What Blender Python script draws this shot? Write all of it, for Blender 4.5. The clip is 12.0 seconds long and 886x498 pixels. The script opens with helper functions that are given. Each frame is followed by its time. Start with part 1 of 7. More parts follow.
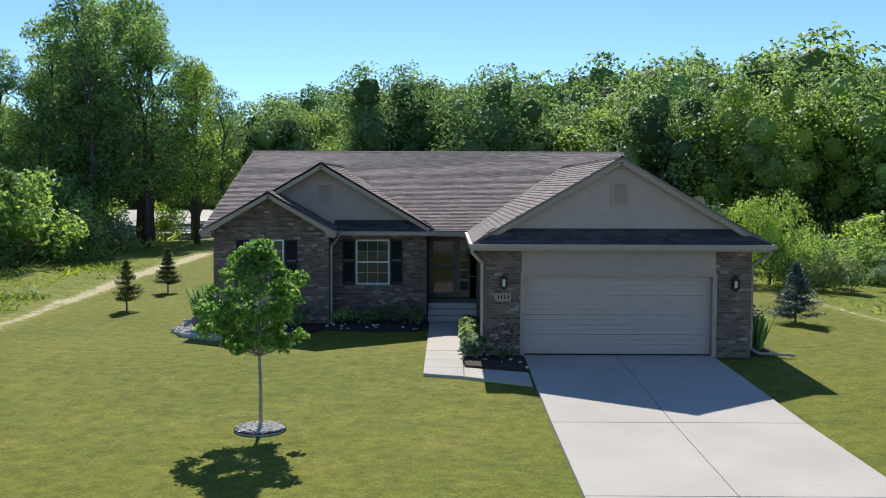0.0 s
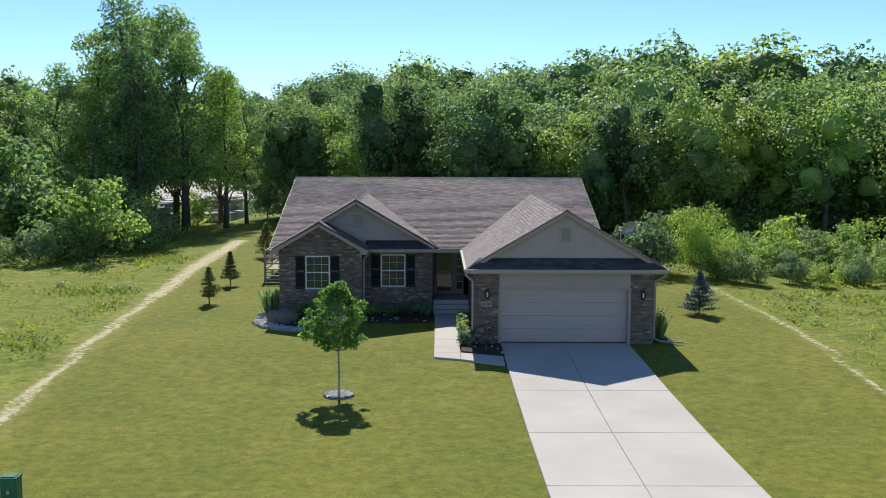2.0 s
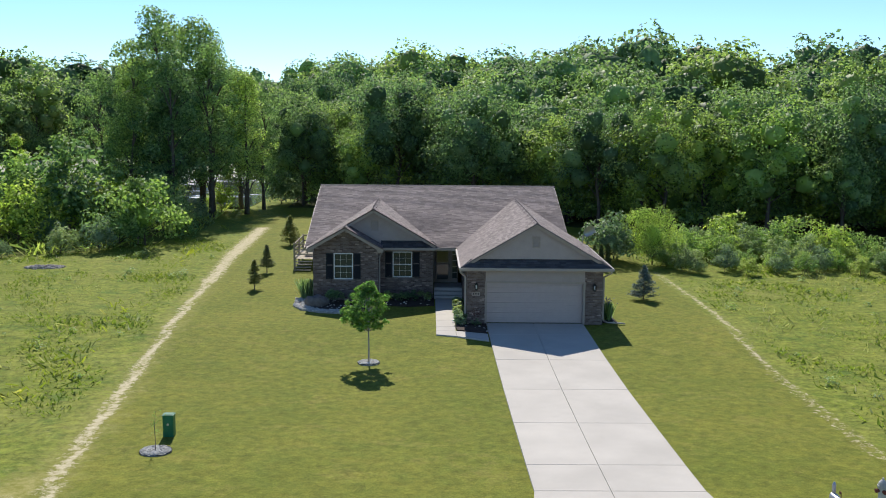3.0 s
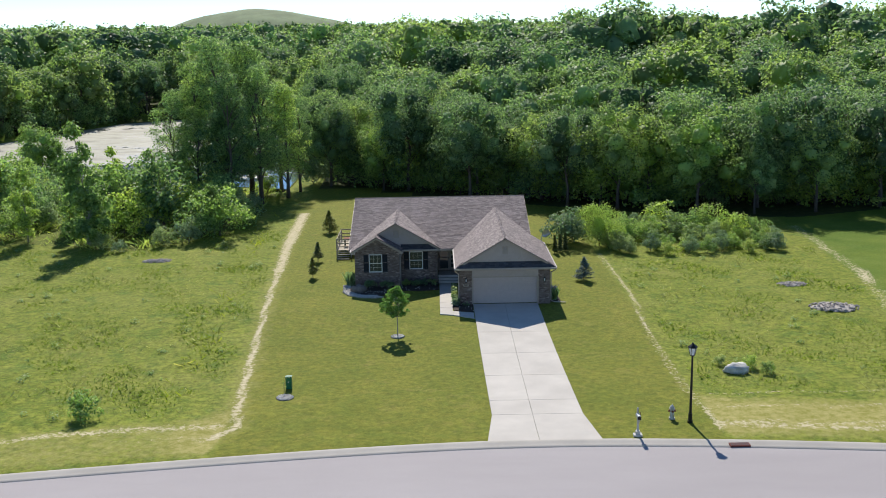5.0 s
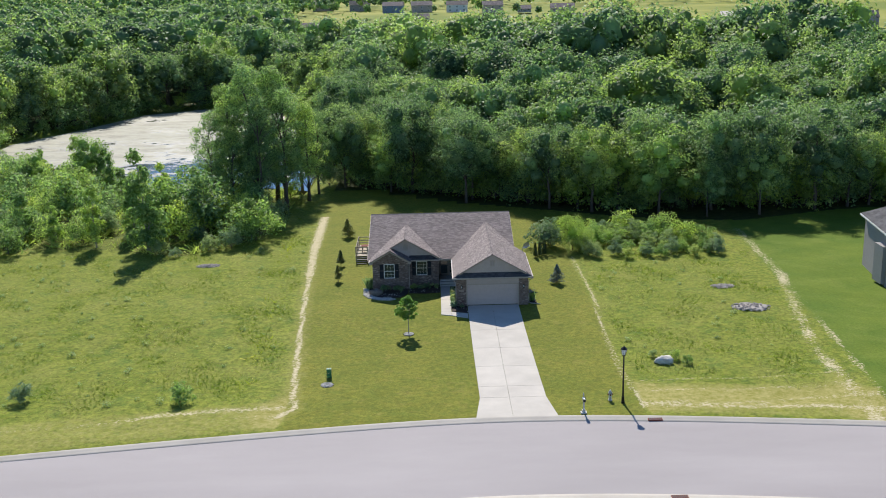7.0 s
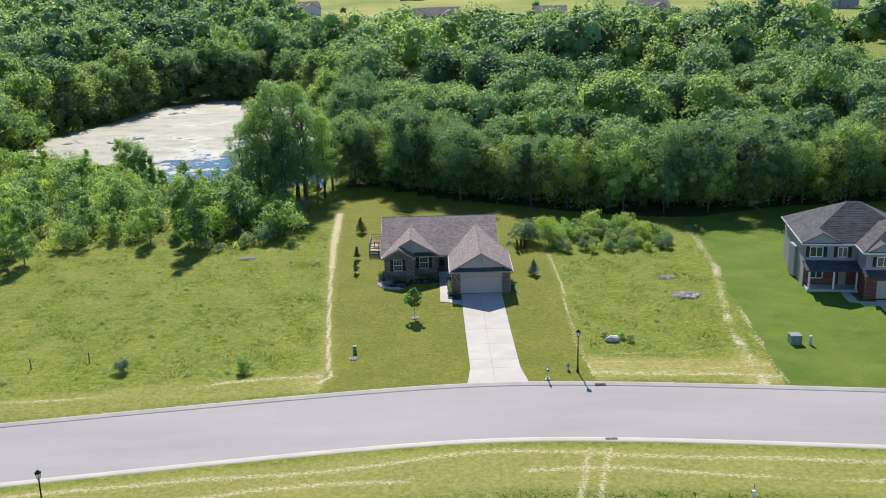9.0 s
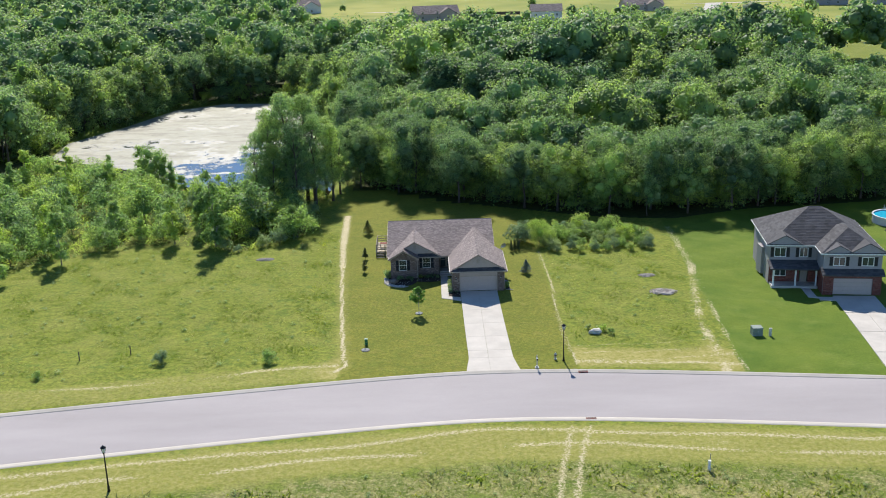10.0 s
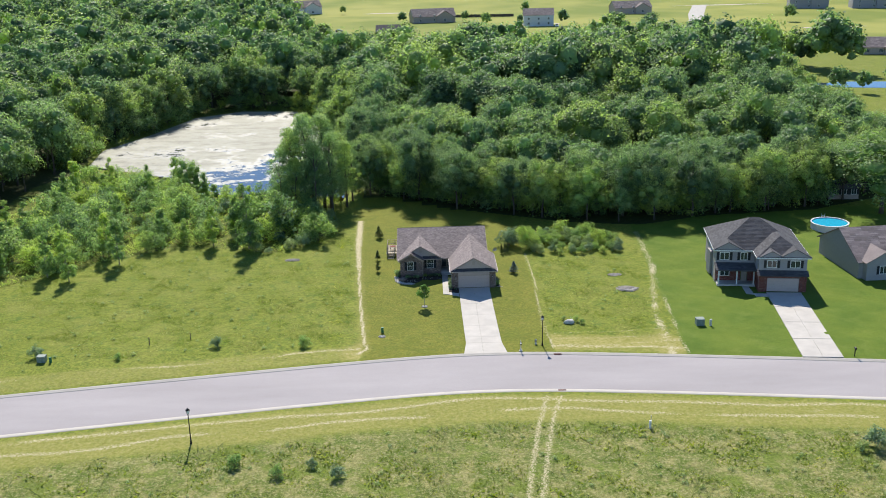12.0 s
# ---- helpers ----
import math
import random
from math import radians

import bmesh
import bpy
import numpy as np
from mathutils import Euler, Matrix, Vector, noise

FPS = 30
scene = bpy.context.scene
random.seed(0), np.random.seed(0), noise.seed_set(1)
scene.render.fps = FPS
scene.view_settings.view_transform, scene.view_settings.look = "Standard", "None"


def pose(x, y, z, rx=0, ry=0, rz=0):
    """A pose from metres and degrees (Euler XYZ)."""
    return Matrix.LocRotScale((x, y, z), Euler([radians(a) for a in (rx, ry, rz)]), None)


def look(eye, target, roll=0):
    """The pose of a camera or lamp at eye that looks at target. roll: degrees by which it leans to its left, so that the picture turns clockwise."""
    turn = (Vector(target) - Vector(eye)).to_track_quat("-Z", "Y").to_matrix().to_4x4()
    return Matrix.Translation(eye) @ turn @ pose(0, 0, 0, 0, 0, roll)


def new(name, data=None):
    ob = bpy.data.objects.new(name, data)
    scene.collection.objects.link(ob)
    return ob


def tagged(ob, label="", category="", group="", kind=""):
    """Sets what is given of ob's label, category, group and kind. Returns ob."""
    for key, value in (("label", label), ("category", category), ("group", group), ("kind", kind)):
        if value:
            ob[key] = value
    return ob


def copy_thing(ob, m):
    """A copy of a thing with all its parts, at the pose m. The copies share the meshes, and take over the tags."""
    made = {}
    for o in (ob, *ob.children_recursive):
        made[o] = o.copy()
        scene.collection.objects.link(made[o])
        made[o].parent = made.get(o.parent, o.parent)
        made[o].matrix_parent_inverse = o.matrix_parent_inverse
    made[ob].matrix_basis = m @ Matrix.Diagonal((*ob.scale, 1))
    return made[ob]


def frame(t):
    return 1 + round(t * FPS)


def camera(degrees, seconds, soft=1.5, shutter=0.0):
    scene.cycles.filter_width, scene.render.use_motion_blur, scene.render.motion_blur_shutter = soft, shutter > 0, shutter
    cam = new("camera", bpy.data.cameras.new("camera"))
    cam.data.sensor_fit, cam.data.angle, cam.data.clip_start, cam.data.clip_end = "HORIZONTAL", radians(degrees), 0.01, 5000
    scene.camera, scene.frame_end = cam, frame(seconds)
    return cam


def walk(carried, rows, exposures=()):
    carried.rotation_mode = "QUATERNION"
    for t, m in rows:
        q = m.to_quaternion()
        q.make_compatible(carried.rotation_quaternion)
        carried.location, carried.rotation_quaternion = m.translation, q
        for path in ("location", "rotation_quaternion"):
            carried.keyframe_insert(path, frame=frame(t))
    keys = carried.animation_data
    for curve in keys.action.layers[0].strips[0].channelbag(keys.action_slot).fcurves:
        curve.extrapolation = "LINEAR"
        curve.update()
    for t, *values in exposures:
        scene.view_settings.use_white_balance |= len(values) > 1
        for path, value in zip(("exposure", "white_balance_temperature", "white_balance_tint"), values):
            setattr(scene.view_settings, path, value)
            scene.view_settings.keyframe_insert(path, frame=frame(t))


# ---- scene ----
# ---- camera ----
cam = camera(47.2, 12.0, soft=1.0)
PATH = [
    (0, (-4.416, -26.21, 4.372), (-4.425, -24.214, 4.251), 0.2),
    (0.5, (-4.459, -28.242, 4.85), (-4.466, -26.246, 4.713), 0.1),
    (1, (-4.539, -30.43, 5.541), (-4.54, -28.436, 5.388), 0.1),
    (1.5, (-4.687, -33.247, 6.34), (-4.684, -31.255, 6.167), 0.2),
    (2, (-4.854, -38.465, 7.709), (-4.844, -36.476, 7.499), 0.2),
    (2.5, (-4.994, -44.25, 9.201), (-4.981, -42.266, 8.947), -0.2),
    (3, (-5.342, -50.348, 10.794), (-5.315, -48.368, 10.519), 0.5),
    (5, (-5.054, -74.64, 20.587), (-5.044, -72.686, 20.162), -1.0),
    (5.5, (-5.336, -79.371, 23.116), (-5.317, -77.423, 22.662), -1.0),
    (6, (-5.151, -83.996, 25.249), (-5.138, -82.052, 24.78), -1.1),
    (6.5, (-5.172, -88.642, 27.684), (-5.159, -86.703, 27.194), -1.2),
    (7, (-5.056, -93.282, 29.89), (-5.048, -91.346, 29.388), -1.4),
    (9, (-5.518, -115.668, 39.854), (-5.501, -113.75, 39.288), -1.4),
    (9.5, (-5.761, -121.664, 42.341), (-5.742, -119.748, 41.768), -1.4),
    (10, (-5.945, -127.929, 45.001), (-5.925, -126.017, 44.418), -1.6),
    (10.5, (-6.135, -134.088, 47.618), (-6.115, -132.178, 47.027), -1.6),
    (11, (-6.472, -140.318, 50.167), (-6.449, -138.409, 49.571), -1.6),
    (11.5, (-6.71, -146.499, 52.77), (-6.686, -144.592, 52.168), -1.5),
    (12, (-7.212, -153.012, 55.113), (-7.182, -151.105, 54.509), -1.4),
]
walk(cam, [(t, look(eye, target, roll)) for t, eye, target, roll in PATH], [(0, 0.40), (3, 0.40), (6, 0.46), (9, 0.62), (12, 0.66)])

# ---- world and sun ----
TO_SUN = Vector((-0.095, 0.99, 0.90)).normalized()
world = bpy.data.worlds.new("world")
scene.world = world
world.use_nodes = True
sky = world.node_tree.nodes.new("ShaderNodeTexSky")
sky.sky_type = "NISHITA"
sky.sun_disc = False
sky.sun_elevation = math.asin(TO_SUN.z)
sky.sun_rotation = math.atan2(TO_SUN.x, TO_SUN.y)
sky.air_density = 0.65
sky.dust_density = 0.0
sky.ozone_density = 3.0
back = world.node_tree.nodes["Background"]
back.inputs["Strength"].default_value = 0.115
tint = world.node_tree.nodes.new("ShaderNodeMix")
tint.data_type, tint.blend_type = "RGBA", "MULTIPLY"
tint.inputs[0].default_value = 1.0
tint.inputs[7].default_value = (0.80, 0.95, 1.03, 1)
world.node_tree.links.new(sky.outputs["Color"], tint.inputs[6])
world.node_tree.links.new(tint.outputs[2], back.inputs["Color"])
sun = bpy.data.lights.new("sun", "SUN")
sun.energy, sun.angle, sun.color = 4.4, radians(0.53), (1.0, 0.95, 0.86)
new("sun", sun).matrix_world = look(TO_SUN * 200, (0, 0, 0))


# ---- materials ----
class Nodes:
    """A small helper round one material's node tree."""

    def __init__(self, name, rough=0.8, metal=0.0):
        self.mat = bpy.data.materials.new(name)
        self.mat.use_nodes = True
        self.tree = self.mat.node_tree
        self.bsdf = self.tree.nodes["Principled BSDF"]
        self.bsdf.inputs["Roughness"].default_value = rough
        self.bsdf.inputs["Metallic"].default_value = metal
        self.bsdf.inputs["Specular IOR Level"].default_value = 0.3
        self.xyz = self.node("ShaderNodeNewGeometry").outputs["Position"]

    def node(self, kind, **values):
        n = self.tree.nodes.new(kind)
        for key, value in values.items():
            if key == "blend":
                n.blend_type = value
            elif key == "op":
                n.operation = value
            elif key == "dtype":
                n.data_type = value
        return n

    def link(self, a, b):
        self.tree.links.new(a, b)

    def noise(self, scale, detail=4.0, rough=0.6, vec=None, stretch=None):
        vec = vec or self.xyz
        if stretch:
            m = self.node("ShaderNodeMapping")
            m.inputs["Scale"].default_value = stretch
            self.link(vec, m.inputs["Vector"])
            vec = m.outputs["Vector"]
        n = self.node("ShaderNodeTexNoise")
        n.inputs["Scale"].default_value = scale
        n.inputs["Detail"].default_value = detail
        n.inputs["Roughness"].default_value = rough
        self.link(vec, n.inputs["Vector"])
        return n.outputs["Fac"]

    def ramp(self, fac, *stops):
        r = self.node("ShaderNodeValToRGB")
        while len(r.color_ramp.elements) < len(stops):
            r.color_ramp.elements.new(0.5)
        for e, (p, c) in zip(r.color_ramp.elements, stops):
            e.position = p
            e.color = (*c, 1) if isinstance(c, tuple) else (c, c, c, 1)
        self.link(fac, r.inputs["Fac"])
        return r.outputs["Color"]

    def mix(self, fac, a, b, blend="MIX"):
        m = self.node("ShaderNodeMix", dtype="RGBA")
        m.data_type = "RGBA"
        m.blend_type = blend
        for value, slot in ((fac, 0), (a, 6), (b, 7)):
            socket = m.inputs[slot]
            if isinstance(value, (int, float)):
                socket.default_value = value if slot == 0 else (value, value, value, 1)
            elif isinstance(value, tuple):
                socket.default_value = (*value, 1)
            else:
                self.link(value, socket)
        return m.outputs[2]

    def math(self, op, a, b=0.0):
        m = self.node("ShaderNodeMath", op=op)
        m.use_clamp = False
        for value, socket in ((a, m.inputs[0]), (b, m.inputs[1])):
            if isinstance(value, (int, float)):
                socket.default_value = value
            else:
                self.link(value, socket)
        return m.outputs[0]

    def random(self):
        return self.node("ShaderNodeObjectInfo").outputs["Random"]

    def island(self):
        return self.node("ShaderNodeNewGeometry").outputs["Random Per Island"]

    def attribute(self, name):
        a = self.node("ShaderNodeAttribute")
        a.attribute_name = name
        return a.outputs["Fac"]

    def colour(self, value):
        if isinstance(value, tuple):
            self.bsdf.inputs["Base Color"].default_value = (*value, 1)
        else:
            self.link(value, self.bsdf.inputs["Base Color"])
        return self

    def bump(self, height, strength=0.3, distance=0.02):
        b = self.node("ShaderNodeBump")
        b.inputs["Strength"].default_value = strength
        b.inputs["Distance"].default_value = distance
        self.link(height, b.inputs["Height"])
        self.link(b.outputs["Normal"], self.bsdf.inputs["Normal"])
        return self


def plain(name, colour, rough=0.6, metal=0.0, vary=0.15, scale=3.0, grain=60.0):
    """A painted or plain surface: colour with broad stains and fine grain."""
    n = Nodes(name, rough, metal)
    dark = tuple(c * (1 - vary) for c in colour)
    light = tuple(min(1, c * (1 + vary)) for c in colour)
    broad = n.ramp(n.noise(scale), (0.3, dark), (0.7, light))
    n.colour(n.mix(0.25, broad, n.ramp(n.noise(grain, 2), (0.3, 0.6), (0.7, 1.0)), "MULTIPLY"))
    n.bump(n.noise(grain, 2), 0.15, 0.004)
    return n.mat


def leafy(name, dark, light, translucent=0.32, yellow=(0.20, 0.28, 0.09)):
    """Foliage: diffuse leaves that let some sunlight through, varied leaf by leaf, clump by clump and tree by tree."""
    n = Nodes(name, 0.58)
    per_leaf = n.ramp(n.island(), (0.0, dark), (0.8, light), (1.0, yellow))
    which = n.math("FRACT", n.math("ADD", n.random(), n.attribute("tone")))
    tree = n.ramp(which, (0.0, (0.58, 0.68, 0.76)), (0.3, (0.80, 0.88, 0.98)), (0.55, (0.95, 1.0, 1.0)), (0.8, (1.12, 1.08, 0.92)), (1.0, (1.32, 1.25, 0.95)))
    spot = n.ramp(n.noise(0.5, 3), (0.35, (0.82, 0.87, 0.9)), (0.65, (1.16, 1.1, 1.0)))
    c = n.mix(1.0, n.mix(1.0, per_leaf, tree, "MULTIPLY"), spot, "MULTIPLY")
    n.colour(c)
    n.bsdf.inputs["Specular IOR Level"].default_value = 0.35
    t = n.node("ShaderNodeBsdfTranslucent")
    n.link(n.mix(1.0, c, (1.15, 1.3, 0.75), "MULTIPLY"), t.inputs["Color"])
    m = n.node("ShaderNodeMixShader")
    m.inputs[0].default_value = translucent
    n.link(n.bsdf.outputs[0], m.inputs[1])
    n.link(t.outputs[0], m.inputs[2])
    n.link(m.outputs[0], n.tree.nodes["Material Output"].inputs["Surface"])
    return n.mat


def ground_material():
    n = Nodes("grass_ground", 0.9)
    n.bsdf.inputs["Specular IOR Level"].default_value = 0.1
    fine, mid, wide = n.noise(9.0, 5, 0.7), n.noise(1.3, 4), n.noise(0.16, 3)
    huge = n.noise(0.012, 3)
    lawn = n.mix(n.ramp(wide, (0.3, 0.0), (0.7, 1.0)), (0.150, 0.172, 0.022), (0.222, 0.216, 0.034))
    lawn = n.mix(n.ramp(mid, (0.35, 0.0), (0.75, 0.65)), lawn, (0.115, 0.155, 0.024))
    lawn = n.mix(n.ramp(n.noise(0.7, 6, 0.75), (0.54, 0.0), (0.72, 0.6)), lawn, (0.27, 0.235, 0.06))
    lawn = n.mix(0.85, lawn, n.ramp(n.noise(22.0, 5, 0.75), (0.28, 0.4), (0.68, 1.35)), "MULTIPLY")
    lawn = n.mix(0.85, lawn, n.ramp(n.noise(3.0, 6, 0.75), (0.32, 0.6), (0.68, 1.35)), "MULTIPLY")
    rich = n.mix(n.ramp(wide, (0.3, 0.0), (0.7, 1.0)), (0.088, 0.148, 0.018), (0.14, 0.19, 0.025))
    rich = n.mix(n.ramp(n.noise(0.3, 5), (0.5, 0.0), (0.75, 0.5)), rich, (0.19, 0.23, 0.045))
    rich = n.mix(0.7, rich, n.ramp(n.noise(5.0, 6, 0.8), (0.28, 0.5), (0.7, 1.35)), "MULTIPLY")
    rough = n.mix(n.ramp(mid, (0.35, 0.0), (0.65, 1.0)), (0.128, 0.172, 0.022), (0.225, 0.248, 0.038))
    rough = n.mix(n.ramp(wide, (0.46, 0.0), (0.74, 0.6)), rough, (0.245, 0.245, 0.06))
    rough = n.mix(n.ramp(n.noise(0.45, 6, 0.7), (0.54, 0.0), (0.66, 0.75)), rough, (0.100, 0.160, 0.026))
    rough = n.mix(n.ramp(n.noise(1.4, 6, 0.8), (0.58, 0.0), (0.70, 0.55)), rough, (0.30, 0.29, 0.10))
    dry = n.mix(n.ramp(n.noise(0.35, 7, 0.75), (0.44, 0.0), (0.60, 1.0)), (0.095, 0.138, 0.022), (0.29, 0.265, 0.105))
    dry = n.mix(n.ramp(n.noise(2.4, 6, 0.8), (0.5, 0.0), (0.62, 0.8)), dry, (0.40, 0.36, 0.19))
    dry = n.mix(n.ramp(n.noise(0.22, 5, 0.7), (0.52, 0.0), (0.62, 0.85)), dry, (0.135, 0.185, 0.028))
    rough = n.mix(n.math("MULTIPLY", n.attribute("dry"), 0.9), rough, dry)
    rough = n.mix(0.95, rough, n.ramp(n.noise(3.2, 6, 0.8), (0.3, 0.35), (0.68, 1.45)), "MULTIPLY")
    far = n.mix(n.ramp(huge, (0.4, 0.0), (0.6, 1.0)), (0.17, 0.21, 0.035), (0.30, 0.30, 0.07))
    straw = n.mix(n.ramp(n.noise(2.2, 6, 0.75), (0.38, 0.0), (0.64, 1.0)), (0.22, 0.215, 0.045), (0.37, 0.33, 0.125))
    dirt = n.mix(n.ramp(n.noise(5.0, 5), (0.3, 0.0), (0.7, 1.0)), (0.40, 0.34, 0.20), (0.60, 0.53, 0.36))
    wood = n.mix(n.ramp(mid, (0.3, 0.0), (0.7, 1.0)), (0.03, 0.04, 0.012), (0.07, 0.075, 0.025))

    def edge(name, width=0.35, low=0.35, high=0.6, scale=1.9):
        ragged = n.math("ADD", n.attribute(name), n.math("MULTIPLY", n.math("SUBTRACT", n.noise(scale, 7, 0.8), 0.5), width))
        return n.ramp(ragged, (low, 0.0), (high, 1.0))

    c = n.mix(edge("rough", 0.9), lawn, rough)
    c = n.mix(edge("rich", 0.7, 0.35, 0.65), c, rich)
    c = n.mix(edge("far", 0.3), c, far)
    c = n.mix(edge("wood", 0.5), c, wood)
    c = n.mix(edge("straw", 0.9, 0.4, 0.75), c, straw)
    c = n.mix(edge("dirt", 2.1, 0.52, 0.72, 3.6), c, dirt)
    n.colour(c)
    n.bump(n.math("ADD", n.noise(14.0, 4, 0.7), n.math("MULTIPLY", mid, 2.0)), 0.3, 0.05)
    return n.mat


def shingle_material(name, low, mid, high):
    n = Nodes(name, 0.9)
    tab = n.ramp(n.island(), (0.0, low), (0.5, mid), (1.0, high))
    piece = n.ramp(n.random(), (0.0, 0.88), (1.0, 1.1))
    streak = n.ramp(n.noise(0.5, 4), (0.3, 0.85), (0.7, 1.1))
    c = n.mix(1.0, n.mix(1.0, tab, piece, "MULTIPLY"), streak, "MULTIPLY")
    n.colour(n.mix(0.5, c, n.ramp(n.noise(55.0, 3), (0.3, 0.5), (0.7, 1.4)), "MULTIPLY"))
    n.bump(n.noise(70.0, 3), 0.5, 0.006)
    return n.mat


def brick_material(name, a, b, c):
    n = Nodes(name, 0.9)
    r = n.math("FRACT", n.math("ADD", n.math("MULTIPLY", n.random(), 7.3), n.island()))
    tint = n.ramp(r, (0.0, a), (0.45, b), (0.86, c), (0.97, tuple(x * 1.8 for x in c)))
    n.colour(n.mix(0.6, tint, n.ramp(n.noise(28.0, 5), (0.3, 0.5), (0.7, 1.2)), "MULTIPLY"))
    n.bump(n.noise(45.0, 4), 0.5, 0.006)
    return n.mat


def concrete(name, colour, joints=0.0):
    n = Nodes(name, 0.85)
    base = n.mix(n.ramp(n.noise(0.35, 5), (0.35, 0.0), (0.7, 1.0)), tuple(c * 0.88 for c in colour), tuple(min(1, c * 1.06) for c in colour))
    base = n.mix(0.35, base, n.ramp(n.noise(45.0, 3), (0.3, 0.7), (0.7, 1.1)), "MULTIPLY")
    base = n.mix(n.ramp(n.noise(1.1, 6, 0.75), (0.62, 0.0), (0.8, 0.35)), base, tuple(c * 0.6 for c in colour))
    n.colour(base)
    n.bump(n.noise(60.0, 3), 0.25, 0.004)
    return n.mat


def asphalt_material():
    n = Nodes("sun_bleached_asphalt", 0.9)
    base = n.mix(n.ramp(n.noise(0.12, 5, stretch=(0.35, 1.4, 1)), (0.3, 0.0), (0.7, 1.0)), (0.335, 0.305, 0.305), (0.405, 0.37, 0.37))
    base = n.mix(0.4, base, n.ramp(n.noise(60.0, 3), (0.3, 0.65), (0.7, 1.15)), "MULTIPLY")
    n.colour(base)
    n.bump(n.noise(90.0, 2), 0.3, 0.004)
    return n.mat


def pond_material():
    n = Nodes("pond_water", 0.08)
    n.bsdf.inputs["Specular IOR Level"].default_value = 0.5
    wide = n.noise(0.05, 6, 0.7)
    axes = n.node("ShaderNodeSeparateXYZ")
    n.link(n.xyz, axes.inputs[0])
    near_side = n.ramp(n.math("MULTIPLY", n.math("SUBTRACT", 118.0, axes.outputs["Y"]), 0.02), (0.0, 0.0), (1.0, 1.0))
    east = n.ramp(n.math("MULTIPLY", n.math("ADD", axes.outputs["X"], 72.0), 0.03), (0.0, 0.0), (1.0, 1.0))
    open_water = n.math("MULTIPLY", n.math("MULTIPLY", near_side, east), 0.30)
    cover = n.math("SUBTRACT", n.math("ADD", wide, n.math("MULTIPLY", n.noise(0.35, 6, 0.75), 0.45)), open_water)
    mask = n.ramp(cover, (0.54, 0.0), (0.70, 1.0))
    scum = n.mix(n.noise(0.5, 5), (0.22, 0.215, 0.155), (0.37, 0.355, 0.28))
    scum = n.mix(n.ramp(n.noise(0.09, 6, 0.75, stretch=(1.0, 2.2, 1.0)), (0.48, 0.0), (0.62, 0.8)), scum, (0.165, 0.15, 0.11))
    n.colour(n.mix(mask, (0.045, 0.05, 0.055), scum))
    n.link(n.math("ADD", n.math("MULTIPLY", mask, 0.7), 0.06), n.bsdf.inputs["Roughness"])
    return n.mat


def glass_material():
    n = Nodes("window_glass", 0.05)
    n.colour((0.045, 0.056, 0.054))
    n.bsdf.inputs["Specular IOR Level"].default_value = 0.6
    return n.mat


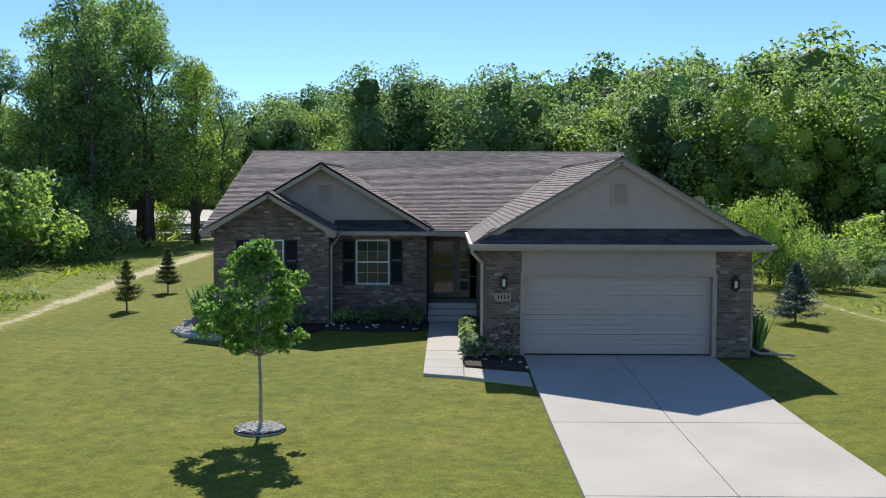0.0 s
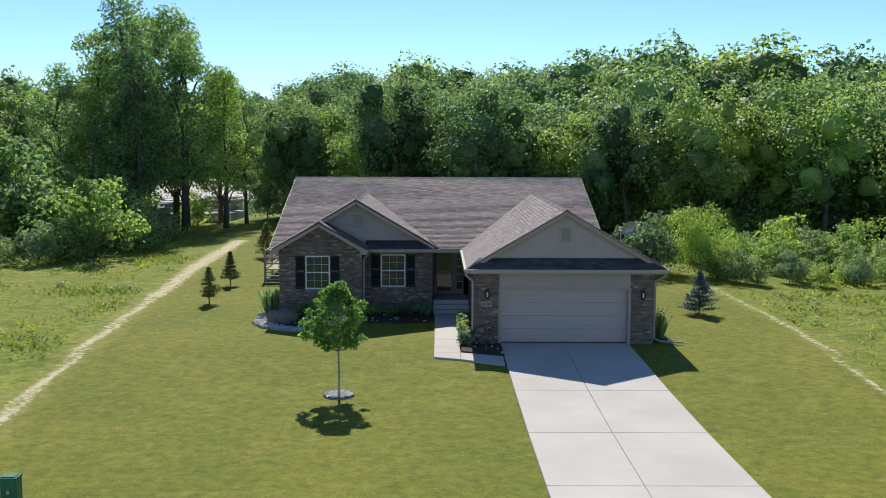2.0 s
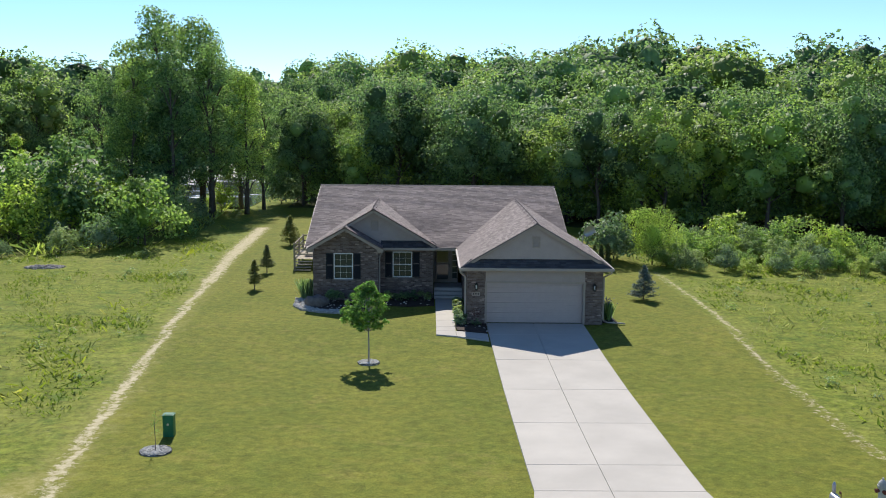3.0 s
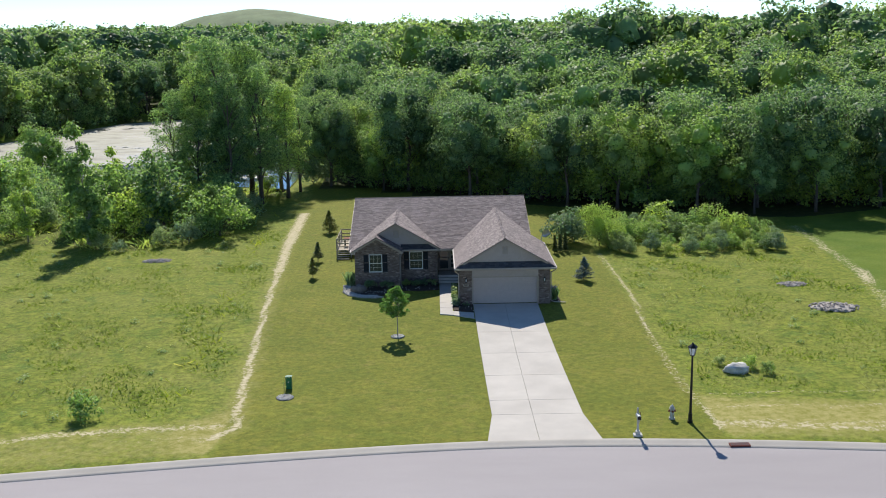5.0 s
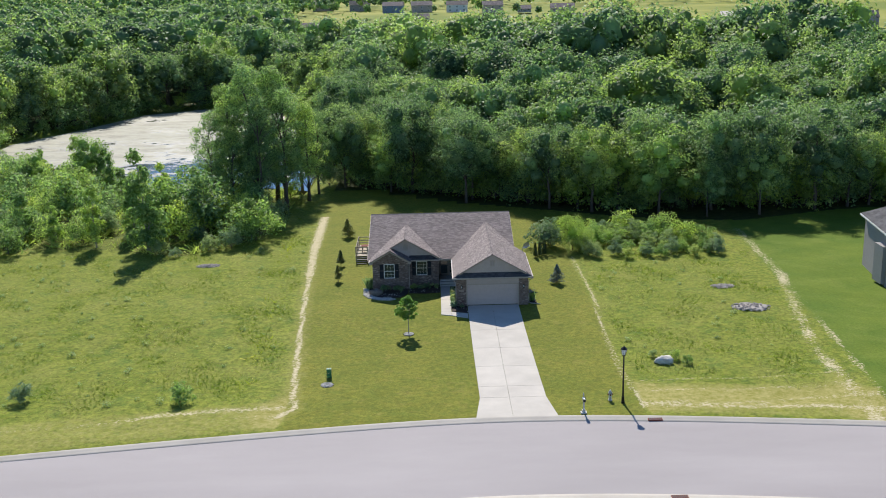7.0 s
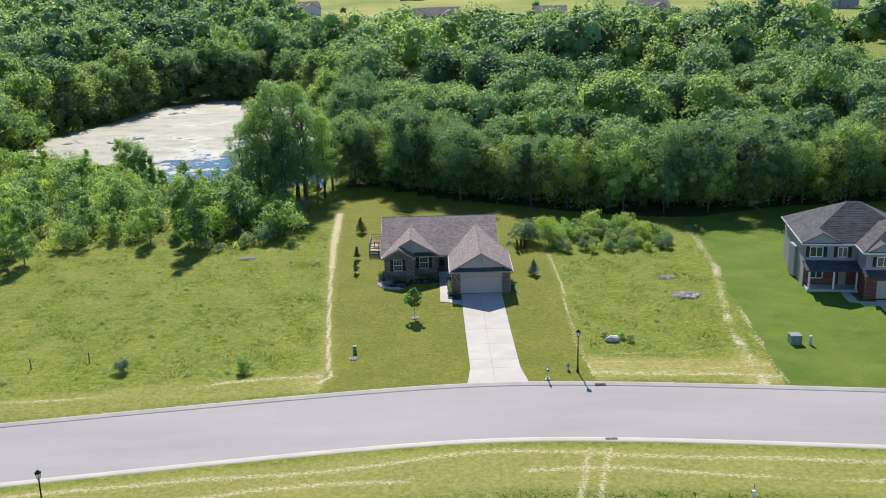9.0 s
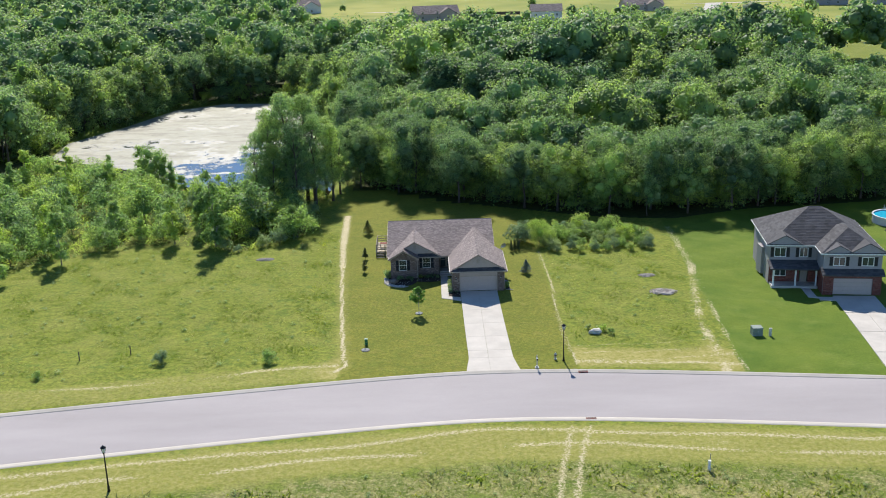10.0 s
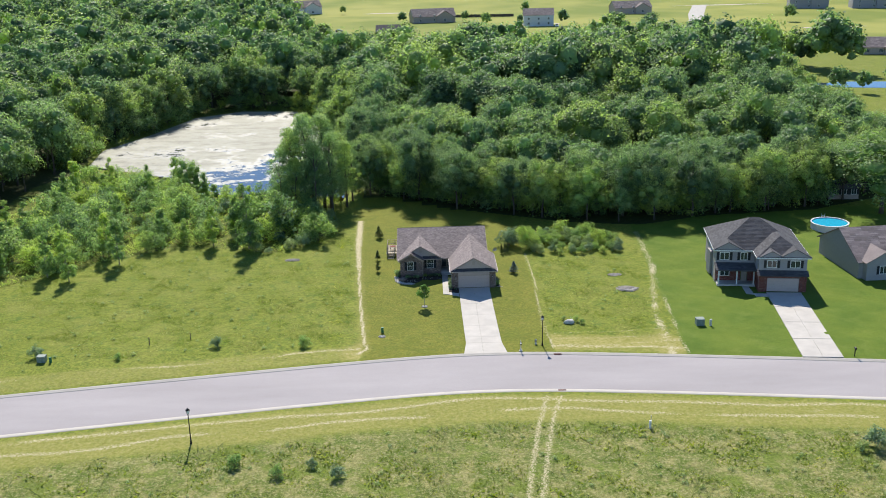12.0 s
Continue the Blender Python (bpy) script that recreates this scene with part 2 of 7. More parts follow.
M = {
    "ground": ground_material(),
    "asphalt": asphalt_material(),
    "kerb": concrete("kerb_concrete", (0.45, 0.415, 0.37)),
    "concrete": concrete("drive_concrete", (0.535, 0.495, 0.445)),
    "shingle": shingle_material("brown_grey_shingle", (0.165, 0.135, 0.130), (0.225, 0.185, 0.178), (0.295, 0.245, 0.236)),
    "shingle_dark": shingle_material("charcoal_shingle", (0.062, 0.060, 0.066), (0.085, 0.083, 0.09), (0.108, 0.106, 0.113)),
    "brick": brick_material("grey_brown_brick", (0.135, 0.090, 0.074), (0.20, 0.142, 0.118), (0.255, 0.19, 0.16)),
    "brick_red": brick_material("red_brick", (0.15, 0.045, 0.035), (0.2, 0.06, 0.045), (0.22, 0.08, 0.06)),
    "mortar": plain("mortar", (0.27, 0.24, 0.22), 0.95),
    "siding": plain("tan_siding", (0.465, 0.375, 0.325), 0.55, vary=0.05),
    "siding_grey": plain("grey_siding", (0.33, 0.31, 0.32), 0.55, vary=0.05),
    "siding_blue": plain("blue_siding", (0.20, 0.25, 0.33), 0.55, vary=0.05),
    "siding_white": plain("white_siding", (0.72, 0.72, 0.72), 0.55, vary=0.05),
    "trim": plain("taupe_trim", (0.42, 0.34, 0.28), 0.5, vary=0.05),
    "gutter": plain("taupe_gutter", (0.40, 0.345, 0.30), 0.4, vary=0.06),
    "door": plain("garage_door_paint", (0.53, 0.42, 0.375), 0.45, vary=0.05),
    "white": plain("white_vinyl", (0.8, 0.8, 0.78), 0.45, vary=0.04),
    "shutter": plain("black_shutter", (0.022, 0.022, 0.024), 0.55),
    "black": plain("black_paint", (0.015, 0.015, 0.016), 0.4),
    "glass": glass_material(),
    "blind": plain("room_interior", (0.25, 0.23, 0.2), 0.9),
    "entry": plain("storm_door_paint", (0.33, 0.28, 0.24), 0.5),
    "bark": plain("bark", (0.13, 0.105, 0.085), 0.95, vary=0.35, scale=9.0),
    "bark_pale": plain("pale_bark", (0.33, 0.31, 0.27), 0.9, vary=0.3, scale=7.0),
    "leaf": leafy("broad_leaves", (0.105, 0.160, 0.072), (0.350, 0.468, 0.208), 0.48, (0.37, 0.48, 0.215)),
    "leaf_poplar": leafy("poplar_leaves", (0.13, 0.205, 0.08), (0.42, 0.555, 0.225), 0.48, (0.46, 0.56, 0.24)),
    "leaf_light": leafy("willow_leaves", (0.18, 0.27, 0.075), (0.46, 0.58, 0.19), 0.48, (0.50, 0.58, 0.20)),
    "leaf_grey": leafy("grey_green_leaves", (0.19, 0.26, 0.14), (0.36, 0.44, 0.27), 0.42, (0.42, 0.46, 0.26)),
    "leaf_weed": leafy("weed_leaves", (0.24, 0.32, 0.11), (0.42, 0.50, 0.21), 0.48, (0.48, 0.52, 0.24)),
    "grass_dry": leafy("dry_grass", (0.26, 0.26, 0.10), (0.46, 0.42, 0.21), 0.45, (0.55, 0.50, 0.28)),
    "leaf_maple": leafy("young_maple_leaves", (0.11, 0.22, 0.055), (0.27, 0.43, 0.12), 0.55, (0.52, 0.56, 0.24)),
    "needle": leafy("needles", (0.10, 0.13, 0.045), (0.21, 0.235, 0.085), 0.3, (0.27, 0.24, 0.11)),
    "needle_blue": leafy("blue_needles", (0.09, 0.135, 0.13), (0.19, 0.25, 0.245), 0.15, (0.2, 0.26, 0.25)),
    "grass": leafy("meadow_grass", (0.17, 0.22, 0.035), (0.29, 0.325, 0.065), 0.5, (0.46, 0.42, 0.20)),
    "pond": pond_material(),
    "stone": plain("pale_boulder", (0.55, 0.53, 0.49), 0.9, vary=0.25),
    "gravel": plain("grey_gravel", (0.40, 0.36, 0.33), 0.95, vary=0.3, scale=6.0),
    "mulch": plain("dark_mulch", (0.055, 0.04, 0.032), 0.95, vary=0.4, scale=14.0),
    "green_plastic": plain("green_cabinet_paint", (0.02, 0.16, 0.075), 0.4),
    "cabinet": plain("grey_green_cabinet", (0.22, 0.26, 0.225), 0.5),
    "metal": plain("galvanised_metal", (0.45, 0.46, 0.47), 0.4, 0.8),
    "sand": plain("pale_sand", (0.52, 0.46, 0.36), 0.95, vary=0.2, scale=0.3),
    "wood": plain("deck_wood", (0.42, 0.36, 0.28), 0.85, vary=0.25, scale=8.0),
    "pool": plain("pool_water", (0.03, 0.42, 0.62), 0.08),
    "hill": plain("hill_grass", (0.20, 0.25, 0.13), 0.95, vary=0.2, scale=0.02, grain=0.2),
}


# ---- mesh helpers ----
class Geo:
    """Collects vertices and faces for one mesh."""

    def __init__(self):
        self.v, self.f = [], []

    def face(self, *pts):
        i = len(self.v)
        self.v += [tuple(p) for p in pts]
        self.f.append(tuple(range(i, i + len(pts))))
        return self

    def box(self, x0, y0, z0, x1, y1, z1):
        return self.prism([(x0, y0), (x1, y0), (x1, y1), (x0, y1)], z0, z1)

    def prism(self, ring, z0, z1):
        i, n = len(self.v), len(ring)
        self.v += [(x, y, z0) for x, y in ring] + [(x, y, z1) for x, y in ring]
        self.f += [tuple(range(i + n - 1, i - 1, -1)), tuple(range(i + n, i + 2 * n))]
        self.f += [(i + k, i + (k + 1) % n, i + n + (k + 1) % n, i + n + k) for k in range(n)]
        return self

    def slab(self, pts, thick):
        """A flat polygon with a thickness below it, along its own normal."""
        p = [Vector(q) for q in pts]
        nrm = (p[1] - p[0]).cross(p[2] - p[0]).normalized()
        i, n = len(self.v), len(p)
        self.v += [tuple(q) for q in p] + [tuple(q - nrm * thick) for q in p]
        self.f += [tuple(range(i, i + n)), tuple(range(i + 2 * n - 1, i + n - 1, -1))]
        self.f += [(i + k, i + n + k, i + n + (k + 1) % n, i + (k + 1) % n) for k in range(n)]
        return self

    def bar(self, a, b, w, h=None, up=(0, 0, 1)):
        """A straight bar from a to b, w wide and h high."""
        h = h or w
        a, b = Vector(a), Vector(b)
        d = (b - a).normalized()
        s = d.cross(Vector(up))
        s = (s if s.length > 1e-4 else d.cross(Vector((0, 1, 0)))).normalized()
        u = s.cross(d).normalized()
        i = len(self.v)
        for p in (a, b):
            self.v += [tuple(p + s * (w / 2 * q) + u * (h / 2 * r)) for q, r in ((-1, -1), (1, -1), (1, 1), (-1, 1))]
        self.f += [(i + 3, i + 2, i + 1, i), (i + 4, i + 5, i + 6, i + 7)]
        self.f += [(i + k, i + (k + 1) % 4, i + 4 + (k + 1) % 4, i + 4 + k) for k in range(4)]
        return self

    def tube(self, pts, radii, sides=8, caps=True):
        """A round tube along points with a radius at each."""
        pts = [Vector(p) for p in pts]
        i0 = len(self.v)
        for k, p in enumerate(pts):
            d = (pts[min(k + 1, len(pts) - 1)] - pts[max(k - 1, 0)]).normalized()
            s = d.cross(Vector((0.13, 0.97, 0.2))).normalized()
            u = s.cross(d)
            for j in range(sides):
                a = 2 * math.pi * j / sides
                self.v.append(tuple(p + (s * math.cos(a) + u * math.sin(a)) * radii[k]))
        for k in range(len(pts) - 1):
            for j in range(sides):
                a, b = i0 + k * sides + j, i0 + k * sides + (j + 1) % sides
                self.f.append((a, b, b + sides, a + sides))
        if caps:
            self.f.append(tuple(range(i0 + sides - 1, i0 - 1, -1)))
            e = i0 + (len(pts) - 1) * sides
            self.f.append(tuple(range(e, e + sides)))
        return self

    def lump(self, c, r, seed=0, rough=0.2, rings=7, sides=12):
        """An uneven rounded stone or clod."""
        c, i0 = Vector(c), len(self.v)
        for k in range(rings + 1):
            for j in range(sides):
                a, b = 2 * math.pi * j / sides, math.pi * k / rings
                d = Vector((math.sin(b) * math.cos(a), math.sin(b) * math.sin(a), math.cos(b)))
                q = 1 + rough * noise.noise(d * 1.6 + Vector((seed, seed * 2, 0)))
                self.v.append((c.x + d.x * r[0] * q, c.y + d.y * r[1] * q, c.z + d.z * r[2] * q))
        for k in range(rings):
            for j in range(sides):
                a, b = i0 + k * sides + j, i0 + k * sides + (j + 1) % sides
                self.f.append((a, a + sides, b + sides, b))
        return self

    def mesh(self, name, material, smooth=False):
        me = bpy.data.meshes.new(name)
        me.from_pydata(self.v, [], self.f)
        me.materials.append(material)
        if smooth:
            me.shade_smooth()
        me.update()
        return me


def world_of(ob):
    """An object's place in the world, before the scene has been evaluated."""
    m = ob.matrix_basis
    return world_of(ob.parent) @ ob.matrix_parent_inverse @ m if ob.parent else m


def part(name, geo, material, parent=None, label="", smooth=False):
    """One mesh object under a thing or a part."""
    me = geo if isinstance(geo, bpy.types.Mesh) else geo.mesh(name, material, smooth)
    ob = new(name, me)
    if parent:
        ob.parent = parent
        ob.matrix_parent_inverse = world_of(parent).inverted()
    if label:
        ob["label"] = label
    return ob


def thing(name, label, category, at=(0, 0, 0), group="", kind=""):
    ob = new(name)
    ob.location = at
    ob.empty_display_size = 0.2
    return tagged(ob, label, category, group, kind)


def raw_mesh(name, verts, faces, material):
    """A mesh from arrays of triangles or quads."""
    verts, faces = np.asarray(verts, np.float32), np.asarray(faces, np.int32)
    me = bpy.data.meshes.new(name)
    k = faces.shape[1]
    me.vertices.add(len(verts))
    me.vertices.foreach_set("co", verts.ravel())
    me.loops.add(faces.size)
    me.loops.foreach_set("vertex_index", faces.ravel())
    me.polygons.add(len(faces))
    me.polygons.foreach_set("loop_start", np.arange(len(faces), dtype=np.int32) * k)
    me.polygons.foreach_set("loop_total", np.full(len(faces), k, np.int32))
    me.materials.append(material)
    me.update(calc_edges=True)
    return me


# ---- ground ----
def road_far(x):
    return -26.15 - np.where(x < 0.5, 0.17, 0.15) * (np.sqrt((x - 0.5) ** 2 + 144) - 12)


ROAD_WIDE = 12.1


def far_rise(y):
    """The land climbs gently beyond the woods."""
    return np.interp(y, (600, 700, 900, 2500, 4500), (0, 8.5, 11, 19, 24))


def fall(x, y):
    """The front lots dip a little between the house and the road."""
    x, y = np.asarray(x, float), np.asarray(y, float)
    dip = np.interp(y, (-27, -24, -18, -11, -6, -0.8), (-0.08, -0.12, -0.24, -0.27, -0.19, 0.0))
    return dip * np.clip((28 - x) / 4, 0, 1) * np.clip((x + 60) / 10, 0, 1) * (y > -27)


def seg(x, y, pts):
    """Distance from points to a line through pts."""
    best = np.full(x.shape, 1e9)
    for (ax, ay), (bx, by) in zip(pts, pts[1:]):
        dx, dy = bx - ax, by - ay
        t = np.clip(((x - ax) * dx + (y - ay) * dy) / (dx * dx + dy * dy), 0, 1)
        best = np.minimum(best, np.hypot(x - ax - t * dx, y - ay - t * dy))
    return best


def step(d, w):
    """1 inside, 0 outside, with a soft edge w wide."""
    return np.clip(0.5 - d / w, 0, 1)


POND = [(-92, 99), (-94, 118), (-86, 139), (-79, 165), (-66, 175), (-48, 172), (-40, 150), (-33, 115), (-25, 80), (-25, 60), (-40, 67), (-52, 65), (-66, 82)]
WOODS = [(-21, 61), (-14, 58), (-4, 49), (6, 44), (20, 36), (34, 33), (48, 38), (70, 40), (104, 58), (101, 85), (98, 105), (104, 160), (110, 200), (119, 262), (109, 308), (94, 336), (72, 312), (51, 266), (40, 262), (31, 318), (11, 290), (-2, 258), (-20, 264), (-40, 300), (-80, 420), (-110, 640), (-420, 640), (-420, 150), (-160, 60), (-100, 40), (-97, 95), (-97, 125), (-88, 145), (-82, 172), (-66, 181), (-44, 178), (-35, 150), (-29, 115), (-21, 80)]
THICKET = [(-78, 7), (-64, 19), (-54, 27), (-44, 25), (-36, 21), (-27, 29), (-25, 40), (-27, 57), (-40, 64), (-53, 62), (-68, 80), (-95, 92), (-130, 60), (-120, 0)]
TRACK_L = [(-20.4, 41), (-19.8, 23), (-18.5, 3), (-17.5, -10), (-16.6, -20), (-16.1, -23.3), (-17.3, -25)]
TRACK_R = [(9.8, 17), (10.0, 2), (9.4, -8), (9.3, -17), (9.6, -25)]
TRACK_R2 = [(31.8, 28), (30.5, 8), (28.0, -4), (26.3, -13), (26.0, -20), (25.3, -28)]
TRACK_R3 = [(30.0, 2), (28.6, -12), (28.2, -17), (27.6, -22), (27.5, -28)]
WHEEL_A = [(6.9, -40), (5.2, -47), (2.8, -60), (1, -72)]
WHEEL_B = [(8.6, -40), (6.7, -47), (4.2, -60), (2.4, -72)]


def inside(x, y, ring):
    hit = np.zeros(np.shape(x), bool)
    for (ax, ay), (bx, by) in zip(ring, ring[1:] + ring[:1]):
        if ay != by:
            hit ^= ((ay > y) != (by > y)) & (x < (bx - ax) * (y - ay) / (by - ay) + ax)
    return hit


def axis_steps(lo, hi, fine, ends):
    a = list(np.arange(lo, hi + fine / 2, fine))
    d = fine
    while a[-1] < ends[1]:
        d *= 1.35
        a.append(a[-1] + d)
    d = fine
    while a[0] > ends[0]:
        d *= 1.35
        a.insert(0, a[0] - d)
    return np.array(a)


def mottle(x, y, s, seed=0):
    """Uneven patches about 1/s wide, roughly between -1 and 1."""
    rng = np.random.default_rng(900 + seed)
    out = np.zeros(np.shape(x))
    for k in range(14):
        a, q = rng.uniform(0, 2 * np.pi), s * rng.uniform(0.6, 3.0)
        out = out + np.sin((x * np.cos(a) + y * np.sin(a)) * q + rng.uniform(0, 6.3)) * rng.uniform(0.15, 0.42)
    return out


def wave(x, y, s):
    return np.sin(x * s + 1.3 * np.sin(y * s * 0.7)) * np.cos(y * s * 1.1 + 0.9 * np.sin(x * s * 0.6))


def build_ground():
    xs = axis_steps(-80, 76, 0.45, (-4500, 4500))
    ys = axis_steps(-72, 44, 0.45, (-4500, 4500))
    x, y = np.meshgrid(xs, ys)
    far = road_far(x)
    near = far - ROAD_WIDE
    on_road = step(np.maximum(y - far + 0.4, near + 0.4 - y), 0.5)
    lawn_edge = np.maximum(np.maximum(-17.0 - (y + 20) * 0.055 - x, x - 9.6), np.maximum(far - y, y - 62))
    rough = 1 - step(lawn_edge, 1.6)
    rich_d = np.maximum(np.maximum(27.2 + (y + 28) * 0.075 - x, far - y), np.maximum(y - 42, x - 140))
    rich = step(rich_d, 2.2)
    far_m = step(330 - y, 40)
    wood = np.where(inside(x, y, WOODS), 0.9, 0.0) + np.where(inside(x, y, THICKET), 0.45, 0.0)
    mown = step(np.abs(y - far - 3.2) - 3.2, 2.2) * (rich < 0.5) * (np.abs(x + 3.5) > 13.2) * 0.56
    mown += step(np.abs(y - near + 4.5) - 4.2, 2.5) * 0.64
    mown += 0.16 * step(y - near + 9.0, 2.5) * (rough > 0.5) * (y < -40)
    ruts = np.zeros(x.shape)
    for k, (base, off) in enumerate(((near, -2.2), (near, -5.2), (far, 2.3), (far, 4.6))):
        line = np.abs(y - base - off - 0.45 * mottle(x, x * 0, 0.12 + 0.03 * k, k))
        gate = np.clip(mottle(x, x * 0, 0.11, 20 + k) + (1.5 if k < 2 else 0.75), 0, 1)
        ruts = np.maximum(ruts, np.exp(-((line / 0.7) ** 2)) * gate * (rich < 0.5) * ((k < 2) | (np.abs(x + 3.5) > 13.2)))
    dirt = 0.85 * np.exp(-((seg(x, y, TRACK_L) / (0.40 + 0.3 * (y > 12) + 0.2 * (y > 24))) ** 2)) * (y < 41)
    dirt = np.maximum(dirt, 0.66 * np.exp(-((seg(x, y, TRACK_R) / 0.42) ** 2)))
    dirt = np.maximum(dirt, (0.58 + 0.10 * mottle(x, y, 0.6, 31)) * np.exp(-((seg(x, y, TRACK_R2) / 1.0) ** 2)))
    dirt = np.maximum(dirt, (0.52 + 0.10 * mottle(x, y, 0.5, 32)) * np.exp(-((seg(x, y, TRACK_R3) / 0.6) ** 2)))
    dirt = np.maximum(dirt, 0.66 * np.exp(-((seg(x, y, WHEEL_A) / 0.6) ** 2)))
    dirt = np.maximum(dirt, 0.66 * np.exp(-((seg(x, y, WHEEL_B) / 0.6) ** 2)))
    dirt = np.maximum(dirt, 0.66 * ruts)
    for cx, cy, r in ((14, -48.0, 0.7), (20.0, -44.1, 1.3), (38, -46, 1.2)):
        dirt = np.maximum(dirt, 0.5 * np.exp(-((np.hypot((x - cx) / 1.7, y - cy) / r) ** 2)))
    straw = mown + 0.55 * np.exp(-((seg(x, y, TRACK_L) / 1.7) ** 2)) + 0.42 * np.exp(-((seg(x, y, TRACK_R) / 1.0) ** 2))
    straw += 0.34 * np.exp(-((seg(x, y, TRACK_R2) / 1.9) ** 2))
    for yy in (-19.3, -21.6, -24.0):
        dirt = np.maximum(dirt, 0.56 * np.exp(-(((y - yy - 0.25 * mottle(x, x * 0, 0.3, 7)) / 0.4) ** 2)) * step(np.abs(x - 18) - 8.0, 1.0))
    straw += 0.30 * step(np.abs(y + 22.0) - 3.2, 1.5) * step(np.abs(x - 18) - 8.0, 1.0)
    z = 0.05 * wave(x, y, 0.35) * rough * (y < 60) + 0.03 * wave(x, y, 0.9) * rough * (y < 60)
    z += fall(x, y) * (1 - on_road)
    kerb = step(np.maximum(y - far, near - y) - 1.3, 1.6)
    z = z * (1 - kerb) - 0.06 * kerb
    z -= 0.35 * on_road
    z -= 0.05 * np.exp(-((seg(x, y, TRACK_L) / 0.6) ** 2))
    z -= 1.2 * inside(x, y, POND)
    z += -0.02
    z += far_rise(y)
    ny, nx = x.shape
    i = np.arange(nx * ny).reshape(ny, nx)
    faces = np.stack([i[:-1, :-1], i[:-1, 1:], i[1:, 1:], i[1:, :-1]], -1).reshape(-1, 4)
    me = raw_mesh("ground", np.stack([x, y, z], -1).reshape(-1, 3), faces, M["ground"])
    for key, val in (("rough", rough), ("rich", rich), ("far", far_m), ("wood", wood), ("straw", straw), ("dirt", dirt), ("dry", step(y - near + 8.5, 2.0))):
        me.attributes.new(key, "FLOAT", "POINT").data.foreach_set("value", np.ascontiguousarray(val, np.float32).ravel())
    me.shade_smooth()
    tagged(new("ground", me), "mown lawn, rough meadow and bare dirt tracks in sun", "ground", kind="structure")


build_ground()


def strip(name, xs, offs, z, material, label, category):
    """A long strip along the road, with a cross-section of offsets and heights."""
    v, f = [], []
    for x in xs:
        y = float(road_far(np.array(x)))
        v += [(x, y + o, h) for o, h in zip(offs, z)]
    n = len(offs)
    for k in range(len(xs) - 1):
        for j in range(n - 1):
            a = k * n + j
            f.append((a, a + 1, a + n + 1, a + n))
    me = raw_mesh(name, v, f, material)
    return tagged(new(name, me), label, category, kind="structure")


RX = list(np.arange(-160, 160.1, 1.0))
strip("road", RX, (-ROAD_WIDE + 0.75, -6.0, -0.75), (-0.13, -0.06, -0.13), M["asphalt"], "sun-bleached grey asphalt residential road, gently curving", "road")
strip("kerb_far", RX, (-0.80, -0.75, -0.45, -0.25, -0.1, 0.05, 0.3, 0.45), (-0.30, -0.122, -0.11, -0.07, -0.035, -0.035, -0.12, -0.5), M["kerb"], "pale concrete rolled kerb along the road", "kerb")
strip("kerb_near", RX, tuple(-ROAD_WIDE - o for o in (-0.80, -0.75, -0.45, -0.25, -0.1, 0.05, 0.3, 0.45))[::-1], (-0.30, -0.122, -0.11, -0.07, -0.035, -0.035, -0.12, -0.5)[::-1], M["kerb"], "pale concrete rolled kerb along the road", "kerb")

pond = Geo().prism(POND, -1.0, -0.12)
tagged(part("water", pond, M["pond"]), "shallow pond covered with pale algae scum", "pond", kind="structure")


# ---- driveway and walk ----
def slab_thing(name, label, category, rows, material, z=0.05):
    """A paved strip made of separate slabs: rows of (front and back edges), each a quad."""
    t = thing(name, label, category, kind="structure")
    for ring in rows:
        c = Vector((sum(p[0] for p in ring) / len(ring), sum(p[1] for p in ring) / len(ring)))
        g = Geo()
        inset = [tuple(Vector(p) + (c - Vector(p)).normalized() * 0.012) for p in ring]
        i = len(g.v)
        n = len(ring)
        g.v += [(*p, -0.15 + float(fall(*p))) for p in ring] + [(*p, z - 0.012 + float(fall(*p))) for p in ring] + [(*p, z + float(fall(*p))) for p in inset]
        for k in range(n):
            for lvl in (0, n):
                g.f.append((i + lvl + k, i + lvl + (k + 1) % n, i + lvl + n + (k + 1) % n, i + lvl + n + k))
        g.f.append(tuple(range(i + 2 * n, i + 3 * n)))
        part("slab", g, material, t)
    return t


def drive_x(y):
    """The driveway's two edges at y."""
    t = (y + 0.1) / -22.4
    flare = max(0.0, min(1.0, (-22.5 - y) / 3.6))
    return -2.44 + 0.17 * min(t, 1) - 0.42 * flare, 2.46 + 0.26 * min(t, 1) + 0.48 * flare


rows = []
cuts = [-0.1, -2.4, -6.8, -11.3, -15.7, -20.1, -22.4, -26.15]
for k, (a, b) in enumerate(zip(cuts, cuts[1:])):
    a, b = (a - 0.006, b + 0.006)
    (l0, r0), (l1, r1) = drive_x(a), drive_x(b)
    rows.append([(l1, b), (-0.05, b), (-0.05, a), (l0, a)])
    rows.append([(-0.038, b), (r1, b), (r0, a), (-0.038, a)])
slab_thing("driveway", "pale concrete slab driveway running from the garage to the road", "driveway", rows, M["concrete"])
rows = [[(-4.98, y1), (-4.02, y1), (-4.02, y0), (-4.98, y0)] for y0, y1 in ((6.6, 5.1), (5.09, 3.55), (3.54, 2.05), (2.04, 0.55), (0.54, -0.9), (-0.91, -1.75))]
rows.append([(-4.98, -2.45), (-4.02, -2.75), (-4.02, -1.76), (-4.98, -1.76)])
rows.append([(-4.01, -2.76), (-2.48, -3.55), (-2.48, -2.3), (-4.01, -1.77)])
slab_thing("front_walk", "pale concrete footpath beside the garage wall", "footpath", rows, M["concrete"], 0.045)


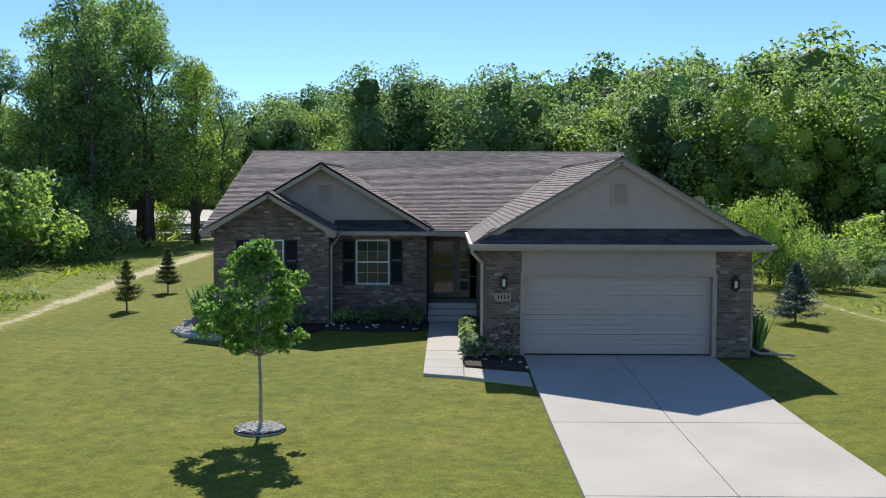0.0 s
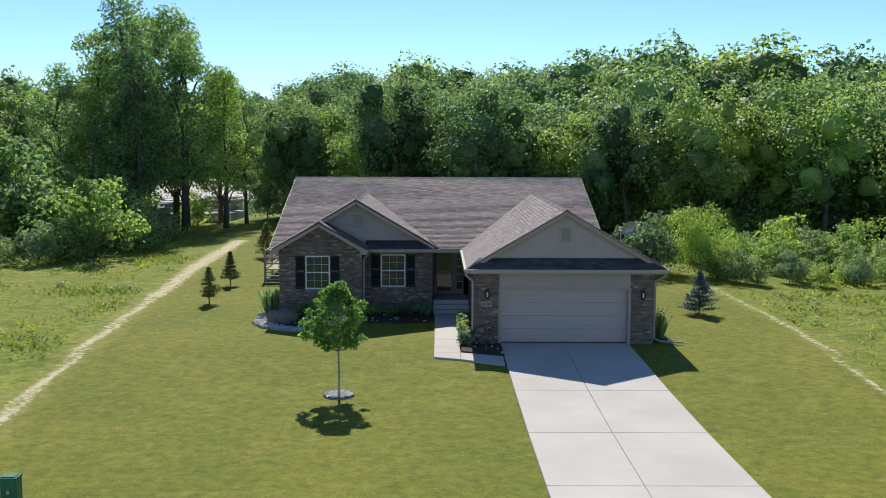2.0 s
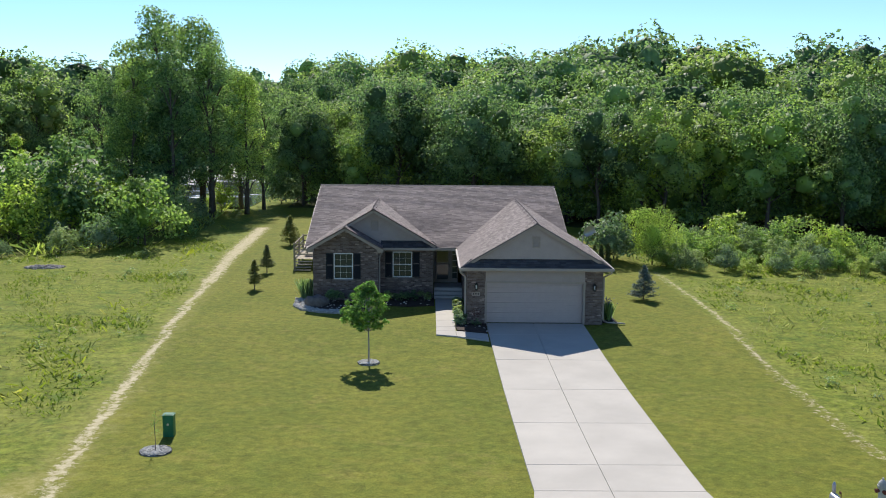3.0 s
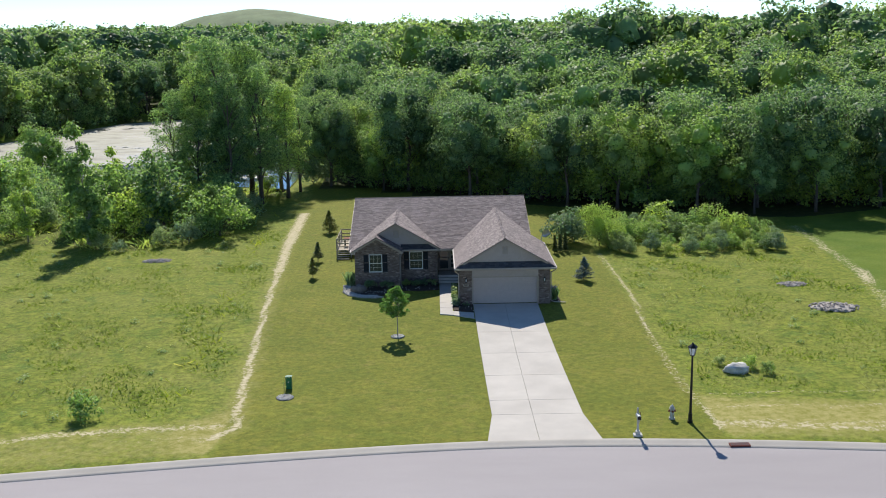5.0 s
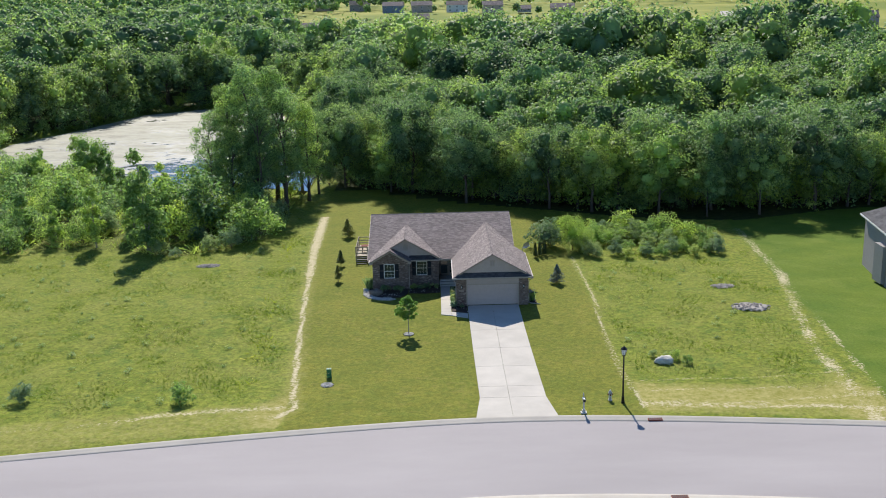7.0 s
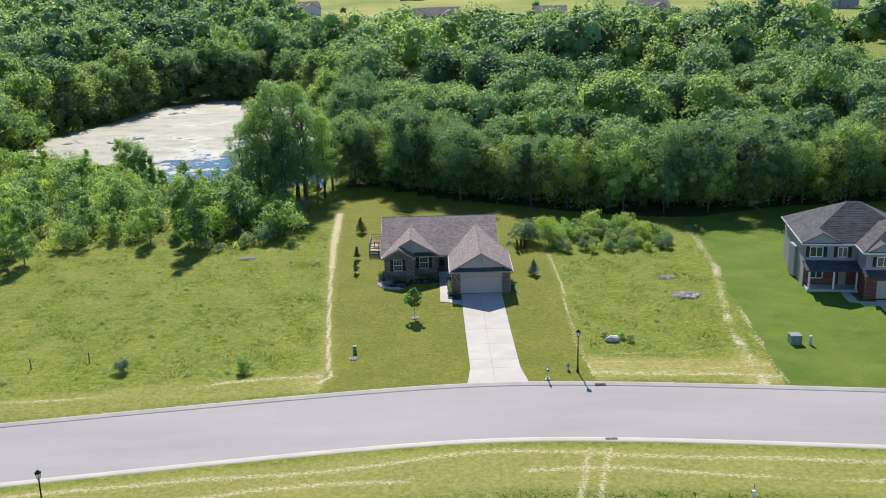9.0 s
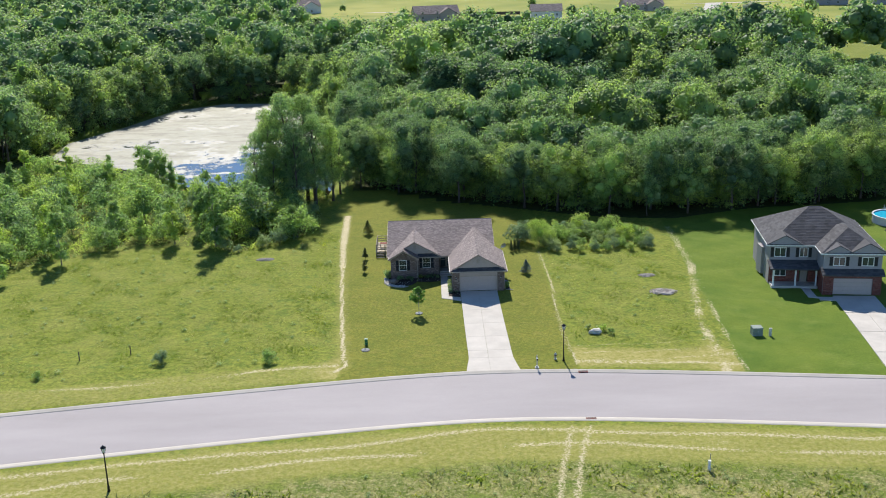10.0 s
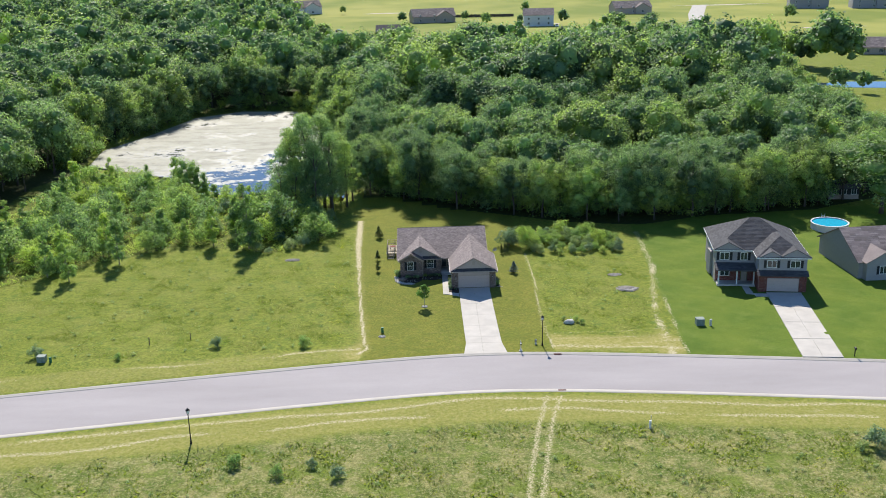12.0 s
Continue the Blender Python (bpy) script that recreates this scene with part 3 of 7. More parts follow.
# ---- house building blocks ----
def span(poly, v):
    """The range of u inside a convex (u, v) polygon at height v."""
    us = []
    for (au, av), (bu, bv) in zip(poly, poly[1:] + poly[:1]):
        if (av - v) * (bv - v) <= 0 and av != bv:
            us.append(au + (bu - au) * (v - av) / (bv - av))
    return (min(us), max(us)) if len(us) >= 2 else None


def tabs(origin, u_dir, v_dir, poly, rng, course=0.145, tab=0.32):
    """Every shingle of a slope as four corners, the lower edge lifted."""
    o, u, v = Vector(origin), Vector(u_dir).normalized(), Vector(v_dir).normalized()
    n = u.cross(v).normalized()
    if n.z < 0:
        n = -n
    top = max(p[1] for p in poly)
    k = 0
    while k * course < top - 0.02:
        v0, v1 = k * course, min((k + 1) * course, top)
        r0, r1 = span(poly, v0 + 0.004), span(poly, v1 - 0.004)
        k += 1
        if not r0 or not r1:
            continue
        lo, hi = min(r0[0], r1[0]), max(r0[1], r1[1])
        a = lo - rng.random() * tab
        while a < hi:
            b = a + tab * (0.75 + 0.5 * rng.random())
            c0, c1 = max(a, r0[0]), min(b, r0[1])
            d0, d1 = max(a, r1[0]), min(b, r1[1])
            a = b
            if c1 - c0 < 0.02 and d1 - d0 < 0.02:
                continue
            lift = 0.017 + 0.010 * rng.random()
            c1, d1 = max(c0, c1), max(d0, d1)
            yield [tuple(o + u * p + v * q + n * h) for p, q, h in ((c0, v0, lift), (c1, v0, lift), (d1, v1, 0.004), (d0, v1, 0.004))] + [tuple(o + u * p + v * v0) for p in (c0, c1)]


def shingle_geo(g, quads):
    for q in quads:
        i = len(g.v)
        g.v += q
        g.f += [(i, i + 1, i + 2, i + 3), (i + 4, i + 5, i + 1, i)]
    return g


def slope(parent, rng, origin, u_dir, v_dir, poly, material, singles=0, name="roof_slope", thick=0.05):
    """A roof slope: a thin deck, its shingles joined, and some of them as single parts."""
    o, u, v = Vector(origin), Vector(u_dir).normalized(), Vector(v_dir).normalized()
    pts = [o + u * a + v * b for a, b in poly]
    if (pts[1] - pts[0]).cross(pts[2] - pts[0]).z < 0:
        pts.reverse()
    deck = part(name, Geo().slab(pts, thick), material, parent)
    quads = list(tabs(origin, u_dir, v_dir, poly, rng))
    for q in quads[:singles]:
        part("shingle", shingle_geo(Geo(), [q]), material, deck)
    rest = part("shingles", shingle_geo(Geo(), quads[singles:]), material, deck)
    rest["kind"] = "stuff"
    return deck


def brick_boxes(a, b, z0, z1, holes=(), gable=None, seed=1):
    """Bricks of a wall from a to b (plan points): (centre, half length) by course, leaving holes (s0, s1, z0, z1) out.
    gable: (s of the apex, slope) caps the courses."""
    rng = random.Random(seed)
    a, b = Vector(a), Vector(b)
    length = (b - a).length
    course, run = 0.0755, 0.213
    k, out = 0, []
    while z0 + (k + 0.8) * course < z1:
        z = z0 + k * course
        s = -run / 2 * (k % 2)
        while s < length:
            s0, s1 = max(s, 0.0) + 0.005, min(s + run, length) - 0.005
            s += run
            if gable:
                lim = (z1 - z - 0.07) / gable[1]
                s0, s1 = max(s0, gable[0] - lim), min(s1, gable[0] + lim)
            for h in holes:
                if z + 0.06 > h[2] and z < h[3] and s0 < h[1] and s1 > h[0]:
                    if s0 < h[0]:
                        s1 = h[0]
                    elif s1 > h[1]:
                        s0 = h[1]
                    else:
                        s1 = s0
            if s1 - s0 > 0.03:
                out.append((s0, s1, z, z + 0.064, rng.random() * 0.006))
        k += 1
    return out


def brick_wall(parent, a, b, z0, z1, holes=(), gable=None, material=None, singles=0, seed=1, thick=0.2, name="brick_wall"):
    """A wall with real openings: mortar core behind, bricks proud of it."""
    a, b = Vector(a), Vector(b)
    d = (b - a).normalized()
    n = Vector((d.y, -d.x))
    length = (b - a).length
    core = Geo()

    def block(s0, s1, h0, h1):
        if s1 - s0 > 0.001 and h1 - h0 > 0.001:
            p, q = a + d * s0 - n * 0.012, a + d * s1 - n * 0.012
            core.prism([tuple(p), tuple(q), tuple(q - n * thick), tuple(p - n * thick)], h0, h1)

    flat = gable[2] if gable else z1
    marks = sorted({0.0, length, *(h[0] for h in holes), *(h[1] for h in holes)})
    for s0, s1 in zip(marks, marks[1:]):
        mid = (s0 + s1) / 2
        cuts = sorted((h[2], h[3]) for h in holes if h[0] < mid < h[1])
        low = z0
        for h0, h1 in cuts:
            block(s0, s1, low, h0)
            low = h1
        block(s0, s1, low, flat)
    if gable:
        w = (z1 - flat) / gable[1]
        p = [a + d * (gable[0] - w), a + d * (gable[0] + w), a + d * gable[0]]
        i = len(core.v)
        core.v += [(*(q - n * 0.012), z) for q, z in zip(p, (flat, flat, z1))] + [(*(q - n * thick), z) for q, z in zip(p, (flat, flat, z1))]
        core.f += [(i, i + 1, i + 2), (i + 5, i + 4, i + 3), (i, i + 2, i + 5, i + 3), (i + 1, i + 4, i + 5, i + 2)]
    wall = part(name, core, M["mortar"], parent)
    rest = Geo()
    for k, (s0, s1, h0, h1, out) in enumerate(brick_boxes(a, b, z0, z1, holes, gable, seed)):
        g = Geo() if k < singles else rest
        p, q = a + d * s0 + n * out, a + d * s1 + n * out
        i = len(g.v)
        back = n * (0.02 + out)
        g.v += [(*p, h0), (*q, h0), (*q, h1), (*p, h1), (*(p - back), h0), (*(q - back), h0), (*(q - back), h1), (*(p - back), h1)]
        g.f += [(i, i + 1, i + 2, i + 3), (i + 3, i + 2, i + 6, i + 7), (i + 4, i + 5, i + 1, i), (i + 1, i + 5, i + 6, i + 2), (i + 4, i, i + 3, i + 7)]
        if k < singles:
            part("brick", g, material or M["brick"], wall)
    if rest.v:
        part("bricks", rest, material or M["brick"], wall)["kind"] = "stuff"
    return wall


def siding_wall(parent, x0, x1, y, z0, z1, material, lap=0.115, gable=None, name="siding_wall", facing=-1):
    """Lapped boards on a wall along x; gable: (apex x, slope) trims each board."""
    wall = None
    k = 0
    while z0 + k * lap < z1 - 0.02:
        h0, h1 = z0 + k * lap, min(z0 + (k + 1) * lap, z1)
        k += 1
        a0, a1, b0, b1 = x0, x1, x0, x1
        if gable:
            l0, l1 = (z1 - h0) / gable[1], (z1 - h1) / gable[1]
            a0, a1, b0, b1 = max(x0, gable[0] - l0), min(x1, gable[0] + l0), max(x0, gable[0] - l1), min(x1, gable[0] + l1)
        if a1 - a0 < 0.05:
            continue
        g = Geo()
        f, t = facing * 0.030, facing * 0.004
        g.v = [(a0, y + f, h0), (a1, y + f, h0), (b1, y + t, h1), (b0, y + t, h1), (a0, y - facing * 0.05, h0), (a1, y - facing * 0.05, h0), (b1, y - facing * 0.05, h1), (b0, y - facing * 0.05, h1)]
        g.f = [(0, 1, 2, 3), (4, 5, 1, 0), (7, 6, 5, 4), (1, 5, 6, 2), (4, 0, 3, 7), (3, 2, 6, 7)]
        if wall is None:
            wall = part(name, g, material, parent)
        else:
            part("siding_board", g, material, wall)
    return wall


def sash_window(parent, x, y, z0, w, h, shutters=True, grille=True):
    """A double-hung window in a wall that faces -y, with muntins and shutters."""
    z1, f = z0 + h, 0.055
    win = part("window", Geo().box(x - w / 2, y + 0.005, z0, x - w / 2 + f, y + 0.09, z1).box(x + w / 2 - f, y + 0.005, z0, x + w / 2, y + 0.09, z1)
               .box(x - w / 2 + f, y + 0.005, z1 - f, x + w / 2 - f, y + 0.09, z1).box(x - w / 2 + f, y + 0.005, z0, x + w / 2 - f, y + 0.09, z0 + f)
               .box(x - w / 2 + f, y + 0.02, z0 + h / 2 - 0.025, x + w / 2 - f, y + 0.08, z0 + h / 2 + 0.025), M["white"], parent, "white double-hung sash window")
    for za, zb in ((z0 + f, z0 + h / 2 - 0.025), (z0 + h / 2 + 0.025, z1 - f)):
        part("pane", Geo().box(x - w / 2 + f, y + 0.055, za, x + w / 2 - f, y + 0.065, zb), M["glass"], win, "dark reflecting glass")
        if grille:
            m = Geo()
            for k in (1, 2):
                xx = x - w / 2 + f + (w - 2 * f) * k / 3
                m.box(xx - 0.005, y + 0.047, za, xx + 0.005, y + 0.054, zb)
            zm = (za + zb) / 2
            m.box(x - w / 2 + f, y + 0.046, zm - 0.005, x + w / 2 - f, y + 0.053, zm + 0.005)
            part("muntin", m, M["white"], win)
    part("window_sill", Geo().box(x - w / 2 - 0.05, y - 0.045, z0 - 0.06, x + w / 2 + 0.05, y + 0.05, z0 - 0.002), M["mortar"], win)
    part("room_backing", Geo().box(x - w / 2, y + 0.16, z0, x + w / 2, y + 0.18, z1), M["blind"], win)
    if shutters:
        sw = 0.4
        for s in (-1, 1):
            xa = x + s * (w / 2 + 0.03 + sw / 2)
            g = Geo().box(xa - sw / 2, y - 0.045, z0, xa - sw / 2 + 0.05, y - 0.008, z1).box(xa + sw / 2 - 0.05, y - 0.045, z0, xa + sw / 2, y - 0.008, z1)
            for zz in (z0, (z0 + z1) / 2 - 0.03, z1 - 0.06):
                g.box(xa - sw / 2 + 0.05, y - 0.045, zz, xa + sw / 2 - 0.05, y - 0.008, zz + 0.06)
            shutter = part("shutter", g, M["shutter"], parent, "black louvred window shutter")
            slats = Geo()
            zz = z0 + 0.075
            while zz < z1 - 0.08:
                if abs(zz - (z0 + z1) / 2) > 0.06:
                    slats.face((xa - sw / 2 + 0.05, y - 0.04, zz), (xa + sw / 2 - 0.05, y - 0.04, zz), (xa + sw / 2 - 0.05, y - 0.012, zz + 0.045), (xa - sw / 2 + 0.05, y - 0.012, zz + 0.045))
                zz += 0.045
            part("louvres", slats, M["shutter"], shutter)
    return win


def gable_vent(parent, x, y, z, w, h):
    """A white-painted louvred vent in a gable."""
    v = part("gable_vent", Geo().box(x - w / 2, y - 0.05, z - h / 2, x - w / 2 + 0.05, y - 0.015, z + h / 2).box(x + w / 2 - 0.05, y - 0.05, z - h / 2, x + w / 2, y - 0.015, z + h / 2)
             .box(x - w / 2 + 0.05, y - 0.05, z + h / 2 - 0.05, x + w / 2 - 0.05, y - 0.015, z + h / 2).box(x - w / 2 + 0.05, y - 0.05, z - h / 2, x + w / 2 - 0.05, y - 0.015, z - h / 2 + 0.05), M["trim"], parent, "louvred attic vent")
    n = max(4, int((h - 0.1) / 0.055))
    for k in range(n):
        zz = z - h / 2 + 0.05 + (h - 0.1) * k / n
        part("slat", Geo().slab([(x - w / 2 + 0.05, y - 0.045, zz), (x + w / 2 - 0.05, y - 0.045, zz), (x + w / 2 - 0.05, y - 0.02, zz + 0.045), (x - w / 2 + 0.05, y - 0.02, zz + 0.045)], 0.006), M["trim"], v)
    return v


def coach_lamp(parent, x, y, z):
    l = part("wall_lamp", Geo().box(x - 0.055, y - 0.03, z - 0.1, x + 0.055, y + 0.0, z + 0.12), M["black"], parent, "black coach lantern with clear glass")
    part("lantern_cap", Geo().prism([(x - 0.09, y - 0.24), (x + 0.09, y - 0.24), (x + 0.09, y - 0.06), (x - 0.09, y - 0.06)], z + 0.1, z + 0.13).prism([(x - 0.05, y - 0.2), (x + 0.05, y - 0.2), (x + 0.05, y - 0.1), (x - 0.05, y - 0.1)], z + 0.13, z + 0.19), M["black"], l)
    part("lantern_glass", Geo().box(x - 0.035, y - 0.19, z - 0.10, x + 0.035, y - 0.12, z + 0.08), M["white"], l, "frosted glass")
    for a, b in ((-1, -0.22), (1, -0.22), (-1, -0.09), (1, -0.09)):
        part("lantern_bar", Geo().box(x + a * 0.065 - 0.016, y + b, z - 0.14, x + a * 0.065 + 0.016, y + b + 0.03, z + 0.11), M["black"], l)
    part("lantern_base", Geo().box(x - 0.05, y - 0.2, z - 0.19, x + 0.05, y - 0.1, z - 0.13).bar((x, y - 0.03, z), (x, y - 0.15, z + 0.14), 0.025), M["black"], l)


# ---- the ranch house ----
def ranch_house():
    rng = random.Random(5)
    house = thing("ranch_house", "single-storey grey-brown brick ranch house with shingle roof and garage", "house", (-4.5, 8, 0))
    EZ, S = 2.97, 0.585
    GX, GH = 3.42, 2.78
    yf = -0.15
    # garage
    brick_wall(house, (-GX, yf), (-2.5, yf), 0, GH, singles=150, seed=2)
    brick_wall(house, (2.5, yf), (GX, yf), 0, GH, singles=150, seed=3)
    siding_wall(house, -2.5, 2.5, yf + 0.02, 2.2, GH, M["siding"], name="header_siding")
    part("door_frame", Geo().box(-2.53, yf - 0.03, 0, -2.42, 0.1, 2.2).box(2.42, yf - 0.03, 0, 2.53, 0.1, 2.2).box(-2.42, yf - 0.03, 2.11, 2.42, 0.1, 2.2), M["trim"], house)
    door = part("garage_door", Geo().box(-2.42, 0.06, 0.05, 2.42, 0.09, 2.11), M["door"], house, "tan ribbed four-section double garage door")
    for k in range(4):
        z0 = 0.055 + k * 0.5145
        g = Geo()
        for j in range(4):
            a, b = z0 + 0.006 + j * 0.127, z0 + 0.006 + (j + 1) * 0.127
            g.slab([(-2.415, 0.035, a + 0.002), (2.415, 0.035, a + 0.002), (2.415, 0.037, b - 0.003), (-2.415, 0.037, b - 0.003)], -0.01)
        g.box(-2.415, 0.043, z0 + 0.004, 2.415, 0.06, z0 + 0.510)
        part("door_section", g, M["door"], door)
    part("rubber_seal", Geo().box(-2.42, 0.03, 0.05, 2.42, 0.06, 0.075), M["black"], door)
    brick_wall(house, (-GX, 9.0), (-GX, yf + 0.2), 0, GH, seed=4)
    brick_wall(house, (GX, yf + 0.2), (GX, 8.3), 0, GH, seed=5)
    brick_wall(house, (GX, 8.3), (2.4, 8.3), 0, GH, seed=51)
    part("soffit", Geo().box(-3.72, -0.6, GH, 3.72, 8.3, GH + 0.05), M["trim"], house)
    part("fascia", Geo().box(-3.76, -0.64, GH, 3.76, -0.605, EZ - 0.02), M["trim"], house)
    part("side_fascia", Geo().box(-3.76, -0.6, GH, -3.725, 6.3, EZ - 0.02).box(3.725, -0.6, GH, 3.76, 8.3, EZ - 0.02), M["trim"], house)
    part("gutter", Geo().box(-3.86, -0.76, EZ - 0.13, 3.86, -0.645, EZ - 0.015), M["gutter"], house, "taupe metal eaves gutter")
    part("gutter", Geo().box(-3.87, -0.62, EZ - 0.13, -3.765, 6.2, EZ - 0.015), M["gutter"], house)
    part("gutter", Geo().box(3.765, -0.62, EZ - 0.13, 3.87, 8.3, EZ - 0.015), M["gutter"], house)
    apex, yr = 5.17, -0.42
    half = 3.77
    L = math.hypot(half, apex - EZ)
    rake = 0.33 * L / half
    # left and right garage slopes, cut along the valleys
    slope(house, rng, (-half, 0, EZ), (0, 1, 0), (half, 0, apex - EZ), [(-0.65, 0), (6.6, 0), (13.2, L), (yr, L), (yr, 0.12 * L)], M["shingle"], singles=220)
    slope(house, rng, (half, 0, EZ), (0, 1, 0), (-half, 0, apex - EZ), [(-0.65, 0), (8.4, 0), (8.6, 0.28 * L), (13.2, L), (yr, L), (yr, 0.12 * L)], M["shingle"])
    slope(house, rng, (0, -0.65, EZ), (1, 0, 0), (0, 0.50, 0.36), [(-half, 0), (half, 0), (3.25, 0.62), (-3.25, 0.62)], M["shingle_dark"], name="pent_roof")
    siding_wall(house, -3.3, 3.3, yf - 0.0, 3.24, apex - 0.12, M["siding"], gable=(0, S), name="gable_siding")
    for s in (-1, 1):
        part("rake_board", Geo().bar((s * 3.42, yr + 0.05, 3.08), (s * 0.0, yr + 0.05, apex - 0.09), 0.04, 0.17, (0, 0, 1)), M["trim"], house)
        part("rake_soffit", Geo().bar((s * 3.40, (yr + yf) / 2 + 0.01, 3.04), (0, (yr + yf) / 2 + 0.01, apex - 0.12), abs(yr - yf), 0.02), M["trim"], house)
    gable_vent(house, 0.0, yf - 0.01, 4.22, 0.42, 0.62)
    caps = Geo()
    for k in range(44):
        y0 = yr + k * 0.31
        caps.slab([(-0.14, y0, apex - 0.05), (0, y0, apex + 0.04), (0, y0 + 0.33, apex + 0.025), (-0.14, y0 + 0.33, apex - 0.065)], 0.012)
        caps.slab([(0, y0, apex + 0.04), (0.14, y0, apex - 0.05), (0.14, y0 + 0.33, apex - 0.065), (0, y0 + 0.33, apex + 0.025)], 0.012)
    part("ridge_cap", caps, M["shingle"], house)
    coach_lamp(house, -2.97, yf, 1.95)
    coach_lamp(house, 2.97, yf, 1.93)
    plaque = part("number_plaque", Geo().box(-3.19, yf - 0.03, 1.45, -2.78, yf - 0.008, 1.66), M["trim"], house, "pale plaque with dark bars")
    for k in range(4):
        part("bar", Geo().box(-3.12 + k * 0.085, yf - 0.034, 1.51, -3.085 + k * 0.085, yf - 0.0305, 1.61), M["black"], plaque)
    # left wing and middle wall
    wy, my, by = 5.95, 7.0, 9.0
    hole1 = (11.85 - 10.70, 11.85 - 9.62, 1.22, 2.70)
    brick_wall(house, (-11.85, wy), (-8.2, wy), 0, 4.12, [hole1], (1.82, S, 2.85), seed=6)
    sash_window(house, -10.16, wy, 1.22, 1.08, 1.48)
    brick_wall(house, (-8.2, wy + 0.2), (-8.2, my), 0, 2.85, seed=61)
    hole2 = (8.2 - 7.43, 8.2 - 6.32, 1.18, 2.66)
    brick_wall(house, (-8.2, my), (-5.1, my), 0, 2.8, [hole2], seed=7)
    sash_window(house, -6.875, my, 1.18, 1.11, 1.48)
    brick_wall(house, (-5.1, my + 0.2), (-5.1, by), 0, 2.8, seed=71)
    brick_wall(house, (-5.1, by), (-3.62, by), 0.5, 2.8, [(0.02, 1.43, 0.5, 2.68)], seed=8)
    brick_wall(house, (-11.85, 23.8), (-11.85, wy + 0.2), 0, 2.85, seed=9)
    brick_wall(house, (2.4, 8.5), (2.4, 23.8), 0, 2.85, seed=10)
    brick_wall(house, (2.4, 23.8), (-11.85, 23.8), 0, 2.85, seed=11)
    # main roof
    ey, ry, rz = 6.45, 15.4, 5.82
    Lm = math.hypot(ry - ey, rz - EZ)
    w = 15.1
    slope(house, rng, (-12.38, ey, EZ), (1, 0, 0), (0, ry - ey, rz - EZ), [(0, 0), (w, 0), (w, Lm), (0, Lm)], M["shingle"])
    slope(house, rng, (2.72, 2 * ry - ey, EZ), (-1, 0, 0), (0, ey - ry, rz - EZ), [(0, 0), (w, 0), (w, Lm), (0, Lm)], M["shingle"])
    caps = Geo()
    for k in range(50):
        x0 = -12.4 + k * 0.303
        caps.slab([(x0, ry - 0.16, rz - 0.03), (x0 + 0.31, ry - 0.16, rz - 0.03), (x0 + 0.31, ry, rz + 0.03), (x0, ry, rz + 0.04)], 0.03)
        caps.slab([(x0, ry, rz + 0.04), (x0 + 0.31, ry, rz + 0.03), (x0 + 0.31, ry + 0.16, rz - 0.03), (x0, ry + 0.16, rz - 0.03)], 0.03)
    part("ridge_vent", caps, M["shingle_dark"], house, "dark ridge vent along the roof")
    for x in (-12.38, 2.72):
        part("rake_board", Geo().bar((x, ey, EZ - 0.1), (x, ry, rz - 0.1), 0.04, 0.16).bar((x, 2 * ry - ey, EZ - 0.1), (x, ry, rz - 0.1), 0.04, 0.16), M["trim"], house)
    g = Geo()
    for x0, x1 in ((-12.0, -11.86), (2.41, 2.55)):
        g.prism([(x0, 6.6), (x1, 6.6), (x1, 24.2), (x0, 24.2)], 2.8, 2.9)
        i = len(g.v)
        g.v += [(x, y, z) for x in (x0, x1) for y, z in ((6.9, 2.9), (23.9, 2.9), (ry, rz - 0.12))]
        g.f += [(i, i + 2, i + 1), (i + 3, i + 4, i + 5), (i, i + 3, i + 5, i + 2), (i + 1, i + 2, i + 5, i + 4)]
    part("end_gable", g, M["siding"], house)
    part("soffit", Geo().box(-12.3, 6.5, 2.8, -3.42, 9.0, 2.85), M["trim"], house)
    part("gutter", Geo().box(-7.95, 6.33, EZ - 0.13, -4.75, 6.45, EZ - 0.015), M["gutter"], house)
    part("fascia", Geo().box(-7.95, 6.451, 2.8, -3.8, 6.49, EZ - 0.02), M["trim"], house)
    # big siding gable and small brick gable share the left slope
    lx, ax, az, sx, sz = -12.1, -8.49, 5.155, -10.03, 4.22
    sl = (az - 3.05) / (ax - lx)
    La, Ls = math.hypot(ax - lx, az - 3.05), math.hypot(sx - lx, sz - 3.05)
    slope(house, rng, (lx, 0, 3.05), (0, 1, 0), (ax - lx, 0, az - 3.05), [(6.4, 0), (6.9, 0), (13.0, La), (6.4, La)], M["shingle"])
    slope(house, rng, (lx, 0, 3.05), (0, 1, 0), (sx - lx, 0, sz - 3.05), [(5.42, 0), (6.395, 0), (6.395, Ls), (5.42, Ls)], M["shingle"])
    rx = 2 * ax - lx
    slope(house, rng, (rx, 0, 3.05), (0, 1, 0), (ax - rx, 0, az - 3.05), [(6.4, 0), (6.9, 0), (13.0, La), (6.4, La)], M["shingle"])
    srx = 2 * sx - lx
    slope(house, rng, (srx, 0, 3.05), (0, 1, 0), (sx - srx, 0, sz - 3.05), [(5.42, 0), (7.0, 0), (7.0, Ls), (5.42, Ls)], M["shingle"])
    siding_wall(house, -11.9, -5.1, 6.95, 3.1, az - 0.1, M["siding"], gable=(ax, sl), name="gable_siding")
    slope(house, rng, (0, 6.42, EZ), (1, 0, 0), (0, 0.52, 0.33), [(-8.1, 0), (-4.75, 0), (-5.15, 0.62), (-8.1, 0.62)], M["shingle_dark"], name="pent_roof")
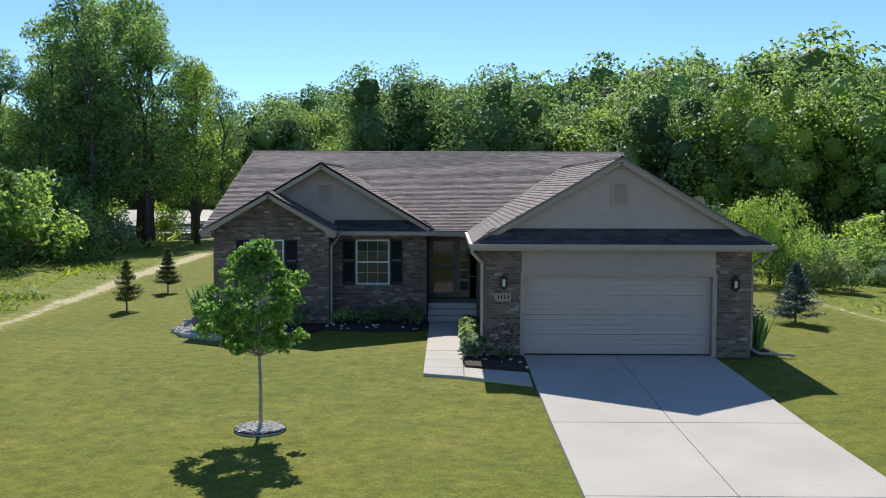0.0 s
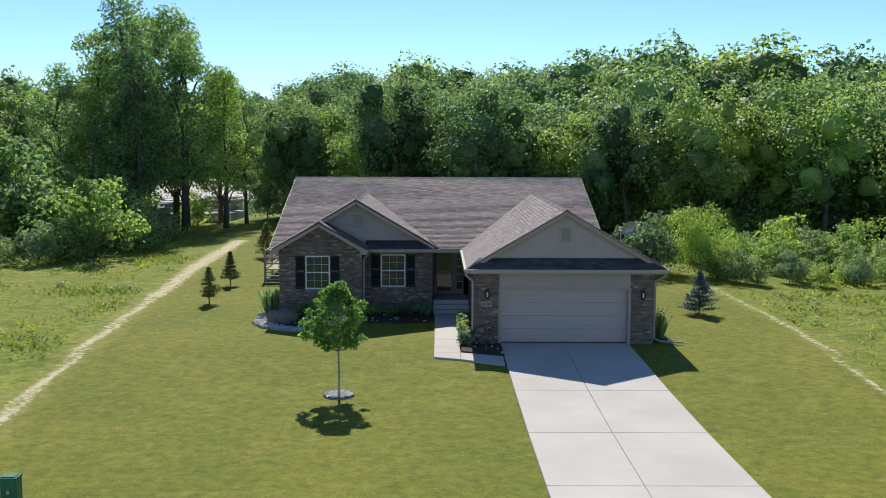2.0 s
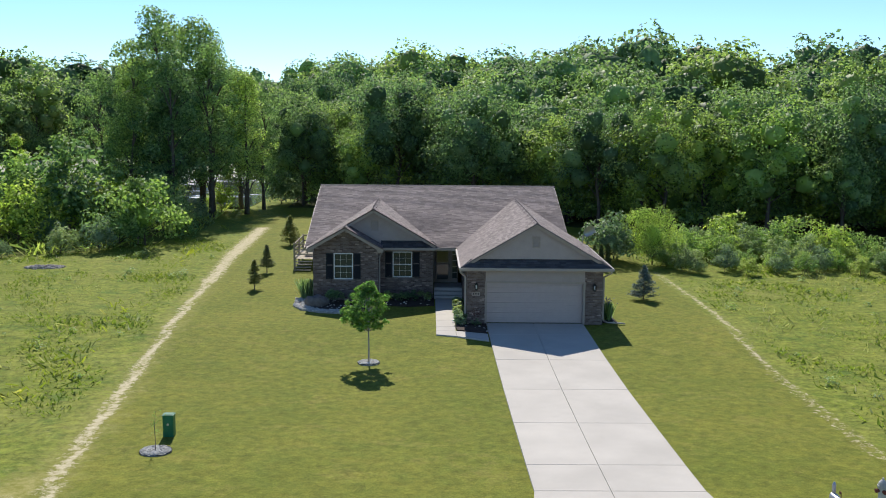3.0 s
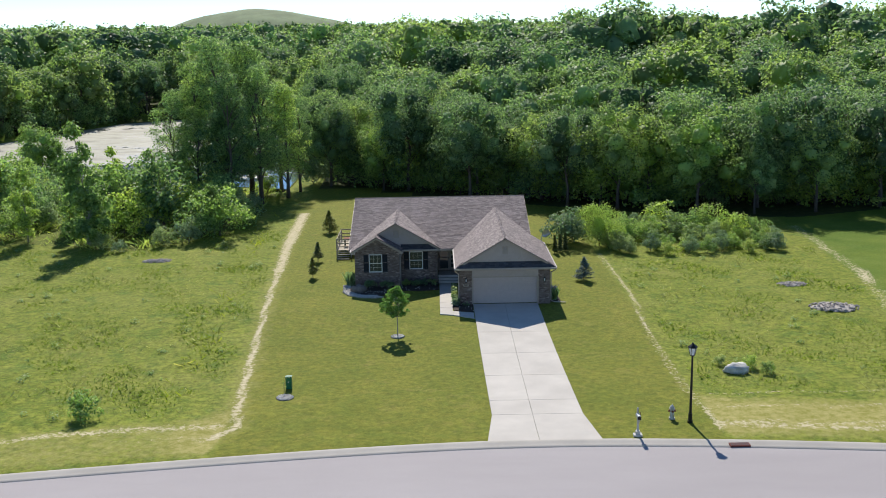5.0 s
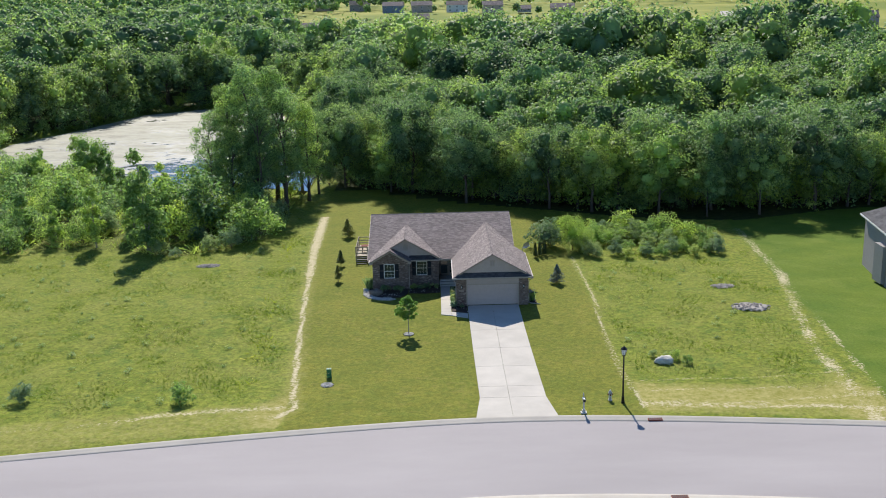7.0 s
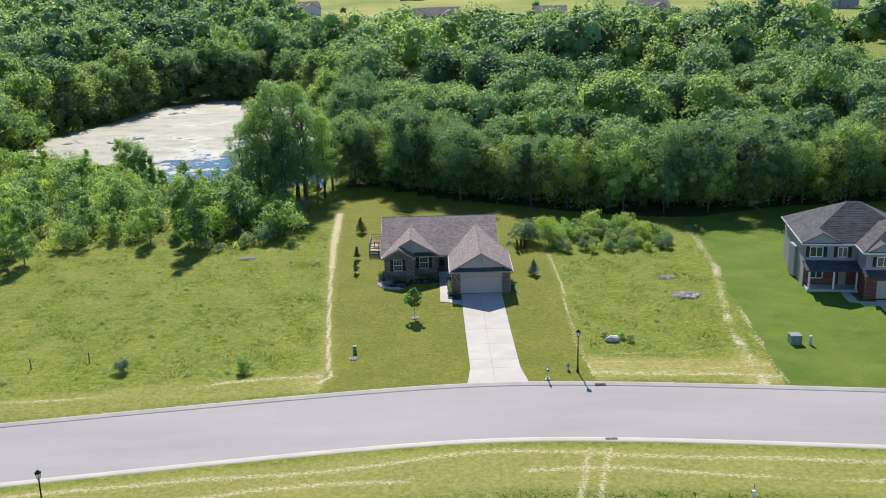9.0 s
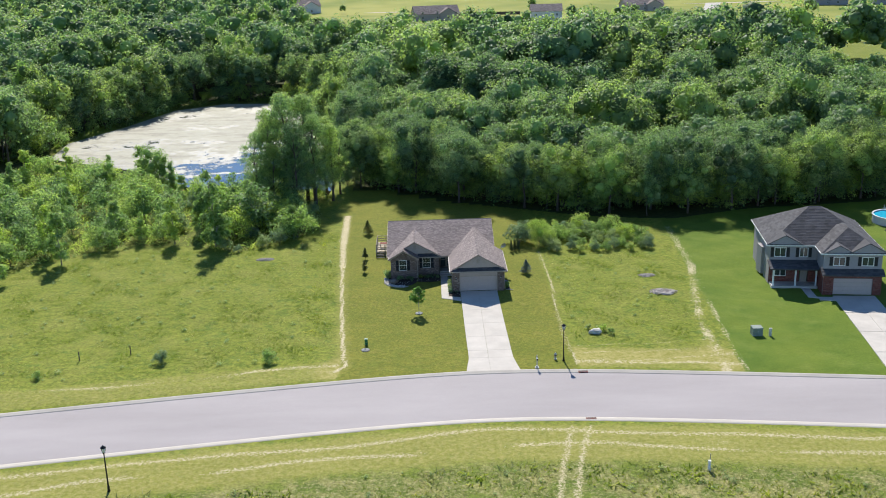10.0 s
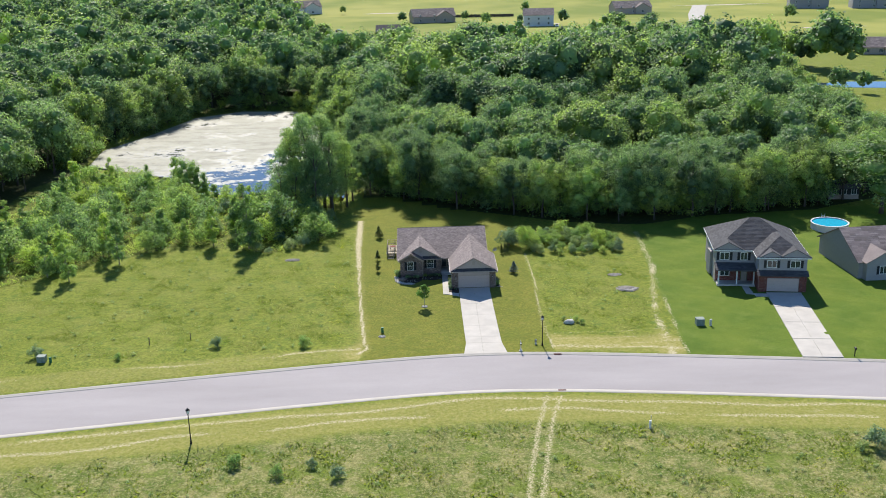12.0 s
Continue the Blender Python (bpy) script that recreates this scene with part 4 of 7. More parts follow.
    for cx, cz, y, hw in ((ax, az, 6.42, 3.5), (sx, sz, 5.44, 2.1)):
        for s in (-1, 1):
            if cx == ax and s < 0:
                hw2 = 1.75
            else:
                hw2 = hw
            part("rake_board", Geo().bar((cx + s * hw2, y, cz - sl * hw2 - 0.1), (cx, y, cz - 0.1), 0.04, 0.17), M["trim"], house)
            part("rake_soffit", Geo().bar((cx + s * hw2, y + 0.26, cz - sl * hw2 - 0.12), (cx, y + 0.26, cz - 0.12), 0.5, 0.02), M["trim"], house)
    gable_vent(house, -8.45, 6.93, 4.17, 0.45, 0.63)
    for x in (-11.97, -8.08):
        part("eave_return", Geo().box(x - 0.16, 5.46, 2.8, x + 0.16, 5.94, 3.02), M["trim"], house)
    part("gutter", Geo().box(-12.2, 5.45, 2.9, -12.1, 7.4, 3.02), M["gutter"], house)
    for k, (ax_, az_, y0, y1) in enumerate(((ax, az, 6.4, 13.0), (sx, sz, 5.42, 6.6))):
        caps = Geo()
        y = y0
        while y < y1:
            caps.slab([(ax_ - 0.14, y, az_ - 0.05), (ax_, y, az_ + 0.035), (ax_, y + 0.33, az_ + 0.02), (ax_ - 0.14, y + 0.33, az_ - 0.065)], 0.012)
            caps.slab([(ax_, y, az_ + 0.035), (ax_ + 0.14, y, az_ - 0.05), (ax_ + 0.14, y + 0.33, az_ - 0.065), (ax_, y + 0.33, az_ + 0.02)], 0.012)
            y += 0.31
        part("ridge_cap", caps, M["shingle"], house)
    # downspouts
    for pts in ([(-3.8, -0.7, 2.85), (-3.8, -0.7, 2.75), (-3.53, -0.22, 2.45), (-3.53, -0.22, 0.15), (-3.7, -0.4, 0.06)],
                [(-7.9, 6.38, 2.85), (-7.95, 6.4, 2.75), (-8.13, 6.1, 2.5), (-8.13, 6.1, 0.15), (-8.1, 5.7, 0.06)],
                [(3.8, -0.5, 2.85), (3.8, -0.4, 2.7), (3.5, 0.1, 2.4), (3.5, 0.1, 0.2), (3.7, 0.0, 0.1), (4.6, -0.1, 0.06)]):
        g = Geo()
        for a, b in zip(pts, pts[1:]):
            g.bar(a, b, 0.075, 0.06)
        part("downspout", g, M["gutter"], house, "taupe metal downspout")
    # porch
    for k, (y0, z1) in enumerate(((6.6, 0.19), (6.95, 0.37), (7.3, 0.54))):
        part("porch_step" if k < 2 else "porch_floor", Geo().box(-5.05, y0, 0, -3.45, 9.0, z1), M["concrete"], house)
    dr = part("entry_door", Geo().box(-5.06, by + 0.03, 0.55, -4.98, by + 0.12, 2.64).box(-4.13, by + 0.03, 0.55, -3.97, by + 0.12, 2.64).box(-3.70, by + 0.03, 0.55, -3.63, by + 0.12, 2.64)
              .box(-4.98, by + 0.03, 2.57, -4.13, by + 0.12, 2.64).box(-3.97, by + 0.03, 2.57, -3.7, by + 0.12, 2.64).box(-3.97, by + 0.03, 0.55, -3.7, by + 0.12, 0.8)
              .box(-4.98, by + 0.05, 0.55, -4.89, by + 0.1, 2.57).box(-4.22, by + 0.05, 0.55, -4.13, by + 0.1, 2.57).box(-4.89, by + 0.05, 0.55, -4.22, by + 0.1, 0.72).box(-4.89, by + 0.05, 2.5, -4.22, by + 0.1, 2.57).box(-4.89, by + 0.05, 1.62, -4.22, by + 0.1, 1.70), M["entry"], house, "brown storm door with large glass panes")
    part("pane", Geo().box(-4.89, by + 0.07, 0.72, -4.22, by + 0.08, 1.62).box(-4.89, by + 0.07, 1.70, -4.22, by + 0.08, 2.5), M["glass"], dr)
    part("sidelight_pane", Geo().box(-3.97, by + 0.07, 0.8, -3.7, by + 0.08, 2.57), M["glass"], dr)
    g = Geo()
    for k in range(1, 5):
        g.box(-3.97, by + 0.06, 0.8 + k * 0.354 - 0.015, -3.7, by + 0.069, 0.8 + k * 0.354 + 0.015)
    part("muntin", g, M["white"], dr)
    part("door_handle", Geo().box(-4.19, by + 0.0, 1.5, -4.16, by + 0.05, 1.68), M["black"], dr)
    part("room_backing", Geo().box(-5.0, by + 0.2, 0.55, -3.65, by + 0.22, 2.64), M["blind"], dr)
    part("porch_lamp", Geo().box(-4.0, 8.2, 2.66, -3.85, 8.35, 2.8), M["white"], house)
    return house


ranch_house()


# ---- trees ----
def leaf_quads(pos, nrm, size, rng, slim=0.62):
    """A pointed leaf or sprig at every place: arrays of corners and faces."""
    n = len(pos)
    nrm = nrm / np.linalg.norm(nrm, axis=1, keepdims=True)
    t = rng.normal(size=(n, 3))
    u = np.cross(nrm, t)
    u /= np.linalg.norm(u, axis=1, keepdims=True)
    v = np.cross(nrm, u)
    s = (size * rng.uniform(0.65, 1.25, n))[:, None]
    dip = nrm * s * 0.12
    verts = np.stack([pos - u * s * 0.5 - dip, pos + v * s * slim * 0.5 - u * s * 0.05 + dip, pos + u * s * 0.5 - dip, pos - v * s * slim * 0.5 - u * s * 0.05 + dip], 1).reshape(-1, 3)
    return verts, np.arange(4 * n).reshape(n, 4)


def clump_cores(puffs, rng, shrink, rings=4, sides=7):
    """The closed inner foliage of each rounded clump: an uneven knob."""
    a, b = np.meshgrid(np.arange(sides) * 2 * np.pi / sides, np.arange(rings + 1) * np.pi / rings)
    d = np.stack([np.sin(b) * np.cos(a), np.sin(b) * np.sin(a), np.cos(b) * 0.92], -1).reshape(-1, 3)
    uneven = 1 + rng.uniform(-0.32, 0.26, (len(puffs), len(d))) * (np.abs(d[:, 2]) < 0.9)
    v = puffs[:, None, :3] + d[None] * (puffs[:, 3:4] * shrink * uneven)[:, :, None]
    k, j = np.meshgrid(np.arange(rings), np.arange(sides), indexing="ij")
    p = (k * sides + j).ravel()
    q = (k * sides + (j + 1) % sides).ravel()
    f = np.stack([p, p + sides, q + sides, q], -1)
    f = (f[None] + (np.arange(len(puffs)) * len(d))[:, None, None]).reshape(-1, 4)
    return v.reshape(-1, 3), f


def puff_leaves(puffs, per, size, rng, fill=0.25, up=0.35, spread=0.6, core=0.0, detail=(4, 7), top=-1.0):
    """Leaves over rounded clumps (x, y, z, r): mostly on the shells, some inside; core: the share of each clump that is closed foliage."""
    puffs = np.asarray(puffs, float)
    area = puffs[:, 3] ** 2
    count = np.maximum(4, (per * len(puffs) * area / area.sum()).astype(int))
    idx = np.repeat(np.arange(len(puffs)), count)
    d = rng.normal(size=(len(idx), 3))
    d /= np.linalg.norm(d, axis=1, keepdims=True)
    r = np.where(rng.random(len(idx)) < fill, rng.uniform(max(0.3, core), 0.85, len(idx)), rng.uniform(0.72, 1.22, len(idx)))
    low = (d[:, 2] < -0.1) & (rng.random(len(idx)) < 0.55)
    low |= d[:, 2] < top
    d[low, 2] *= -1
    d[:, 2] *= 0.92
    pos = puffs[idx, :3] + d * (puffs[idx, 3] * r)[:, None]
    nrm = d + rng.normal(size=d.shape) * spread * 0.6
    nrm[:, 2] += up
    v, f = leaf_quads(pos, nrm, size, rng)
    if core:
        cv, cf = clump_cores(puffs[puffs[:, 3] > 0.6 * puffs[:, 3].max()], rng, core, *detail)
        v, f = np.concatenate([v, cv]), np.concatenate([f, cf + len(v)])
    return v, f


def crown_puffs(kind, h, rng):
    """Clumps that make up a crown of height h, by habit."""
    out = []
    if kind == "broad":
        # big lobes round a dome, with smaller clumps standing out of them
        cz, rz, rr = h * 0.58, h * 0.36, h * 0.31
        lobes = 17
        for k in range(lobes):
            c = 1 - 1.75 * (k + rng.uniform(0.1, 0.9)) / lobes
            a = k * 2.4 + rng.uniform(-0.5, 0.5)
            s = np.sqrt(max(0.0, 1 - c * c))
            q = rng.uniform(0.60, 0.92)
            p = np.array((rr * q * s * np.cos(a), rr * q * s * np.sin(a), cz + rz * q * c))
            r = h * rng.uniform(0.12, 0.19)
            out.append((*p, r))
            for _ in range(3):
                d = p - (0, 0, cz - 0.1 * h) + rng.normal(size=3) * 0.12 * h
                d /= np.linalg.norm(d)
                out.append((*(p + d * r * rng.uniform(0.6, 1.0)), r * rng.uniform(0.25, 0.5)))
        out.append((0, 0, cz, h * 0.2))
    elif kind == "poplar":
        for _ in range(80):
            t = rng.uniform(0.22, 0.99)
            a = rng.uniform(0, 2 * np.pi)
            w = h * 0.19 * (np.sin(np.pi * min(1, t * 0.9 + 0.08)) ** 0.7) * rng.uniform(0.3, 1.1)
            out.append((w * np.cos(a), w * np.sin(a), h * t, h * rng.uniform(0.032, 0.066)))
    elif kind == "slim":
        for _ in range(36):
            t = rng.uniform(0.12, 0.97)
            a = rng.uniform(0, 2 * np.pi)
            w = h * 0.20 * (1 - t) ** 0.55 * rng.uniform(0.2, 1.1) + 0.02 * h
            out.append((w * np.cos(a), w * np.sin(a), h * t, h * rng.uniform(0.045, 0.09)))
    elif kind == "bush":
        out.append((0, 0, h * 0.34, h * 0.3))
        for _ in range(26):
            a, c = rng.uniform(0, 2 * np.pi), rng.uniform(-0.45, 1)
            s = np.sqrt(1 - c * c)
            q = rng.uniform(0.45, 0.95)
            out.append((h * 0.55 * q * s * np.cos(a), h * 0.55 * q * s * np.sin(a), h * (0.30 + 0.58 * q * c), h * rng.uniform(0.09, 0.17)))
    return np.array(out)


def trunk_geo(kind, h, puffs, rng, sides=6):
    g = Geo()
    r = h * (0.016 if kind in ("broad", "poplar") else 0.012)
    top = h * (0.86 if kind != "bush" else 0.5)
    n = 5
    pts = [(0.02 * h * rng.normal() * (k / n), 0.02 * h * rng.normal() * (k / n), top * k / n) for k in range(n + 1)]
    pts[0] = (0, 0, -0.15)
    g.tube(pts, [r * (1.25 if k == 0 else 1 - 0.85 * k / n) for k in range(n + 1)], sides)
    limbs = []
    for p in puffs[:: max(1, len(puffs) // 14)]:
        t = min(0.9, max(0.15, (p[2] - 0.16 * h) / top))
        k = min(n - 1, int(t * n))
        a, b = Vector(pts[k]), Vector(pts[k + 1])
        s = a.lerp(b, t * n - k)
        e = Vector(p[:3])
        m = s.lerp(e, 0.5) + Vector((0, 0, 0.03 * h))
        limb = Geo() if kind == "poplar" else g
        limb.tube([s, m, e], [r * 0.42 * (1 - 0.6 * t), r * 0.28 * (1 - 0.5 * t), r * 0.06], 4, False)
        if limb is not g:
            limbs.append(limb)
    return g, limbs


def tree_model(name, kind, h, leaves, size, material, bark, label, category, seed, fill=0.25, group="", core=0.48, detail=(4, 7)):
    """A tree as an Empty with a trunk and a crown, at the origin."""
    rng = np.random.default_rng(seed)
    puffs = crown_puffs(kind, h, rng)
    v, f = puff_leaves(puffs, leaves / len(puffs), size, rng, fill * 0.4, up=0.45, spread=0.85, core=core, detail=detail)
    t = thing(name, label, category, group=group)
    stem, limbs = trunk_geo(kind, h, puffs, rng)
    trunk = part("trunk", stem, bark, t, smooth=True)
    for limb in limbs:
        part("limb", limb, bark, trunk, smooth=True)
    part("crown", raw_mesh("crown", v, f, material), material, t)
    return t


def scatter(ring, gap, rng, jitter=0.4):
    xs, ys = [p[0] for p in ring], [p[1] for p in ring]
    gx, gy = np.meshgrid(np.arange(min(xs), max(xs), gap), np.arange(min(ys), max(ys), gap))
    gx[1::2] += gap / 2
    p = np.stack([gx.ravel(), gy.ravel()], -1) + rng.uniform(-jitter, jitter, (gx.size, 2)) * gap
    return p[inside(p[:, 0], p[:, 1], ring)]


def edge_dist(p, ring):
    return seg(p[:, 0], p[:, 1], ring + ring[:1])


def place(models, spots, rng, low=0.85, high=1.15, used=None):
    """Copies of the models at the spots (x, y, height factor)."""
    for k, (x, y, s) in enumerate(spots):
        m = models[int(rng.integers(len(models)))]
        q = s * rng.uniform(low, high)
        mat = pose(x, y, -0.03, 0, 0, rng.uniform(0, 360)) @ Matrix.Diagonal((q * rng.uniform(0.9, 1.1), q * rng.uniform(0.9, 1.1), q, 1))
        copy_thing(m, mat)


def retire(models):
    """Models that were copied from are removed, their meshes stay with the copies."""
    for m in models:
        for o in (*m.children_recursive, m):
            bpy.data.objects.remove(o)


def canopy_stuff(name, spots, h, leaves, size, material, label, seed, kind="broad", share=1.0, detail=(3, 6), core=0.68):
    """Far woods: many crowns joined into one mesh; spots are (x, y, height factor) or, with the ground's height, four numbers."""
    rng = np.random.default_rng(seed)
    models = []
    for k in range(7):
        puffs = crown_puffs(kind, h, rng)
        puffs = puffs[puffs[:, 2] > h * 0.36]
        puffs = puffs[np.argsort(-puffs[:, 3])][: max(4, int(len(puffs) * share))]
        models.append(puff_leaves(puffs, leaves / len(puffs), size, rng, 0.05, up=0.45, spread=0.8, core=core, detail=detail, top=-0.3))
    vs, fs, tones, base = [], [], [], 0
    for x, y, s, *z in spots:
        v, f = models[int(rng.integers(len(models)))]
        a, q, wide = rng.uniform(0, 2 * np.pi), s * rng.uniform(0.66, 1.2), rng.uniform(0.85, 1.2)
        c, d = np.cos(a) * q * wide, np.sin(a) * q * wide
        vs.append(np.stack([v[:, 0] * c - v[:, 1] * d + x, v[:, 0] * d + v[:, 1] * c + y, v[:, 2] * q + (z[0] if z else 0)], -1))
        fs.append(f + base)
        base += len(v)
        tones.append(np.full(len(v), rng.random(), np.float32))
    me = raw_mesh(name, np.concatenate(vs), np.concatenate(fs), material)
    me.attributes.new("tone", "FLOAT", "POINT").data.foreach_set("value", np.concatenate(tones))
    return tagged(new(name, me), label, "trees", kind="stuff")


def woods():
    rng = np.random.default_rng(11)
    spots = scatter(WOODS, 7.0, rng)
    d = edge_dist(spots, WOODS)
    front = (spots[:, 1] < 110) & (spots[:, 0] > -60) & (spots[:, 0] < 100) & (d < 26)
    pondside = (spots[:, 0] < -25) & (spots[:, 0] > -150) & (spots[:, 1] > 60) & (spots[:, 1] < 215) & (d < 16)
    rows_in = [(x, y, (0.84 if -4 < x < 9 else 0.92) if y < 66 else 1.0) for x, y in spots[front][:290]]
    rim = d[front][:290] < 9.5
    for near_row, leaves, size in ((True, 6800, 0.34), (False, 3000, 0.48)):
        broad = [tree_model("broadleaf_tree", "broad", 15.0, leaves, size, M["leaf"], M["bark"], "tall leafy broadleaf tree at the edge of the woods", "tree", 20 + k, group="woodland trees", fill=0.12, core=0.52 if near_row else 0.66) for k in range(5)]
        place(broad, [p for p, r in zip(rows_in, rim) if r == near_row], rng, 0.74, 1.1)
        retire(broad)
    bank = [tree_model("pondside_tree", "broad", 15.0, 1900, 0.58, M["leaf"], M["bark"], "tall leafy broadleaf tree behind the pond", "tree", 120 + k, group="pondside trees") for k in range(4)]
    place(bank, [(x, y, 1.0) for x, y in spots[pondside & ~front][:200]], rng, 0.65, 1.2)
    retire(bank)
    rest = scatter(WOODS, 9.9, rng)
    d2 = np.minimum(1e9, edge_dist(rest, WOODS))
    f2 = ((rest[:, 1] < 110) & (rest[:, 0] > -60) & (rest[:, 0] < 100) & (d2 < 27)) | ((rest[:, 0] < -25) & (rest[:, 0] > -150) & (rest[:, 1] > 60) & (rest[:, 1] < 215) & (d2 < 17))
    rest = rest[~f2]
    view = (rest[:, 0] > -30 - (rest[:, 1] + 155) * 0.5) & (rest[:, 0] < 20 + (rest[:, 1] + 155) * 0.5)
    rest = rest[view]
    mid = rest[rest[:, 1] < 230]
    deep = scatter(WOODS, 11.5, rng)
    deep = deep[(deep[:, 1] >= 230) & (deep[:, 0] > -30 - (deep[:, 1] + 155) * 0.5) & (deep[:, 0] < 20 + (deep[:, 1] + 155) * 0.5)]
    canopy_stuff("woodland_canopy", [(x, y, 1.0) for x, y in mid if y < 135], 16.0, 2600, 0.50, M["leaf"], "dense summer crowns of the woods behind the house", 31, share=0.7, core=0.64)
    canopy_stuff("back_canopy", [(x, y, (1.35 if y < 190 else 1.1) if x > 15 else 1.2) for x, y in mid if y >= 135], 16.0, 1150, 0.66, M["leaf"], "dense summer crowns further back in the woods", 33, share=0.5, detail=(3, 5))
    canopy_stuff("far_woodland", [(x, y, 0.85 if x > -60 else 1.15) for x, y in deep], 17.5, 330, 1.05, M["leaf"], "dense summer crowns of far woods", 32, share=0.22, detail=(3, 5))


woods()


# ---- the pond's poplars, thickets and single trees ----
def trees_round_the_pond():
    rng = np.random.default_rng(7)
    poplars = [tree_model("poplar", "poplar", 18.5, 6800, 0.30, M["leaf_poplar"], M["bark"], "tall airy poplar with slender trunk beside the pond", "tree", 40 + k, 0.4, "poplars by the pond", core=0.0) for k in range(3)]
    place(poplars, [(-31.5, 49, 1.04), (-28.5, 53, 1.0), (-34.8, 52, 0.95), (-32.5, 56, 1.02), (-26.5, 48, 0.86), (-23.8, 52, 0.78), (-29.5, 45, 0.84), (-36.5, 47, 0.78), (-22.9, 57, 0.70), (-25.5, 58, 0.74), (-30.2, 47.2, 0.72), (-27.0, 51, 0.92), (-33.5, 46, 0.66), (-35.5, 55, 0.85)], rng, 0.96, 1.04)
    retire(poplars)
    slim = [tree_model("young_tree", "slim", 8.0, 2600, 0.27, M["leaf_light"], M["bark_pale"], "young light-green tree at the meadow's edge", "tree", 50 + k, 0.35, "young trees by the meadow") for k in range(3)]
    place(slim, [(-39.8, 24.5, 1.55), (-46.8, 27, 0.9), (-61.5, 17.5, 1.0), (-72, 11.5, 0.95), (-67.5, 9, 0.85), (-43.5, 32, 0.9), (-52.5, 29, 0.6)], rng, 0.95, 1.05)
    extra = scatter(THICKET, 11.0, rng)
    place(slim, [(x, y, 0.85) for x, y in extra if x > -90 and y < 75], rng, 0.7, 1.25)
    retire(slim)
    bush = [tree_model("leafy_bush", "bush", 4.8, 1300, 0.28, (M["leaf_poplar"], M["leaf_poplar"], M["leaf_light"], M["leaf_light"])[k], M["bark"], "dense rounded leafy bush in the thicket", "bush", 60 + k, 0.3, "thicket bushes", detail=(3, 5)) for k in range(4)]
    grey = [tree_model("silvery_bush", "bush", 3.0, 1200, 0.19, M["leaf_grey"], M["bark"], "silvery grey-green bush in the thicket", "bush", 70 + k, 0.3, "silvery bushes") for k in range(2)]
    spots = scatter(THICKET, 4.8, rng)
    spots = spots[(spots[:, 0] > -88) & (spots[:, 1] < 80)]
    d = edge_dist(spots, THICKET)
    pick = rng.random(len(spots)) < 0.34
    place(bush, [(x, y, 0.82 + min(0.45, 0.04 * e)) for (x, y), e in zip(spots[~pick], d[~pick])], rng, 0.75, 1.2)
    place(grey, [(x, y, 0.95) for x, y in spots[pick]], rng, 0.6, 1.2)
    place(bush[1:], [(-27.6, 28.6, 1.35), (-34.5, 33, 1.7), (-39.8, 37, 1.8), (-30.8, 36, 1.2)], rng, 0.97, 1.03)
    place(grey, [(-32.5, 24, 0.9), (-30.0, 25.0, 1.0), (-35.8, 21.5, 0.5), (-22.0, 63.5, 1.6), (-20.5, 66, 1.35)], rng, 0.97, 1.03)
    round_tree = [tree_model("round_willow", "broad", 8.5, 3000, 0.24, M["leaf_light"], M["bark"], "rounded olive-green willow at the pond", "tree", 80, 0.4)]
    place(round_tree, [(-59, 64, 1.05), (-68, 62, 0.8)], rng, 1, 1)
    retire(round_tree)
    # undergrowth along the front of the woods
    under = []
    for a, b, n in (((-19, 62), (-4, 51), 7), ((-4, 51), (20, 38), 9), ((20, 38), (48, 38), 11), ((48, 38), (72, 41), 8)):
        for k in range(n):
            t = (k + rng.random()) / n
            under.append((a[0] + (b[0] - a[0]) * t, a[1] + (b[1] - a[1]) * t + 1.5 + 2 * rng.random(), rng.uniform(0.8, 1.5)))
            under.append((a[0] + (b[0] - a[0]) * t + 1.5, a[1] + (b[1] - a[1]) * t + 5 + 3 * rng.random(), rng.uniform(1.2, 1.9)))
    place(bush, under, rng)
    # bushes beside the house
    weeds = [tree_model("tall_weed_clump", "bush", 2.3, 1500, 0.15, (M["leaf_light"], M["leaf_grey"], M["leaf_weed"])[k], M["bark"], "dense pale green clump of tall weeds and brush", "weeds", 170 + k, 0.4, "tall weed clumps", core=0.4, detail=(3, 6)) for k in range(3)]
    mass = [(x + rng.uniform(-0.7, 0.7), y + rng.uniform(-0.7, 0.7), rng.uniform(0.6, 0.9) + 0.2 * (y > 22)) for x in np.arange(11.5, 27.8, 1.7) for y in np.arange(16.8, 28, 1.9) if y < 21 + (28 - x) * 0.5 and y > 15 + abs(x - 18) * 0.15]
    place(weeds, mass, rng, 0.85, 1.2)
    retire(weeds)
    place(bush[2:], [(19.5, 23.5, 0.7), (23.5, 21.5, 0.72), (22.0, 25.5, 0.8), (17.5, 27, 0.8), (26.0, 22.0, 0.6)], rng, 0.95, 1.05)
    place(grey, [(7.4, 21.0, 1.35), (8.2, 23.0, 1.3)], rng, 0.95, 1.05)
    shore = []
    for (ax, ay), (bx, by) in zip(((-97, 95), (-97, 125), (-88, 145), (-82, 172), (-66, 181), (-44, 178), (-35, 150), (-29, 115)), ((-97, 125), (-88, 145), (-82, 172), (-66, 181), (-44, 178), (-35, 150), (-29, 115), (-21, 80))):
        n = max(2, int(math.hypot(bx - ax, by - ay) / 4.5))
        for k in range(n):
            t = (k + rng.random()) / n
            shore.append((ax + (bx - ax) * t + rng.uniform(-1.5, 1.5), ay + (by - ay) * t + rng.uniform(-1, 2), rng.uniform(0.9, 1.9)))
    place(bush, shore, rng)
    retire(bush + grey)
    w = tree_model("willow_tree", "bush", 6.0, 6000, 0.17, M["leaf_light"], M["bark"], "bright yellow-green willow beside the house", "tree", 90, 0.35)
